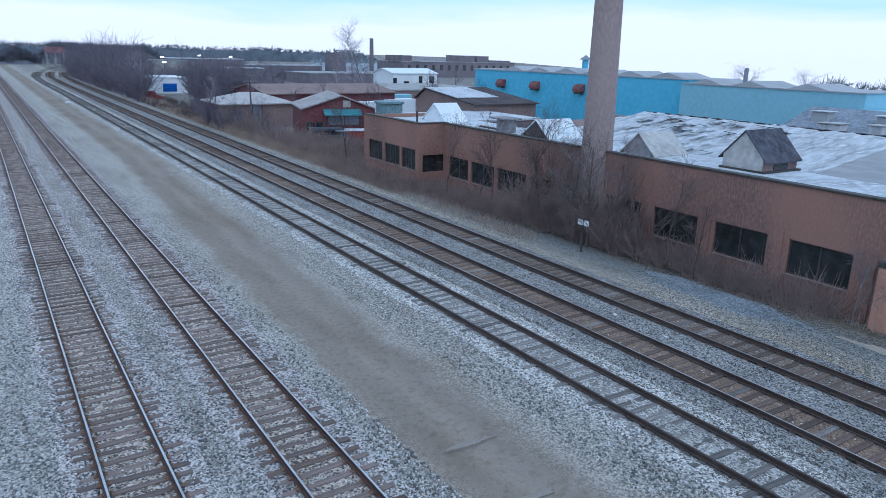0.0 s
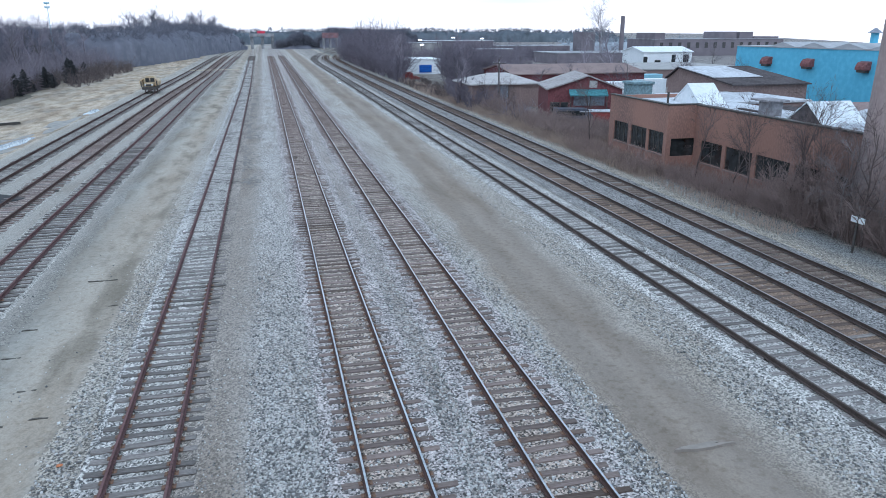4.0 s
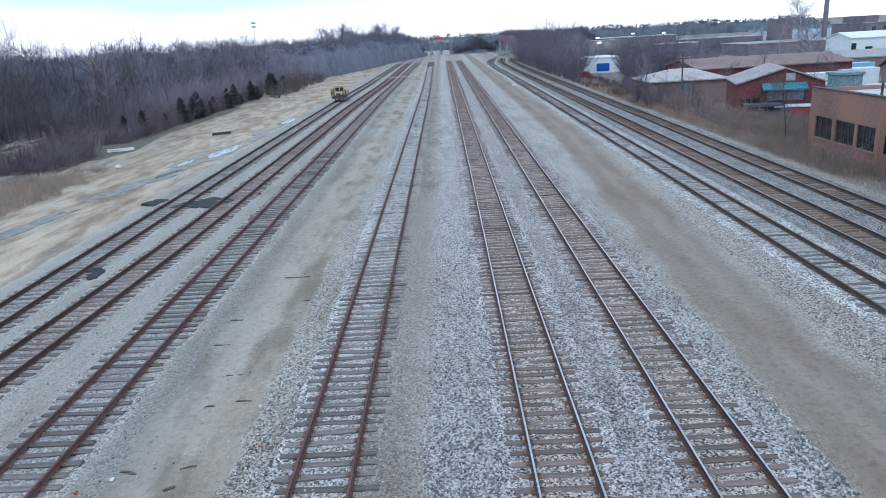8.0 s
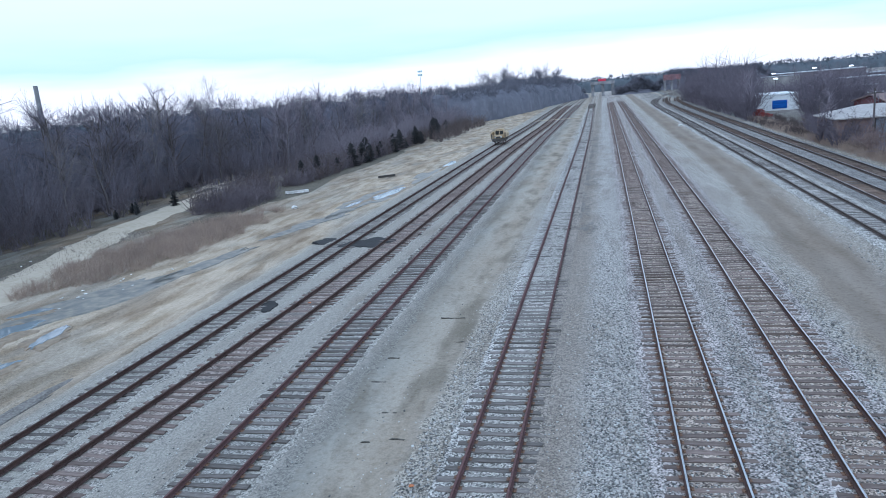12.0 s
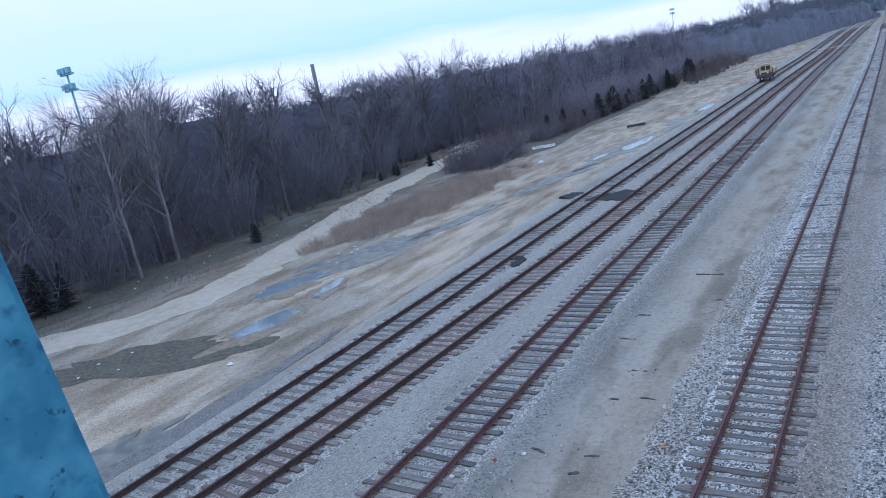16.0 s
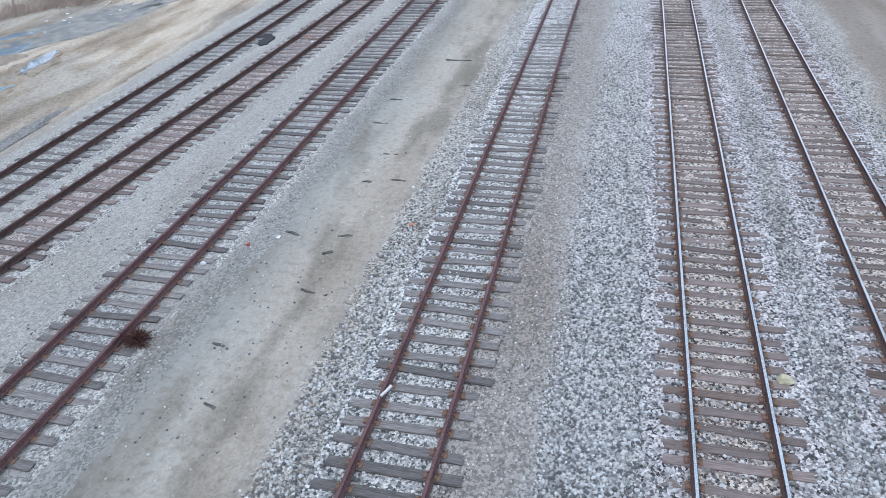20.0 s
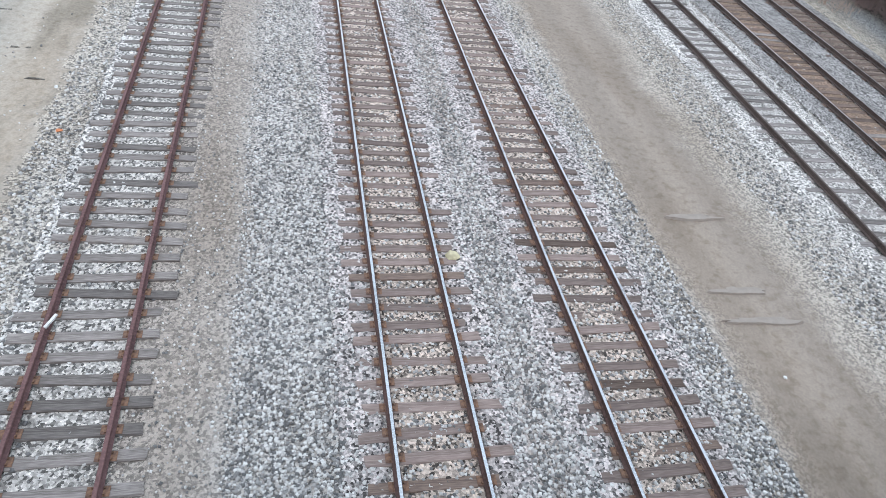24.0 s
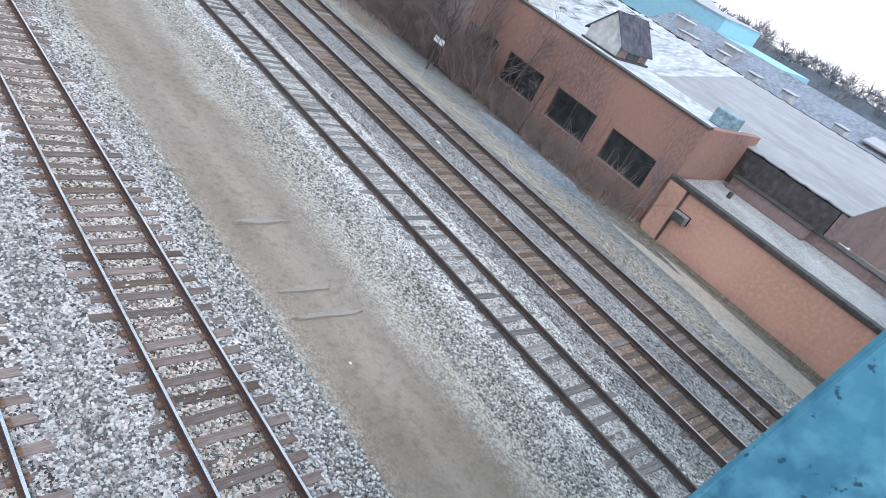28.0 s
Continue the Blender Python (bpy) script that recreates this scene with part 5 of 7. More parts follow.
# boxes added as clutter; the white ones stand in for pipes and roof edges
for x, y, ln, h, m, lab in ((49.5, 98, 5.5, 2.5, M_WHITE, "white box added between the sheds for a pale strip"), (43.0, 95.5, 3.2, 2.2, M_WHITE, "small white box added behind the workshop"), (42.5, 84.0, 3.0, 1.7, M_REDPILE, "rust-red box added as clutter behind the workshop"), (45.0, 92, 4.0, 1.4, M_GREYWALL, "grey box added as clutter behind the workshop"), (57.0, 104, 6.0, 2.4, M_WHITE, "white box added between the sheds for a pale strip"), (62.0, 112, 4.0, 2.6, M_TEAL, "teal box added as clutter behind the halls")):
    tr = thing("trailer" if m is M_WHITE else "skip_container", x, y, gz(x, y) - 0.1, lab, "trailer" if m is M_WHITE else "container")
    part("body", box(-ln / 2, ln / 2, -1.1, 1.1, 0.5, 0.5 + h, 0.05), m, tr)
    part("skid", box(-ln / 2 + 0.3, ln / 2 - 0.3, -0.9, 0.9, 0.0, 0.497), M_FRAME, tr)

# large blue works hall
blue = thing("blue_works_hall", 82, 77.5, 0.2, "large bright blue metal-clad works hall with gabled rooflights", "works hall")
part("wall", box(-12, -3, -21.7, 22.3, -1, 7.95), M_BLUE, blue)
part("roof", box(-12.1, -2.9, -21.8, 22.4, 7.953, 8.12), M_METAL_ROOF, blue)
for i in range(6):
    y = 12.5 - 6.1 * i
    part("rooflight", prism([(y - 2.6, 8.12), (y + 2.6, 8.12), (y, 8.75)], "x", -11.7, -6), M_METAL_ROOF, blue, "pale gabled rooflight")
M_HOOD = mat("rusty_red_vent_hood", (0.20, 0.085, 0.085), 0.8, grain=4, stain=1, bump=0.1)
for y in (14.6, 6.2, -3.4):
    hood = part("vent_hood", prism([(-12.004, 5.6), (-12.9, 5.6), (-12.9, 6.0), (-12.6, 6.5), (-12.004, 6.65)], "y", y - 0.8, y + 0.8), M_HOOD, blue, "rusty red wall vent hood")
    part("flap", box(-12.8, -12.02, y - 0.6, y + 0.6, 5.3, 5.59), M_FRAME, hood)
cup = part("cupola", tube(-10.5, -2.4, 8.8, 10.0, 0.45, 0.45, 8), M_BLUE, blue, "blue roof ventilator with a pointed cap")
part("cap", tube(-10.5, -2.4, 10.003, 10.6, 0.85, 0.1, 8), M_SLATE, cup)
teal = thing("teal_works_hall", 82, 44, 0.15, "pale teal metal-clad hall joined to the blue works", "works hall")
part("wall", box(-13.5, -4, -9.6, 11.7, -1, 7.6), M_TEAL, teal)
part("roof", box(-13.6, -3.9, -9.7, 11.75, 7.603, 7.72), M_METAL_ROOF, teal)
for y in (8.5, 3.0, -3.6):
    part("rooflight", prism([(y - 2.2, 7.72), (y + 2.2, 7.72), (y, 8.3)], "x", -13.2, -7), M_METAL_ROOF, teal, "pale gabled rooflight")
part("flue", tube(-11, 5.0, 7.7, 9.6, 0.24, 0.24, 8), M_SLATE, teal)
part("low_wing", box(-13.5, -4, -17, -9.71, -1, 6.1), M_TEAL, teal, "lower pale teal wing")
back_hall = gable_hall("grey_slate_hall", 57, 67, 8, 35.4, 4.8, 6.4, "y", M_GREYWALL, M_SLATE, "hall with a dark slate-grey pitched roof", "hall", z=0.1)
for y in (11.4, 6.0):
    vent = part("roof_vent", box(-3.4, -2.2, y - 0.7, y + 0.7, 5.0, 6.35, 0.04), M_METAL_ROOF, back_hall, "pale boxy roof vent")
    part("hood", box(-3.55, -2.05, y - 0.85, y + 0.85, 6.353, 6.43, 0.02), M_ROOF, vent)
gable_hall("pale_rear_hall", 58, 76, -12, 14, 5.6, 6.9, "y", M_BROWNWALL, M_METAL_ROOF, "rear hall with a pale metal roof", "hall", z=0.0)

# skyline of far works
# Distance haze is mixed into these brick and roof colours.
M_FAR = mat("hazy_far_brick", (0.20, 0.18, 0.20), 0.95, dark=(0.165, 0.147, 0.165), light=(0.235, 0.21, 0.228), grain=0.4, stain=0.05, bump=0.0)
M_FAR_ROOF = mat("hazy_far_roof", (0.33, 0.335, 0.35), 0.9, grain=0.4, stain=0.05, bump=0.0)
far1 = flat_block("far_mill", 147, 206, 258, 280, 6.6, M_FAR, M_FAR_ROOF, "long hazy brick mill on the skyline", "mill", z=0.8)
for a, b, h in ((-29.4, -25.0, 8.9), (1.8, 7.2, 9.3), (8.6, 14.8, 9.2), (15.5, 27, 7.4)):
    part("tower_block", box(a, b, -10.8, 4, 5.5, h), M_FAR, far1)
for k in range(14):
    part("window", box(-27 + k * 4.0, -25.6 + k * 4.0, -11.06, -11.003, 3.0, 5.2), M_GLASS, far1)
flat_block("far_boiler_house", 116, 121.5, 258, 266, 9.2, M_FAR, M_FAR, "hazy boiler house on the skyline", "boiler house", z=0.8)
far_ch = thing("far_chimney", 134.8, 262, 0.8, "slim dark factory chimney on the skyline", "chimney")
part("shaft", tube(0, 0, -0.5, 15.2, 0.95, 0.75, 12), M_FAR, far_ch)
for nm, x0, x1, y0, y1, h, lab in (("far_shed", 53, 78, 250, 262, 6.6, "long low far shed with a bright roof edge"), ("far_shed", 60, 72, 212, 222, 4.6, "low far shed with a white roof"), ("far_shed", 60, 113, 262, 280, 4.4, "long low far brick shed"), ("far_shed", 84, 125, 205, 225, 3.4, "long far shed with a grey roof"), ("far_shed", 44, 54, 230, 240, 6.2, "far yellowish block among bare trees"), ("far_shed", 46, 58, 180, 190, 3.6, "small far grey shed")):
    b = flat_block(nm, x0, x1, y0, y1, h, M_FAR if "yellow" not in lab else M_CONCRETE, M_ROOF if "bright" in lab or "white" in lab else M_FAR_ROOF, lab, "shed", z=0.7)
M_LAMP = bpy.data.materials.new("lit_yard_lamp")
M_LAMP.use_nodes = True
M_LAMP.node_tree.nodes["Principled BSDF"].inputs["Emission Color"].default_value = (0.95, 0.98, 1.0, 1)
M_LAMP.node_tree.nodes["Principled BSDF"].inputs["Emission Strength"].default_value = 3.0
for x, y, z in ((50.8, 249, 7.3), (62.8, 249, 8.0), (73.4, 249, 7.7), (45.6, 222, 6.2)):
    lamp = thing("yard_lamp", x, y, 0.8, "lit white lamp on a pole above far sheds", "lamp", "yard lamps")
    part("pole", tube(0, 0.4, -0.5, z, 0.08, 0.06, 6), M_FRAME, lamp)
    part("lamp_head", box(-0.5, 0.5, -0.3, 0.3, z - 0.75, z - 0.4, 0.05), M_LAMP, lamp, "glowing white lamp head")

# overbridge and red sign at the end of the straight
over = thing("far_overbridge", -2, 408, 1.3, "distant pale road bridge across the tracks", "bridge")
part("deck", box(-7.5, 5.6, 0, 9, 6.3, 7.2), M_FAR_ROOF, over)
part("parapet", box(-7.5, 5.6, -0.2, 0.0, 6.6, 8.0), M_FAR_ROOF, over)
for x in (-6.4, -0.8, 4.6):
    part("pier", box(x - 0.8, x + 0.8, 2, 7, -1.5, 6.3), M_FAR_ROOF, over)
# Saturated red stands in for the glow of a lit sign; nothing emits.
M_REDSIGN = mat("red_painted_sign", (0.80, 0.06, 0.11), 0.6, grain=1, stain=0.3, bump=0)
part("red_board", box(-3.2, 0.9, -0.5, -0.25, 8.1, 9.3), M_REDSIGN, over, "red sign on the bridge, its glow painted into the colour")

curve_over = thing("curve_overbridge", 33, 404, 1.3, "rust-red girder bridge over the curving tracks", "bridge")
# The girder's red is dulled for haze in the colour.
M_RUSTGIRDER = mat("hazy_rust_red_girder", (0.27, 0.15, 0.16), 0.9, grain=1, stain=0.2, bump=0)
part("girder", box(-3.6, 5.0, 0, 6, 5.6, 8.4), M_RUSTGIRDER, curve_over)
for x in (-3.0, 0.6, 4.2):
    part("pier", box(x - 0.5, x + 0.5, 1, 5, -1.5, 5.6), M_FAR_ROOF, curve_over)

# ---- yellow track machine ----
M_YELLOW = mat("faded_yellow_machine_paint", (0.56, 0.43, 0.27), 0.7, dark=(0.34, 0.26, 0.17), light=(0.66, 0.54, 0.38), grain=6, stain=1.6, bump=0.1)
veh = thing("track_machine", -21.7, 131.5, gz(0, 131.5) + 0.17, "small dirty yellow track maintenance machine on a siding", "rail vehicle")
part("chassis", box(-1.15, 1.15, -2.6, 2.6, 0.5, 0.95, 0.05), M_FRAME, veh)
cab = part("cab", prism([(-0.95, 0.95), (0.95, 0.95), (1.0, 1.9), (0.7, 2.5), (-0.7, 2.5), (-1.0, 1.9)], "y", -0.6, 1.4), M_YELLOW, veh)
part("cab_roof", box(-0.62, 0.62, -0.7, 1.5, 2.503, 2.62, 0.03), M_YELLOW, cab)
for a, b in ((-0.72, -0.06), (0.06, 0.72)):
    part("windscreen", box(a, b, -0.66, -0.605, 1.65, 2.3), M_GLASS, cab)
part("engine_cover", box(-0.7, 0.7, -2.4, -0.7, 0.953, 1.55, 0.10), M_YELLOW, veh)
part("grille", box(-0.45, 0.45, -2.44, -2.403, 1.05, 1.4), M_FRAME, veh, "dark engine grille")
for s_ in (-1, 1):
    arm = part("work_wing", prism([(s_ * 1.02, 1.0), (s_ * 1.45, 1.15), (s_ * 1.55, 1.8), (s_ * 1.2, 2.25), (s_ * 1.08, 2.1), (s_ * 1.32, 1.7)], "y", -2.0, 1.2), M_YELLOW, veh, "folded yellow side wing")
    part("strut", box(s_ * 1.25 - 0.06, s_ * 1.25 + 0.06, -2.3, -2.0, 0.9, 1.9), M_FRAME, arm)
    part("head_lamp", tube(s_ * 0.55, -2.5, 1.2, 1.38, 0.12, 0.12, 8), M_WHITE, veh)
    for y in (-1.7, 1.7):
        bm = tube(0, 0, -0.06, 0.06, 0.4, 0.4, 16)
        bmesh.ops.rotate(bm, verts=bm.verts, matrix=Matrix.Rotation(radians(90), 3, "Y"))
        bmesh.ops.translate(bm, verts=bm.verts, vec=(s_ * 0.75, y, 0.4))
        part("wheel", bm, M_RUST, veh)

# ---- small trackside things ----
sig = thing("marker_boards", 25.0, 26.9, 0.05, "pair of small white marker boards on a dark post", "sign")
part("post", box(0.03, 0.11, -0.05, 0.05, -0.3, 1.95, 0.01), M_FRAME, sig)
for y in (-0.30, 0.16):
    part("board", box(0.0, 0.026, y - 0.19, y + 0.19, 1.53, 1.83, 0.004), M_WHITE, sig)
part("cross_arm", box(0.03, 0.07, -0.5, 0.36, 1.65, 1.71), M_FRAME, sig)

def debris(name, x, y, sx, sy, sz, material, label, category, turn=0, seed=0, rough=0.25, lift=0.0):
    rng = random.Random(seed)
    bm = bmesh.new()
    bmesh.ops.create_icosphere(bm, subdivisions=2, radius=1.0)
    for v in bm.verts:
        k = 1 + rough * noise.noise(v.co * 1.7 + Vector((seed, 0, 0)))
        v.co = Vector((v.co.x * sx * k, v.co.y * sy * k, v.co.z * sz * k + sz * 0.6))
    me = bpy.data.meshes.new(name)
    bm.to_mesh(me)
    bm.free()
    me.materials.append(material)
    ob = new(name, me)
    ob.matrix_world = pose(x, y, ground_z(x, y) + lift, 0, 0, turn)
    return tagged(ob, label, category)

M_YROCK = mat("yellowish_boulder", (0.52, 0.47, 0.31), 0.9, grain=6, stain=1, bump=0.3)
debris("boulder", 1.17, 12.2, 0.17, 0.14, 0.10, M_YROCK, "pale yellow boulder beside the polished rail", "rock", seed=2)
M_TUMBLE = mat("reddish_brown_weed", (0.12, 0.055, 0.045), 0.95, grain=12, stain=2, bump=0.8)
def dead_bush(x, y, r, material, seed):
    """A tangled ball of dry stems."""
    g = np.random.default_rng(seed)
    d = g.normal(0, 1, (420, 3))
    d[:, 2] = np.abs(d[:, 2]) * 0.9
    d /= np.linalg.norm(d, axis=1, keepdims=True)
    p0 = d * (r * g.uniform(0.05, 0.7, 420))[:, None]
    p1 = p0 + (d + g.normal(0, 0.7, (420, 3))) * (r * g.uniform(0.2, 0.5, 420))[:, None]
    v, f = sticks(p0, p1, 0.012, 0.004)
    ob = new("dead_bush", quad_mesh("dead_bush", v, f, material))
    ob.matrix_world = pose(x, y, ground_z(x, y) + 0.05)
    return tagged(ob, "reddish-brown dead weed ball against a rail", "bush")
dead_bush(-13.15, 10.8, 0.36, M_TUMBLE, 3)
M_ROTTEN = mat("rotten_dark_wood", (0.10, 0.09, 0.078), 0.95, dark=(0.06, 0.055, 0.048), light=(0.17, 0.155, 0.135), grain=14, stain=3, bump=0.5)
M_LITTER = mat("white_litter", (0.75, 0.75, 0.73), 0.7, grain=4, stain=1, bump=0)
M_LITTER_RED = mat("faded_red_litter", (0.42, 0.07, 0.06), 0.7, grain=4, stain=1, bump=0)
M_ORANGE = mat("orange_litter", (0.6, 0.22, 0.10), 0.7, grain=4, stain=1, bump=0)
rng = random.Random(11)
bits = [(-11.8, 15.7, 0.09, M_LITTER), (-12.5, 15.2, 0.08, M_LITTER_RED), (-13.3, 14.1, 0.10, M_LITTER), (-8.75, 19.2, 0.07, M_LITTER), (-18.7, 34.3, 0.12, M_ORANGE), (-18.2, 33.6, 0.1, M_LITTER),
        (0.22, 10.0, 0.05, M_LITTER), (7.76, 8.4, 0.05, M_LITTER), (19.3, 16.2, 0.11, M_LITTER), (19.35, 18.9, 0.13, M_LITTER), (-8.2, 17.0, 0.08, M_ORANGE), (-16.8, 51.4, 0.16, M_FRAME),
        (-29.0, 19.5, 0.18, M_LITTER), (-35.6, 69.5, 0.45, M_LITTER), (11.8, 145, 0.5, M_LITTER), (25.5, 62, 0.4, M_LITTER), (24.5, 70, 0.3, M_LITTER)]
for i, (x, y, r, m) in enumerate(bits):
    debris("litter", x, y, r, r * 0.7, r * 0.4, m, {"white_litter": "scrap of white litter on the ballast", "faded_red_litter": "scrap of red litter on the dirt", "orange_litter": "scrap of orange litter by a rail"}.get(m.name, "dark lump of debris beside a rail"), "litter", turn=rng.uniform(0, 180), seed=i + 20, rough=0.5)
for i in range(46):
    a = rng.random()
    x, y = (rng.uniform(-36, -33) - a * 2, rng.uniform(34, 46)) if i < 16 else ((rng.uniform(-53, -49), rng.uniform(20, 60)) if i < 34 else (rng.uniform(-42, -35), rng.uniform(12, 20)))
    debris("litter", x, y, rng.uniform(0.05, 0.14), rng.uniform(0.04, 0.10), 0.03, M_LITTER, "scrap of white litter in the weeds", "litter", turn=rng.uniform(0, 180), seed=i + 50, rough=0.5, lift=0.04)

def plank(name, x, y, length, w, h, turn, material, label, category, lift=0.0, rot=0.0):
    """A length of timber; rot wears its outline away and lets it sink here and there."""
    bm = box(-length / 2, length / 2, -w / 2, w / 2, 0, h)
    bmesh.ops.subdivide_edges(bm, edges=[e for e in bm.edges if abs(e.verts[0].co.x - e.verts[1].co.x) > length / 2], cuts=9)
    for v in bm.verts:
        u = v.co.x * 3.1 + x * 5
        v.co.z += (0.01 + 0.06 * rot) * noise.noise((u, y, 0))
        v.co.y *= 1 + rot * noise.noise((u * 1.7, y, 4 + v.co.y * 9))
        v.co.y += 0.06 * rot * noise.noise((u * 0.5, y, 8))
    me = bpy.data.meshes.new(name)
    bm.to_mesh(me)
    bm.free()
    me.materials.append(material)
    ob = new(name, me)
    ob.matrix_world = pose(x, y, ground_z(x, y) + lift, 0, 0, turn)
    return tagged(ob, label, category)

for x, y, ln, turn in ((-10.75, 19.35, 1.3, -4), (-9.45, 19.55, 0.8, 4), (-10.2, 21.45, 0.62, 3), (-9.0, 28.25, 0.42, 4), (-9.9, 16.1, 0.5, 12), (-9.75, 13.4, 0.9, -10), (-11.2, 11.1, 0.42, -8), (-11.5, 16.0, 0.62, -16), (-11.4, 24.0, 0.7, 2), (-11.5, 26.4, 0.6, -3), (-10.1, 15.2, 0.35, 30), (-10.4, 9.3, 0.4, -20), (-10.0, 31.5, 1.4, 2)):
    plank("old_tie", x, y, ln * 0.85, 0.075, 0.03, turn, M_ROTTEN, "rotten old tie half sunk in the dirt", "old tie", lift=-0.012, rot=0.8)
plank("white_stick", -6.79, 10.2, 0.36, 0.05, 0.04, 70, M_LITTER, "short white stick lying on a rusty rail", "stick", lift=0.20)
plank("white_log", -40.5, 81.1, 2.9, 0.35, 0.32, 22, M_LITTER, "long white log lying on the verge", "log", lift=0.1)
plank("dark_log", -32.0, 92.0, 2.4, 0.3, 0.3, 35, M_FRAME, "dark log lying on the sandy strip", "log", lift=0.1)
plank("level_crossing", -15.5, 200.0, 13.0, 1.2, 0.15, 0, M_SAND, "pale level crossing boards over the sidings", "crossing", lift=0.04)

# ---- bridge on which the viewer stands ----
br = thing("road_bridge", 0, -6, 0, "road bridge with flaking blue-painted steel posts", "bridge")
part("deck", box(-45, 45, -6.0, 5.2, 8.3, 8.9), M_CONCRETE, br)
part("girder", box(-45, 45, 5.21, 5.6, 7.2, 9.25, 0.02), M_BRIDGE, br)
part("bracket", box(-5.95, -5.15, 5.61, 7.6, 7.5, 7.9, 0.02), M_BRIDGE, br)
part("bracket", box(0.65, 1.4, 5.61, 6.75, 7.6, 7.9, 0.02), M_BRIDGE, br)
def leaning_post(x0, x1, y0, y1, lean):
    bm = box(x0, x1, y0, y1, 7.9, 11.6)
    bmesh.ops.bevel(bm, geom=[e for e in bm.edges if abs(e.verts[0].co.z - e.verts[1].co.z) > 1], offset=0.035, segments=3, affect="EDGES")
    bmesh.ops.subdivide_edges(bm, edges=[e for e in bm.edges if abs(e.verts[0].co.z - e.verts[1].co.z) > 1], cuts=6)
    for v in bm.verts:
        v.co.y += (10.5 - v.co.z) * lean
    return bm
part("post", leaning_post(-5.85, -5.23, 6.6, 7.377, 0.083), M_BRIDGE, br)
part("post", leaning_post(0.72, 1.30, 5.62, 6.48, 0.085), M_BRIDGE, br)
for x in (-32, 9.5, 30.5):
    part("pier", box(x - 0.9, x + 0.9, -4, 3, -0.5, 8.3, 0.05), M_CONCRETE, br)

# ---- vegetation ----
def grow(seed, height, spread=0.5, n1=10, n2=6, n3=5, n4=3, lean=0.0):
    """Rods of a bare broadleaf tree: trunk rods and crown rods as (p0, p1, r0, r1)."""
    rng = np.random.default_rng(seed)
    trunk, crown = [], []

    def limb(p, d, length, radius, segs, store, wander):
        pts = [p]
        for k in range(segs):
            d = d + rng.normal(0, wander, 3) + np.array([0, 0, 0.06])
            d = d / np.linalg.norm(d)
            q = p + d * length / segs
            r0, r1 = radius * (1 - 0.75 * k / segs), radius * (1 - 0.75 * (k + 1) / segs)
            store.append((p, q, r0, r1))
            pts.append(q)
            p = q
        return pts, d

    def fan(d, angle):
        a = rng.normal(0, 1, 3)
        a -= d * a.dot(d)
        a /= np.linalg.norm(a) + 1e-9
        v = d * math.cos(angle) + a * math.sin(angle)
        return v / np.linalg.norm(v)

    def along(pts, t):
        f = t * (len(pts) - 1)
        i = min(int(f), len(pts) - 2)
        return pts[i] + (pts[i + 1] - pts[i]) * (f - i)

    pts, d = limb(np.zeros(3), np.array([lean, 0, 1.0]), height * 0.86, height * 0.016, 7, trunk, 0.07)
    for i in range(n1):
        t = 0.25 + 0.72 * (i + rng.random()) / n1
        b, bd = limb(along(pts, t), fan(d, rng.uniform(0.45, 0.95) * (0.6 + spread)), height * rng.uniform(0.24, 0.42) * (1.15 - 0.6 * t), height * 0.0065 * (1.2 - 0.6 * t), 3, trunk, 0.14)
        for j in range(n2):
            c, cd = limb(along(b, rng.uniform(0.25, 1)), fan(bd, rng.uniform(0.35, 0.9)), height * rng.uniform(0.10, 0.19), max(0.012, height * 0.0024), 2, crown, 0.16)
            for k in range(n3):
                e, ed = limb(along(c, rng.uniform(0.2, 1)), fan(cd, rng.uniform(0.3, 0.9)), height * rng.uniform(0.05, 0.10), 0.011, 1, crown, 0.1)
                for m in range(n4):
                    limb(along(e, rng.uniform(0.2, 1)), fan(ed, rng.uniform(0.3, 0.8)), height * rng.uniform(0.03, 0.06), 0.008, 1, crown, 0.1)
    return trunk, crown

def rods_mesh(name, rods, material, sides=3, fat=1.0):
    p0, p1 = np.array([r[0] for r in rods]), np.array([r[1] for r in rods])
    r0, r1 = np.array([r[2] for r in rods]) * fat, np.array([r[3] for r in rods]) * fat
    v, f = sticks(p0, p1, r0, r1, sides)
    return quad_mesh(name, v, f, material)

def tree_kind(name, seed, height, label, m_trunk, m_twig, fat=1.0, **kw):
    trunk, crown = grow(seed, height, **kw)
    t = new(name)
    tagged(t, label, "tree", "bare trees")
    a = new("trunk", rods_mesh("trunk", trunk, m_trunk, 5, fat))
    b = new("crown", rods_mesh("crown", crown, m_twig, 3, fat))
    a.parent = b.parent = t
    return t

def plant(src, x, y, scale, turn, sink=0.1):
    return copy_thing(src, pose(x, y, ground_z(x, y) - sink, 0, 0, turn) @ Matrix.Diagonal((scale, scale, scale, 1)))

# Bark paled in its base colour in place of distance haze.
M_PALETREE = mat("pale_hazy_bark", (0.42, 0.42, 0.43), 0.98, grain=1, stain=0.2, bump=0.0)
kinds = [tree_kind("bare_tree", 100 + i, 11.5, "tall bare grey-brown winter tree at the edge of the woods", M_BARK, M_TWIG, fat=0.95, spread=0.35 + 0.05 * i, n1=13, n2=5, n3=4, n4=1) for i in range(5)]
pale = [tree_kind("bare_tree", 200 + i, 12.0, "bare pale-limbed winter tree rising above the woods", M_TWIG_PALE, M_TWIG_PALE, fat=0.68, spread=0.4, n1=15, n2=7, n3=4, n4=2) for i in range(2)]
rng = random.Random(21)
spots = []
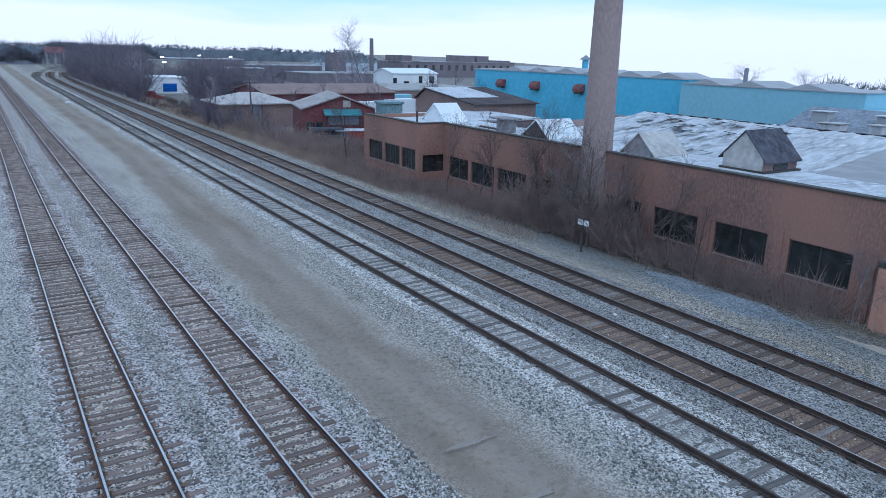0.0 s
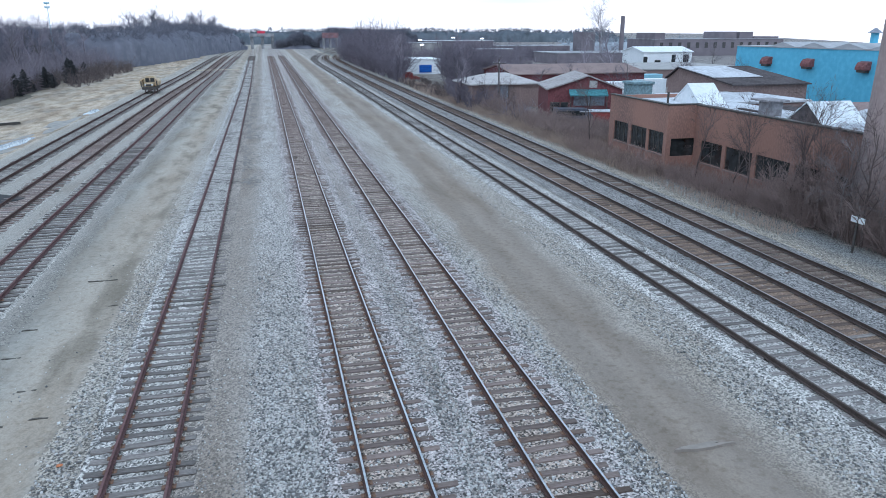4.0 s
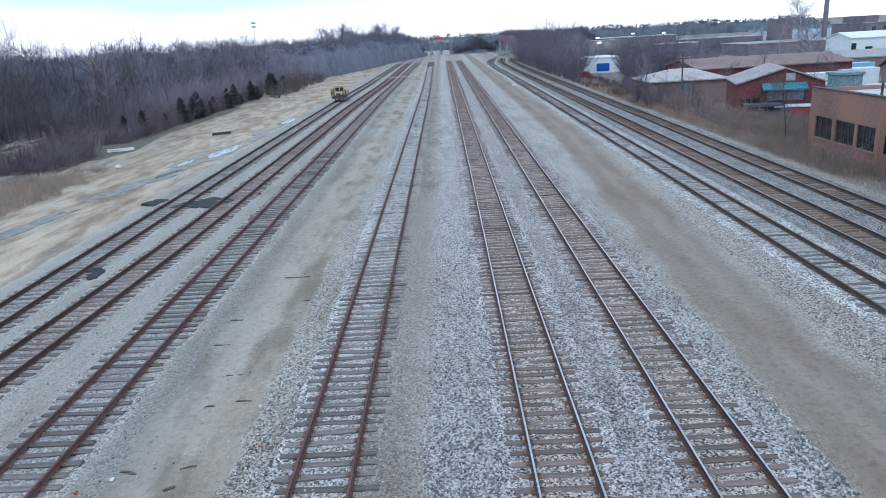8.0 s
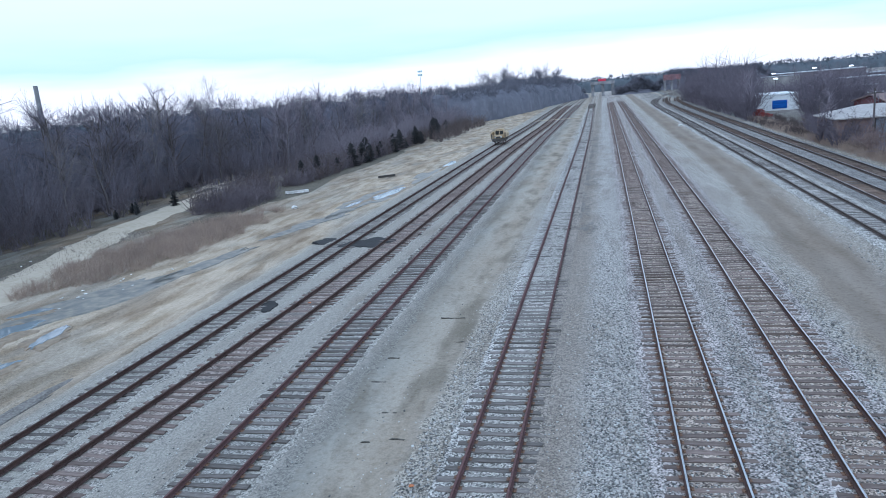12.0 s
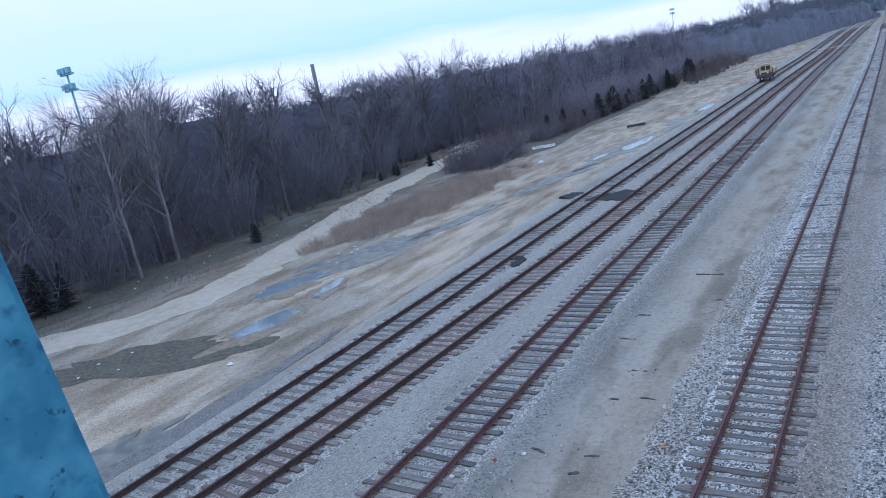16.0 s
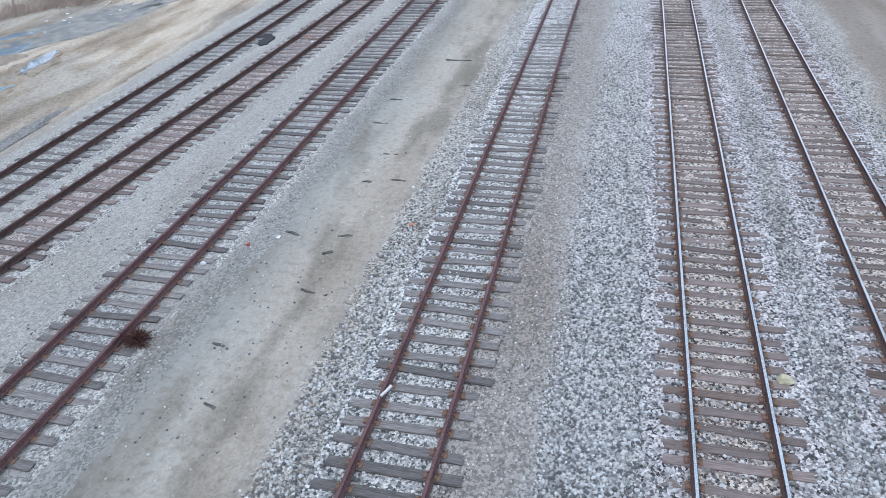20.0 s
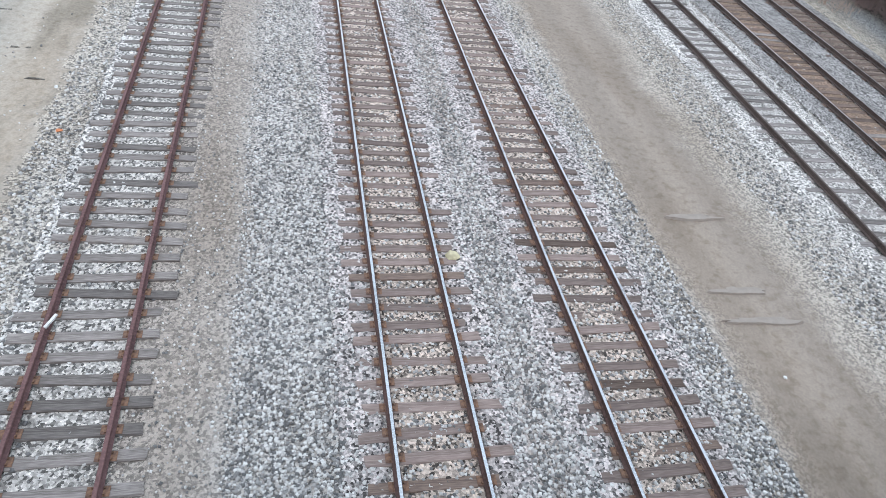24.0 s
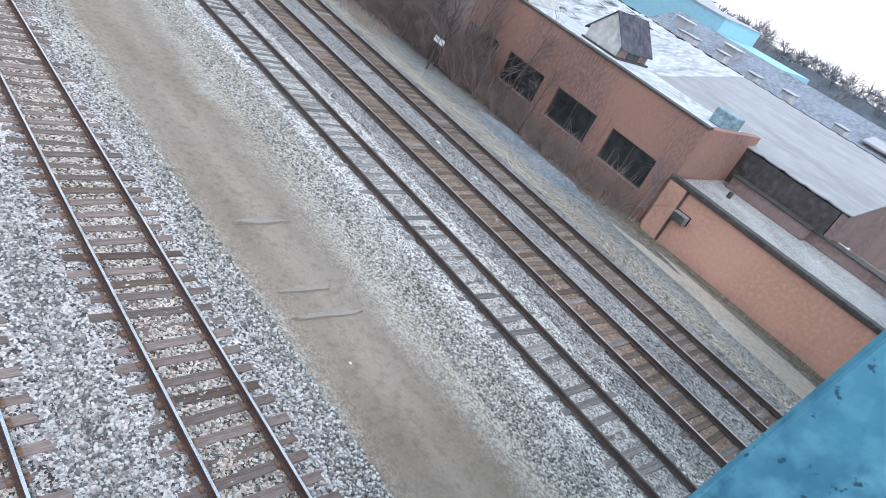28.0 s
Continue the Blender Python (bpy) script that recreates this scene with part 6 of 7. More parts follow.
for k in range(98):
    y = 10 + 190 * (k / 98) ** 1.25 + rng.uniform(-2, 2)
    edge = float(np.interp(y, [0, 25, 40, 60, 75, 90, 105, 200], [-50, -52.5, -54, -56, -58, -62, -52, -47]))
    spots.append((edge - rng.uniform(0, 13), y))
for i, (x, y) in enumerate(spots):
    src = kinds[i % 5] if i % 9 else pale[i % 2]
    plant(src, x, y, rng.uniform(0.78, 1.12) * (1.22 if y < 48 else 1.0), rng.uniform(0, 360))
for x, y, s in ((-55.5, 36.5, 1.45), (-57.5, 33.0, 1.3), (-60, 39, 1.25), (-61, 98, 1.2), (-62, 84, 1.12)):
    plant(pale[0] if x > -58 else pale[1], x, y, s, rng.uniform(0, 360))
# a dense back row of taller trees, its crowns closing up against the sky
dense = [tree_kind("bare_tree", 500 + i, 12.5, "bushy bare winter tree deep in the woods", M_BARK, M_TWIG, fat=1.55, spread=0.5, n1=14, n2=5, n3=4, n4=1) for i in range(3)]
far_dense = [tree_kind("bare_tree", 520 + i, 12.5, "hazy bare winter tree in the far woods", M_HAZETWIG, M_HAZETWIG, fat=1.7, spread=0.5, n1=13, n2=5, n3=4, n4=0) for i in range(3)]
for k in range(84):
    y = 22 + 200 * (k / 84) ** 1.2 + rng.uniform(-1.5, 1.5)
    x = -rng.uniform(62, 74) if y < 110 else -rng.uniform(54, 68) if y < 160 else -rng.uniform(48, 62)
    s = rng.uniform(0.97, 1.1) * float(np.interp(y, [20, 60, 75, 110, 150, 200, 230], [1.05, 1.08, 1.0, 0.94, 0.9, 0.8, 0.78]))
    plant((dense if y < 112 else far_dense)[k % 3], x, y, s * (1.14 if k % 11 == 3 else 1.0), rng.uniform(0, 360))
for k in far_dense:
    k.matrix_world = pose(rng.uniform(-62, -54), rng.uniform(130, 190), 0.3)
for k in kinds + pale + dense:
    k.matrix_world = pose(rng.uniform(-78, -70), rng.uniform(20, 120), 0.0)

def shape_depth(x, y):
    """0 in the middle of the reed bed, 1 at its rim."""
    a, c = (x + 39.6) / 4.3, (y - 53) / 14.0
    return (a - c * 0.25) ** 2 + c ** 2

def in_reeds_shape(x, y):
    rag = np.array([0.9 * noise.noise((float(u) * 0.4, float(v) * 0.4, 9.0)) for u, v in zip(x, y)])
    return shape_depth(x, y) + rag < 1

def thicket(name, boxes, count, length, radius, material, label, category, seed, up=0.8, lumpy=0.5, shape=None):
    """Many thin rods through a region: undergrowth, brush, reeds. boxes: x0, x1, y0, y1, height."""
    r = np.random.default_rng(seed)
    area = np.array([(b[1] - b[0]) * (b[3] - b[2]) * (0.5 + b[4]) for b in boxes])
    p0, p1 = [], []
    for b, n in zip(boxes, (count * area / area.sum()).astype(int)):
        x, y = r.uniform(b[0], b[1], n), r.uniform(b[2], b[3], n)
        if shape is not None:
            keep = shape(x, y)
            x, y = x[keep], y[keep]
        fade = 1.0
        if shape is in_reeds_shape:
            fade = np.clip((1 - shape_depth(x, y)) * 2.2, 0.25, 1.0)
        lump = fade * np.array([1 + lumpy * noise.noise((float(u) * 0.45, float(v) * 0.45, seed)) + lumpy * 0.6 * noise.noise((float(u) * 1.5, float(v) * 1.5, seed)) for u, v in zip(x, y)])
        z = np.array([ground_z(float(u), float(v)) for u, v in zip(x, y)])
        d = r.normal(0, 1 - up, (len(x), 3)) + np.array([0, 0, up])
        d /= np.linalg.norm(d, axis=1, keepdims=True)
        h = b[4] * lump
        base = z + r.uniform(0, 1, len(x)) ** 1.6 * np.maximum(0, h - length * 0.7) - 0.05
        a = np.stack([x, y, base], 1)
        p0.append(a)
        p1.append(a + d * (length * r.uniform(0.5, 1.2, len(x)))[:, None])
    p0, p1 = np.concatenate(p0), np.concatenate(p1)
    v, f = sticks(p0, p1, radius, radius * 0.3)
    ob = new(name, quad_mesh(name, v, f, material))
    return tagged(ob, label, category, kind="stuff")

def shrubs(name, boxes, count, radius, material, label, category, seed, shape=None, stems=7, twigs=6):
    """Many-stemmed bare shrubs through a region. boxes: x0, x1, y0, y1, height."""
    r = np.random.default_rng(seed)
    area = np.array([(b[1] - b[0]) * (b[3] - b[2]) for b in boxes])
    root, tall = [], []
    for b, n in zip(boxes, (count * area / area.sum()).astype(int)):
        x, y = r.uniform(b[0], b[1], n), r.uniform(b[2], b[3], n)
        if shape is not None:
            keep = shape(x, y)
            x, y = x[keep], y[keep]
        root.append(np.stack([x, y, [ground_z(float(u), float(v)) - 0.1 for u, v in zip(x, y)]], 1))
        tall.append(b[4] * r.uniform(0.55, 1.15, len(x)) * np.array([1 + 0.35 * noise.noise((float(u) * 0.12, float(v) * 0.12, seed)) for u, v in zip(x, y)]))
    root, tall = np.concatenate(root), np.concatenate(tall)
    k = np.repeat(np.arange(len(root)), stems)
    d = r.normal(0, 0.33, (len(k), 3)) * np.array([1, 1, 0.2]) + np.array([0, 0, 0.9])
    length = tall[k] * r.uniform(0.6, 1.0, len(k))
    p0 = root[k] + r.normal(0, 0.12, (len(k), 3)) * np.array([1, 1, 0])
    p1 = p0 + d * length[:, None]
    m = np.repeat(np.arange(len(k)), twigs)
    u = r.uniform(0.3, 1.0, len(m))[:, None]
    q0 = p0[m] * (1 - u) + p1[m] * u
    w = r.normal(0, 0.55, (len(m), 3)) + d[m] * 0.6
    q1 = q0 + w * (length[m] * r.uniform(0.12, 0.3, len(m)))[:, None]
    v, f = sticks(np.concatenate([p0, q0]), np.concatenate([p1, q1]), np.concatenate([np.full(len(p0), radius * 1.6), np.full(len(q0), radius)]), np.concatenate([np.full(len(p0), radius * 0.6), np.full(len(q0), radius * 0.4)]))
    ob = new(name, quad_mesh(name, v, f, material))
    return tagged(ob, label, category, kind="stuff")

def behind_edge(x, y):
    return x < np.interp(y, [0, 25, 40, 60, 75, 90, 105, 120, 200], [-51, -53, -54.5, -56, -58, -62, -50, -44, -40])

shrubs("undergrowth", [(-63, -48, 5, 62, 4.6), (-70, -48, 62, 112, 4.4)], 820, 0.015, M_UNDER, "tangled purple-brown undergrowth of the winter woods", "undergrowth", 31, behind_edge, 7, 8)
shrubs("undergrowth", [(-69, -51, 5, 62, 8.6), (-72, -54, 62, 112, 8.0)], 380, 0.017, M_TWIG, "tall bare hazel and saplings in the woods", "undergrowth", 41, behind_edge, 8, 10)
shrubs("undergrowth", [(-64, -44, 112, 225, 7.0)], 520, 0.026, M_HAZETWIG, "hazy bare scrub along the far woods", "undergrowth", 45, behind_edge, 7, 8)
shrubs("bush_belt", [(-50, -43.5, 70, 92, 3.2), (-49, -42.5, 92, 150, 3.0), (-47, -37, 150, 215, 3.2)], 460, 0.022, M_BRUSH, "belt of bare brown bushes beside the sandy strip", "bushes", 33)
thicket("bush_clump", [(-47.5, -41.5, 68, 79, 3.0), (-47, -43, 88, 150, 2.6)], 11000, 1.5, 0.025, M_UNDER, "dense dark clump of bare bushes on the verge", "bushes", 39, up=0.6, lumpy=0.8)
thicket("dry_reeds", [(-48, -31, 34, 72, 0.9)], 34000, 0.9, 0.016, M_REED, "stand of dry tan reeds", "reeds", 34, up=0.66, lumpy=0.7, shape=in_reeds_shape)
thicket("dry_weeds", [(-52, -46, 15, 60, 0.25)] , 3500, 0.32, 0.012, M_BRUSH, "low dry weeds on dark soil", "weeds", 35, up=0.7)

# conifers
def conifer_kind(seed, height):
    r = np.random.default_rng(seed)
    rods = []
    for k in range(380):
        t = r.random() ** 0.8
        z = height * (0.06 + 0.92 * t)
        a = r.uniform(0, 6.283)
        ln = height * 0.25 * (1 - t) ** 0.7 + 0.10
        d = np.array([math.cos(a), math.sin(a), r.uniform(-0.35, 0.35)])
        p = np.array([0, 0, z])
        rods.append((p + d * ln * 0.1, p + d * ln * r.uniform(0.3, 1.6), 0.09, 0.025))
    t = new("conifer_tree")
    tagged(t, "small dark green conifer among bare brush", "tree", "conifers")
    a = new("trunk", rods_mesh("trunk", [(np.zeros(3), np.array([0, 0, height]), 0.09, 0.02)], M_BARK, 6))
    b = new("crown", rods_mesh("crown", rods, M_PINE, 4))
    a.parent = b.parent = t
    return t

con = [conifer_kind(300 + i, 4.0) for i in range(2)]
for i, (x, y, s) in enumerate([(-45.3, 93.7, 1.1), (-43.3, 114.9, 1.3), (-44.0, 119, 1.5), (-42.4, 168, 1.6), (-43.8, 171, 1.7), (-44.9, 174, 1.5), (-40.5, 160, 1.0), (-44.5, 262, 2.0), (-42.6, 132, 1.1), (-41.8, 150, 1.0), (-57.4, 71.8, 0.45), (-51.2, 41.9, 0.42), (-54.5, 76, 0.7), (-56.8, 68, 0.4), (-44.6, 100, 0.6), (-43.8, 104, 0.8), (-44.9, 108, 0.7), (-43.2, 123, 0.8), (-43.9, 127, 1.0), (-42.8, 141, 0.7), (-43.6, 155, 0.9), (-42.5, 163, 0.8), (-43.0, 180, 1.1), (-44.0, 186, 1.2), (-53.4, 23.4, 1.05), (-53.0, 25.0, 0.7), (-50.3, 41.0, 0.5), (-55.9, 70.5, 0.55), (-44.2, 97, 1.2), (-43.4, 110, 1.4), (-42.6, 117, 1.1), (-43.4, 134, 1.3)]):
    plant(con[i % 2], x, y, s * (0.72 if y > 60 else 0.95), 40 * i, 0.0)
for i, c in enumerate(con):
    c.matrix_world = pose(-42.9 + i, 137 + 9 * i, 0.4)

# bushes and young trees along the factory wall
wall_trees = [tree_kind("young_tree", 400 + i, 6.5, "bare young tree growing against the factory wall", M_WALLTREE, M_WALLTREE, fat=0.62, spread=0.3, n1=9, n2=5, n3=4, n4=3) for i in range(2)]
pale_bush = tree_kind("young_tree", 410, 5.5, "pale bare sapling tangled before the chimney", M_TWIG_PALE, M_TWIG_PALE, fat=0.6, spread=0.6, n1=12, n2=6, n3=4, n4=2)
for i, (x, y, s) in enumerate([(26.6, 33.6, 1.2), (26.5, 37.2, 1.0), (26.4, 31.0, 1.1), (26.4, 26.0, 0.9), (26.3, 27.6, 1.1), (26.4, 24.2, 0.8), (26.5, 29.8, 1.0), (26.6, 22.4, 0.85), (26.7, 28.4, 0.95), (26.6, 32.2, 0.9), (26.5, 38.8, 0.9), (26.6, 20.6, 0.7), (26.0, 79, 0.6), (26.4, 83, 0.7), (27.2, 87, 0.75), (25.8, 90, 0.7)]):
    plant(wall_trees[i % 2], x, y, s, 77 * i)
for i, (x, y, s) in enumerate([(26.5, 26.9, 0.95), (26.9, 13.0, 0.65)]):
    plant(pale_bush, x, y, s, 61 * i)
wall_trees[0].matrix_world = pose(26.7, 43.0, 0.1)
wall_trees[1].matrix_world = pose(25.9, 58.5, 0.1)
pale_bush.matrix_world = pose(26.3, 29.2, 0.1)
thicket("wall_brush", [(26.4, 27.6, 19.5, 25.5, 1.5), (26.0, 27.6, 25.5, 31, 2.9), (25.8, 27.6, 31, 35.5, 3.0), (25.6, 27.7, 35.5, 38.5, 1.7), (25.4, 27.8, 38.5, 46.5, 0.9), (24.2, 25.4, 46, 60, 1.4), (25.5, 34, 58, 76, 1.2), (26.2, 27.6, 14, 21, 0.6), (26.9, 27.6, 13.6, 24, 1.7)], 24000, 1.25, 0.0145, M_DARK_BRUSH, "tangled brown brush along the factory wall", "brush", 36, up=0.62, lumpy=0.7)
shrubs("wall_shrubs", [(26.1, 27.5, 23, 35, 4.0), (26.3, 27.5, 23, 34, 3.0), (25.6, 27.5, 36, 47, 1.25), (26.6, 27.5, 17, 24, 1.6), (25, 29, 60, 92, 2.2)], 330, 0.014, M_DARK_BRUSH, "bare many-stemmed shrubs before the factory wall", "shrubs", 44, None, 9, 9)
thicket("dry_grass", [(23.6, 25.2, 30, 130, 0.5), (24.4, 28.5, 46, 76, 0.8), (24.4, 27.0, 76, 150, 0.8), (27.0, 27.5, 2, 14, 0.2)], 20000, 0.6, 0.014, M_REED, "dry tan grass along the outermost track", "grass", 37, up=0.8)
thicket("dry_grass", [(24.2, 30.0, 46, 74, 0.9), (24.2, 29.0, 74, 104, 0.9)], 18000, 0.7, 0.017, M_REED, "tall dry tan grass before the sheds", "grass", 46, up=0.8, lumpy=0.8)
def beside_depot(x, y):
    """True outside the open strip before the white depot."""
    q = np.asarray(x) / np.asarray(y)
    return ~((q > 0.174) & (q < 0.236) & (np.asarray(y) > 108) & (np.asarray(y) < 184))

shrubs("yard_bushes", [(24.6, 29, 100, 114, 3.4), (27, 37, 106, 118, 3.6), (24, 28, 142, 200, 6.0), (24.5, 38, 200, 270, 7.5)], 170, 0.03, M_CURVEBUSH, "hazy bare bushes between the sheds and the tracks", "bushes", 47, beside_depot, 8, 9)
shrubs("yard_bushes", [(23.8, 31, 146, 200, 8.6), (25, 36, 200, 265, 11.0)], 230, 0.04, M_CURVEBUSH, "dense purple-grey bare bushes by the curving tracks", "bushes", 48, beside_depot, 9, 11)
shrubs("yard_bushes", [(30.5, 40, 124, 150, 8.6), (31, 38, 118, 128, 5.0), (24.2, 27.2, 91.5, 112, 4.2)], 130, 0.03, M_CURVEBUSH, "tall dense purple-grey bushes beside the depot yard", "bushes", 49, beside_depot, 10, 16)
shrubs("yard_bushes", [(42, 66, 178, 206, 5.0), (58, 100, 226, 250, 5.0), (44, 60, 206, 230, 5.0)], 240, 0.045, M_CURVEBUSH, "purple-grey bare bushes between the far sheds", "bushes", 50, None, 8, 9)
shrubs("yard_bushes", [(24.0, 30.0, 108, 150, 1.3)], 130, 0.024, M_BRUSH, "low tan scrub along the outermost track", "bushes", 51, None, 7, 7)
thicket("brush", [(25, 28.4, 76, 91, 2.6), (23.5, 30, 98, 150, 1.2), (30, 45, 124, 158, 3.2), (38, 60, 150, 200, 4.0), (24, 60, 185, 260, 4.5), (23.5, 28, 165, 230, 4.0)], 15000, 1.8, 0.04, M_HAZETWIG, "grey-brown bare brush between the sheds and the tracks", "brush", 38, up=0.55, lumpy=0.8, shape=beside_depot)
yard_trees = [(25.5, 104, 0.55), (27, 118, 0.6), (36, 128, 0.7), (41, 135, 0.75), (31, 140, 0.6), (26, 186, 0.8), (29, 200, 0.9), (34, 212, 0.9), (27, 222, 0.85), (38, 225, 0.9), (46, 200, 0.8), (58, 165, 0.7), (66, 136, 0.7), (62, 130, 0.65), (26.5, 240, 0.9), (33, 250, 0.9), (42, 245, 0.9), (28, 262, 0.9), (72, 118, 0.6)]
yard_trees += [(36, 97, 0.5), (41, 99, 0.55), (46, 94, 0.5), (52, 100, 0.55), (58, 96, 0.5), (39, 119.5, 0.5), (48, 119.5, 0.55), (60, 118, 0.55), (66, 108, 0.5), (70, 98, 0.55), (74, 120, 0.6), (95, 130, 0.6), (100, 150, 0.65), (45, 88, 0.42)]
yard_trees += [(25.5 + 13 * rng.random(), 125 + 6.2 * k, rng.uniform(0.5, 0.85)) for k in range(24)]
for i, (x, y, s) in enumerate([(61, 124, 0.86), (57, 128, 0.7), (33, 106, 0.5), (27.5, 110, 0.55), (25.5, 150, 0.75), (27, 165, 0.8), (35.5, 137, 0.7), (34, 131, 0.62), (37, 143, 0.7)]):
    plant(far_dense[i % 3], x, y, s, 71 * i)
for i, (x, y, s) in enumerate(yard_trees):
    if beside_depot(x, y):
        plant(kinds[i % 5], x, y, s, 50 * i)
tall = tree_kind("bare_tree", 230, 21.0, "tall haze-pale bare tree far behind the sheds", M_PALETREE, M_PALETREE, fat=0.6, spread=0.75, n1=16, n2=8, n3=6, n4=2)
tall.matrix_world = pose(120, 250, 0.6)
plant(pale[1], 126, 262, 1.5, 100)
for x, y, s in ((78, 62, 0.85), (90, 60, 0.8), (84, 42, 0.85), (88, 30, 0.8)):
    plant(pale[int(x) % 2], x + 12, y, s, x)

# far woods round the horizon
# Distance haze is put into the colours of these two far woods.
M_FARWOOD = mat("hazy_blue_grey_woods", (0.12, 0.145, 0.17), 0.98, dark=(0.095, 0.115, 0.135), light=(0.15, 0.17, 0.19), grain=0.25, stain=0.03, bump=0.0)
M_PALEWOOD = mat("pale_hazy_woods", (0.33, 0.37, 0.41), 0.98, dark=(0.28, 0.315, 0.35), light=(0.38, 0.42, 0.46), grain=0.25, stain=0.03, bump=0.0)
# Darker copy of the woods colour: the shade among the trees is painted in.
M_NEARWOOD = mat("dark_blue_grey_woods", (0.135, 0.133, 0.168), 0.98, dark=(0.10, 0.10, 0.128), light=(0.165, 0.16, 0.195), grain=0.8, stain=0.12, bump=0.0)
# Mid-distance woods, blued and greyed for haze in the colour itself.
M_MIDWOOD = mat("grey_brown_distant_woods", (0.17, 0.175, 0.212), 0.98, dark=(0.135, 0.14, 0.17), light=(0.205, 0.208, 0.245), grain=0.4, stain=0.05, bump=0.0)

def wood_belt(name, pts, h, depth, material, label, seed, crowns=600, stick=2.0, fat=0.06, twigs=12, body=0.80):
    """A belt of distant woods: a lumpy body of growth under many crowns, each a burst of bare twigs."""
    r = np.random.default_rng(seed)
    p = np.array(pts, float)
    run = np.concatenate([[0], np.cumsum(np.linalg.norm(np.diff(p, axis=0), axis=1))])

    def place(t, off):
        k = np.clip(np.searchsorted(run, t) - 1, 0, len(p) - 2)
        d = (p[k + 1] - p[k]) / np.linalg.norm(p[k + 1] - p[k], axis=1, keepdims=True)
        return np.interp(t, run, p[:, 0]) - d[:, 1] * off, np.interp(t, run, p[:, 1]) + d[:, 0] * off

    def height(t):
        ends = np.clip(np.minimum(t, run[-1] - t) / (1.2 * h), 0.3, 1.0)
        return h * ends * np.array([0.84 + 0.22 * noise.noise((float(v) / (3.0 * h), seed, 0.0)) + 0.14 * noise.noise((float(v) / (0.9 * h), seed, 3.0)) for v in t])

    line = np.linspace(0, run[-1], max(6, int(run[-1] / 2.0)))
    tops, w = height(line) * body, 7
    verts = []
    for i in range(w):
        a = math.pi * i / (w - 1)
        lump = np.array([noise.noise((float(v) * 0.35, i * 1.3, seed)) for v in line])
        x, y = place(line, -math.cos(a) * depth / 2 * (1 + 0.3 * lump))
        g = np.array([gz(float(u), float(v)) for u, v in zip(x, y)])
        verts.append(np.stack([x, y, g - 1.0 + (tops + 1) * math.sin(a) ** 0.55 * (1 + 0.14 * lump)], 1))
    verts = np.stack(verts, 1).reshape(-1, 3)
    faces = np.array([(q * w + i, q * w + i + 1, (q + 1) * w + i + 1, (q + 1) * w + i) for q in range(len(line) - 1) for i in range(w - 1)])
    t = r.uniform(0, run[-1], crowns)
    x, y = place(t, r.uniform(-0.5, 0.5, crowns) * depth * 0.9)
    g = np.array([gz(float(u), float(v)) for u, v in zip(x, y)])
    heart = np.stack([x, y, g + height(t) * np.where(r.random(crowns) < 0.6, r.uniform(0.68, 0.92, crowns), r.uniform(0.2, 0.7, crowns))], 1)
    k = np.repeat(np.arange(crowns), twigs)
    way = r.normal(0, 0.55, (len(k), 3)) + np.array([0, 0, 0.5])
    way /= np.linalg.norm(way, axis=1, keepdims=True)
    a = heart[k] + way * (stick * r.uniform(0.0, 0.4, len(k)))[:, None]
    b = a + (way + r.normal(0, 0.25, (len(k), 3))) * (stick * r.uniform(0.3, 0.9, len(k)))[:, None]
    sv, sf = sticks(a, b, fat, fat * 0.3)
    ob = new(name, quad_mesh(name, np.concatenate([verts, sv]), np.concatenate([faces, sf + len(verts)]), material))
    return tagged(ob, label, "woods", kind="stuff")

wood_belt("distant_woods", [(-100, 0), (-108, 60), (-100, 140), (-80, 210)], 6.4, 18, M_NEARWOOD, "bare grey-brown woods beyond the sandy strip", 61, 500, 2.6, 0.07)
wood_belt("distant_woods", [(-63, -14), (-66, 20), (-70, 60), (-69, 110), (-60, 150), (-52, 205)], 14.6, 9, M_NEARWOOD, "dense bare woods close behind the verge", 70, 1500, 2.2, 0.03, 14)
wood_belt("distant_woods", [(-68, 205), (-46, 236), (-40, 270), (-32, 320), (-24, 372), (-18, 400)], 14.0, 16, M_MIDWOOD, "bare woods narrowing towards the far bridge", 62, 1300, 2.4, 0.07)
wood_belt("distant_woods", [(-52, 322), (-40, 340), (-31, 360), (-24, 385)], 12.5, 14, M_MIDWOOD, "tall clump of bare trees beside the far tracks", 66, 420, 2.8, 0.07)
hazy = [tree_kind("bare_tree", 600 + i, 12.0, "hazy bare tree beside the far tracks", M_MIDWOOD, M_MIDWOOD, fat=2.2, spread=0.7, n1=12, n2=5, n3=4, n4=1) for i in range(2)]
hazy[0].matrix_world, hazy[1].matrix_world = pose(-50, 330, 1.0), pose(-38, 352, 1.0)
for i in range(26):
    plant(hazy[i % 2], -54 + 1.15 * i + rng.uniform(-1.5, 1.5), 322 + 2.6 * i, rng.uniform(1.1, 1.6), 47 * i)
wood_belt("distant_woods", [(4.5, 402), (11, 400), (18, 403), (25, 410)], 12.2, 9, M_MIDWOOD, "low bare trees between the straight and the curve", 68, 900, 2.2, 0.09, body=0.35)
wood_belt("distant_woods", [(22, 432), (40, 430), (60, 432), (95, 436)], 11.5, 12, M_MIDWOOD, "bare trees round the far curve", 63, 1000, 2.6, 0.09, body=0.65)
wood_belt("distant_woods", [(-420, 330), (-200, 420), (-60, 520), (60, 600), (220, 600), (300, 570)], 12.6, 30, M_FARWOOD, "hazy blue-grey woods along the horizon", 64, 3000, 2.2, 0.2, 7)
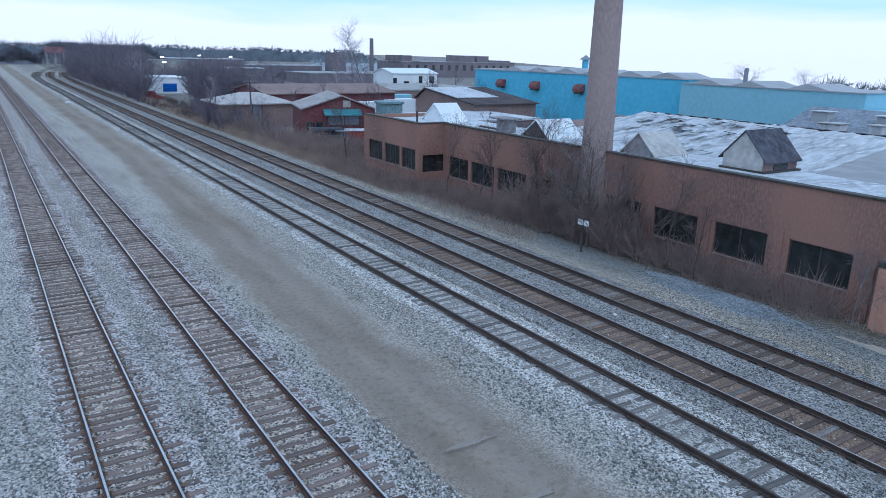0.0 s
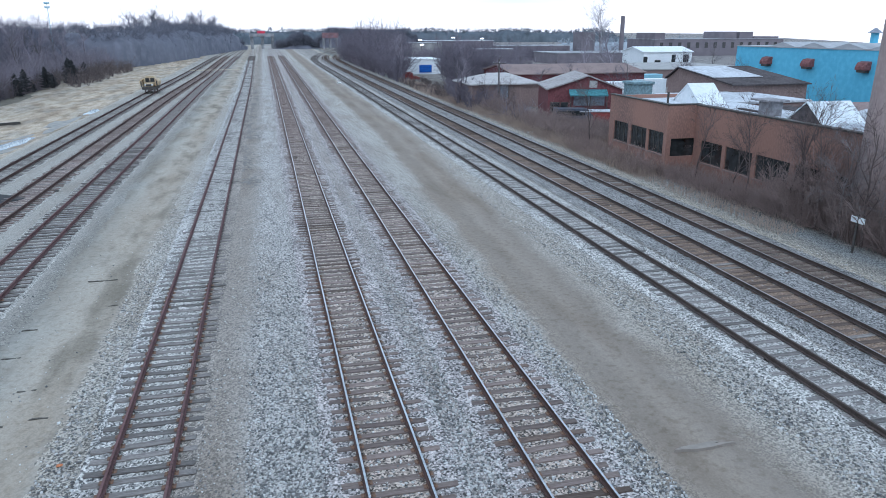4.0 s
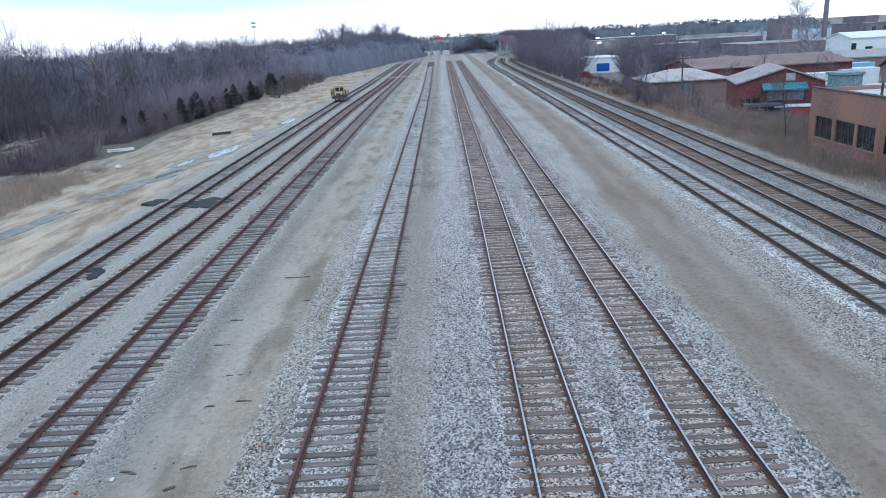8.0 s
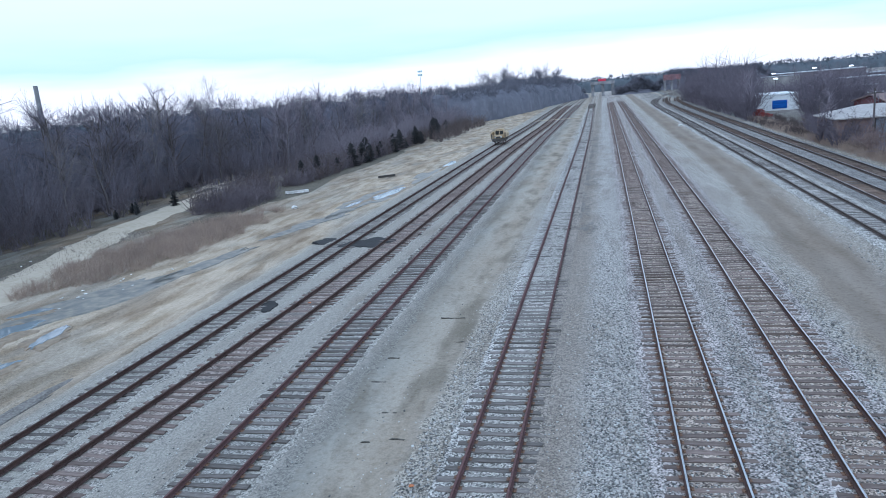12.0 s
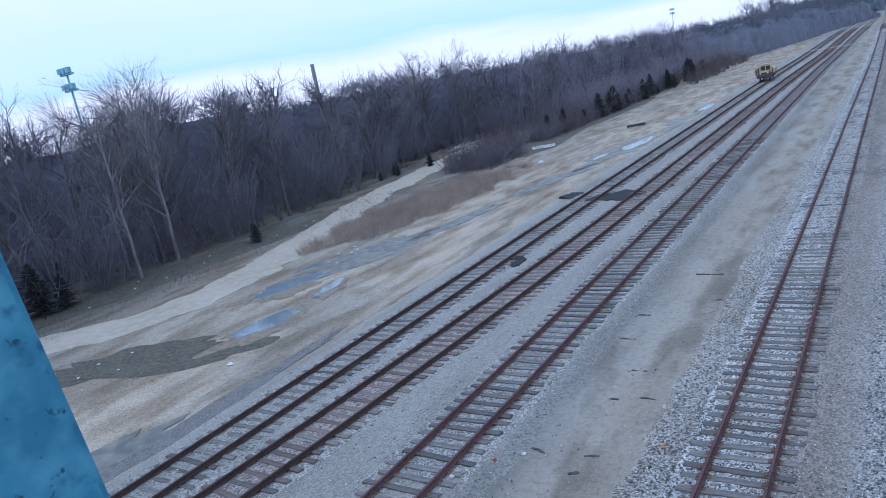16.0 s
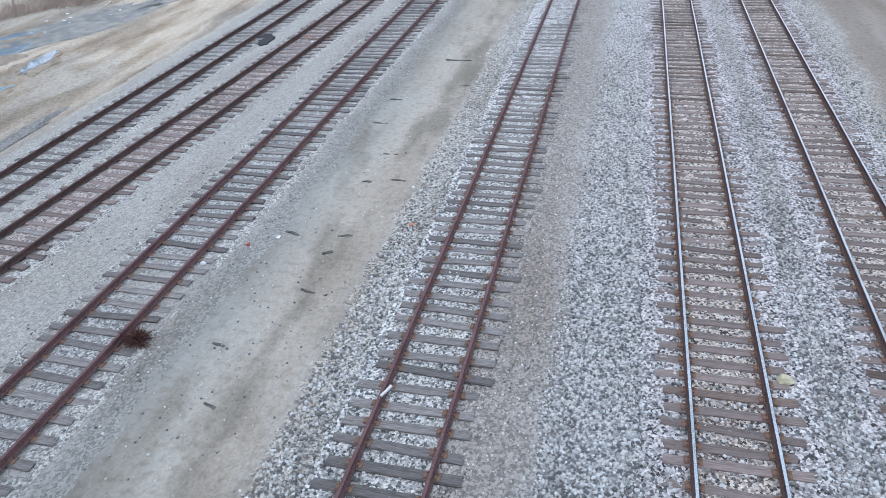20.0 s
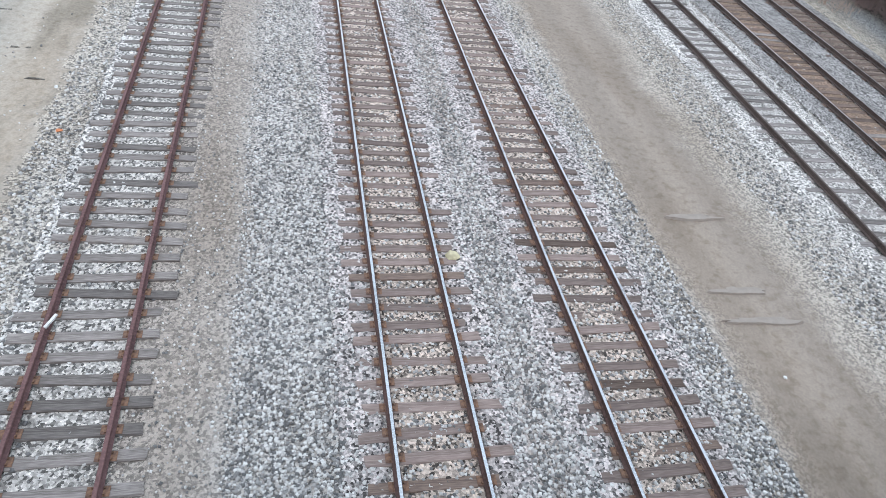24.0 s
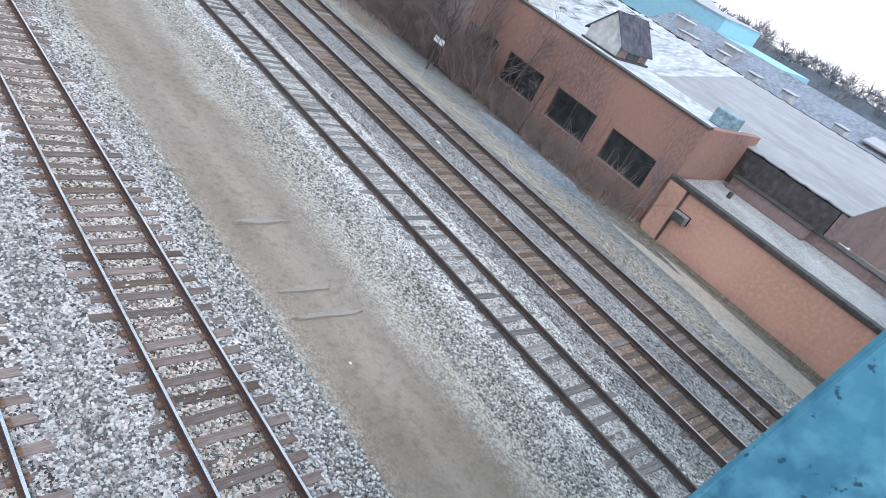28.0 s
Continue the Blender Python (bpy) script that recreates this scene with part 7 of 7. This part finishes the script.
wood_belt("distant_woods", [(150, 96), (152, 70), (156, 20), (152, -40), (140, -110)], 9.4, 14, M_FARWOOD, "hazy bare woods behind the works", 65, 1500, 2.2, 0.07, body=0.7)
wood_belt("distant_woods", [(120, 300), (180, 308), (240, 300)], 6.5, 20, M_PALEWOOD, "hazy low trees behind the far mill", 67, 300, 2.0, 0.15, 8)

# floodlight masts over the woods
def flood_mast(x, y, h, label, k=1.0):
    m = thing("floodlight_mast", x, y, gz(x, y), label, "mast", "floodlight masts")
    part("pole", tube(0, 0, -0.3, h, 0.22 * k, 0.12 * k, 8), M_TEAL, m)
    for z in (h - 0.2, h - 0.2 - 2.0 * k):
        part("lamp_bar", box(-1.2 * k, 1.2 * k, -0.25 * k, 0.25 * k, z - 0.12 * k, z + 0.12 * k), M_TEAL, m)
        for u in (-0.9, 0.0, 0.9):
            part("lamp", box((u - 0.3) * k, (u + 0.3) * k, -0.5 * k, 0.0, z + 0.13 * k, z + 0.8 * k), M_TEAL, m)
flood_mast(-53.5, 200, 16.6, "slim floodlight mast standing above the woods", 0.5)
flood_mast(-90, 52, 19.8, "teal floodlight mast above bare trees")
mast = thing("grey_stack", -120, 130, 0.4, "plain grey stack above the woods", "stack")
part("shaft", tube(0, 0, -0.5, 19.2, 0.55, 0.45, 12), M_FAR_ROOF, mast)

# ---- loose ballast, last ----
def scatter_stones():
    r = np.random.default_rng(77)
    # x0, x1, first y, stones per square metre near the bridge, distance at which they thin to a third
    zones = [(-3.6, 6.6, 4.0, 520, 10), (10.6, 16.4, 3.0, 200, 13), (16.4, 23.4, 2.0, 60, 16), (-8.6, -6.9, 4.0, 170, 12), (-6.9, -5.3, 4.0, 90, 12), (-5.3, -3.4, 4.0, 80, 10), (-16.5, -12.2, 8.0, 22, 13), (-24.6, -16.5, 8.0, 10, 15), (-12.2, -8.6, 5.0, 9, 14)]
    c = []
    for x0, x1, y0, dens, thin in zones:
        n = int((x1 - x0) * thin * dens)
        y = y0 + r.exponential(thin, n)
        c.append(np.stack([r.uniform(x0, x1, n), y], 1)[y < 70])
    c = np.concatenate(c)
    # keep the tops of rails and ties mostly clear
    ok = np.ones(len(c), bool)
    lift = np.zeros(len(c))
    for i, k in enumerate(K):
        ys, xs = smooth_line(k)
        off = c[:, 0] - np.interp(c[:, 1], ys, xs)
        ok &= np.abs(np.abs(off) - 0.75) > 0.11
        main = i in (4, 5)
        ok &= ~((np.abs(off) < 1.3) & (r.random(len(c)) < (0.66 if main else 0.72)))
        if main:
            lift[np.abs(off) < 1.8] = 0.006
    c, lift = c[ok], lift[ok]
    n = len(c)
    size = r.uniform(0.013, 0.034, n) * np.where((c[:, 0] < -8.6) | ((c[:, 0] > -5.3) & (c[:, 0] < -3.4)), 0.72, 1.0)
    cube = np.array([(sx, sy, sz) for sx in (-1, 1) for sy in (-1, 1) for sz in (-0.5, 0.8)], float)
    v = cube[None] * size[:, None, None] * r.uniform(0.6, 1.25, (n, 8, 3))
    a = r.uniform(0, 6.283, n)
    ca, sa = np.cos(a)[:, None], np.sin(a)[:, None]
    vx, vy = v[:, :, 0] * ca - v[:, :, 1] * sa, v[:, :, 0] * sa + v[:, :, 1] * ca
    gzv = 0.0032 * np.clip(c[:, 1], -20, 420) - 0.045 + lift
    v = np.stack([vx + c[:, 0:1], vy + c[:, 1:2], v[:, :, 2] + gzv[:, None]], 2).reshape(-1, 3)
    q = np.array([(4, 6, 7, 5), (0, 1, 3, 2), (0, 4, 5, 1), (2, 3, 7, 6), (1, 5, 7, 3)])
    f = (np.arange(n)[:, None, None] * 8 + q[None]).reshape(-1, 4)
    ob = new("ballast_stones", quad_mesh("ballast_stones", v, f, M_STONE))
    tagged(ob, "loose grey and white ballast stones", "ballast", kind="stuff")
scatter_stones()
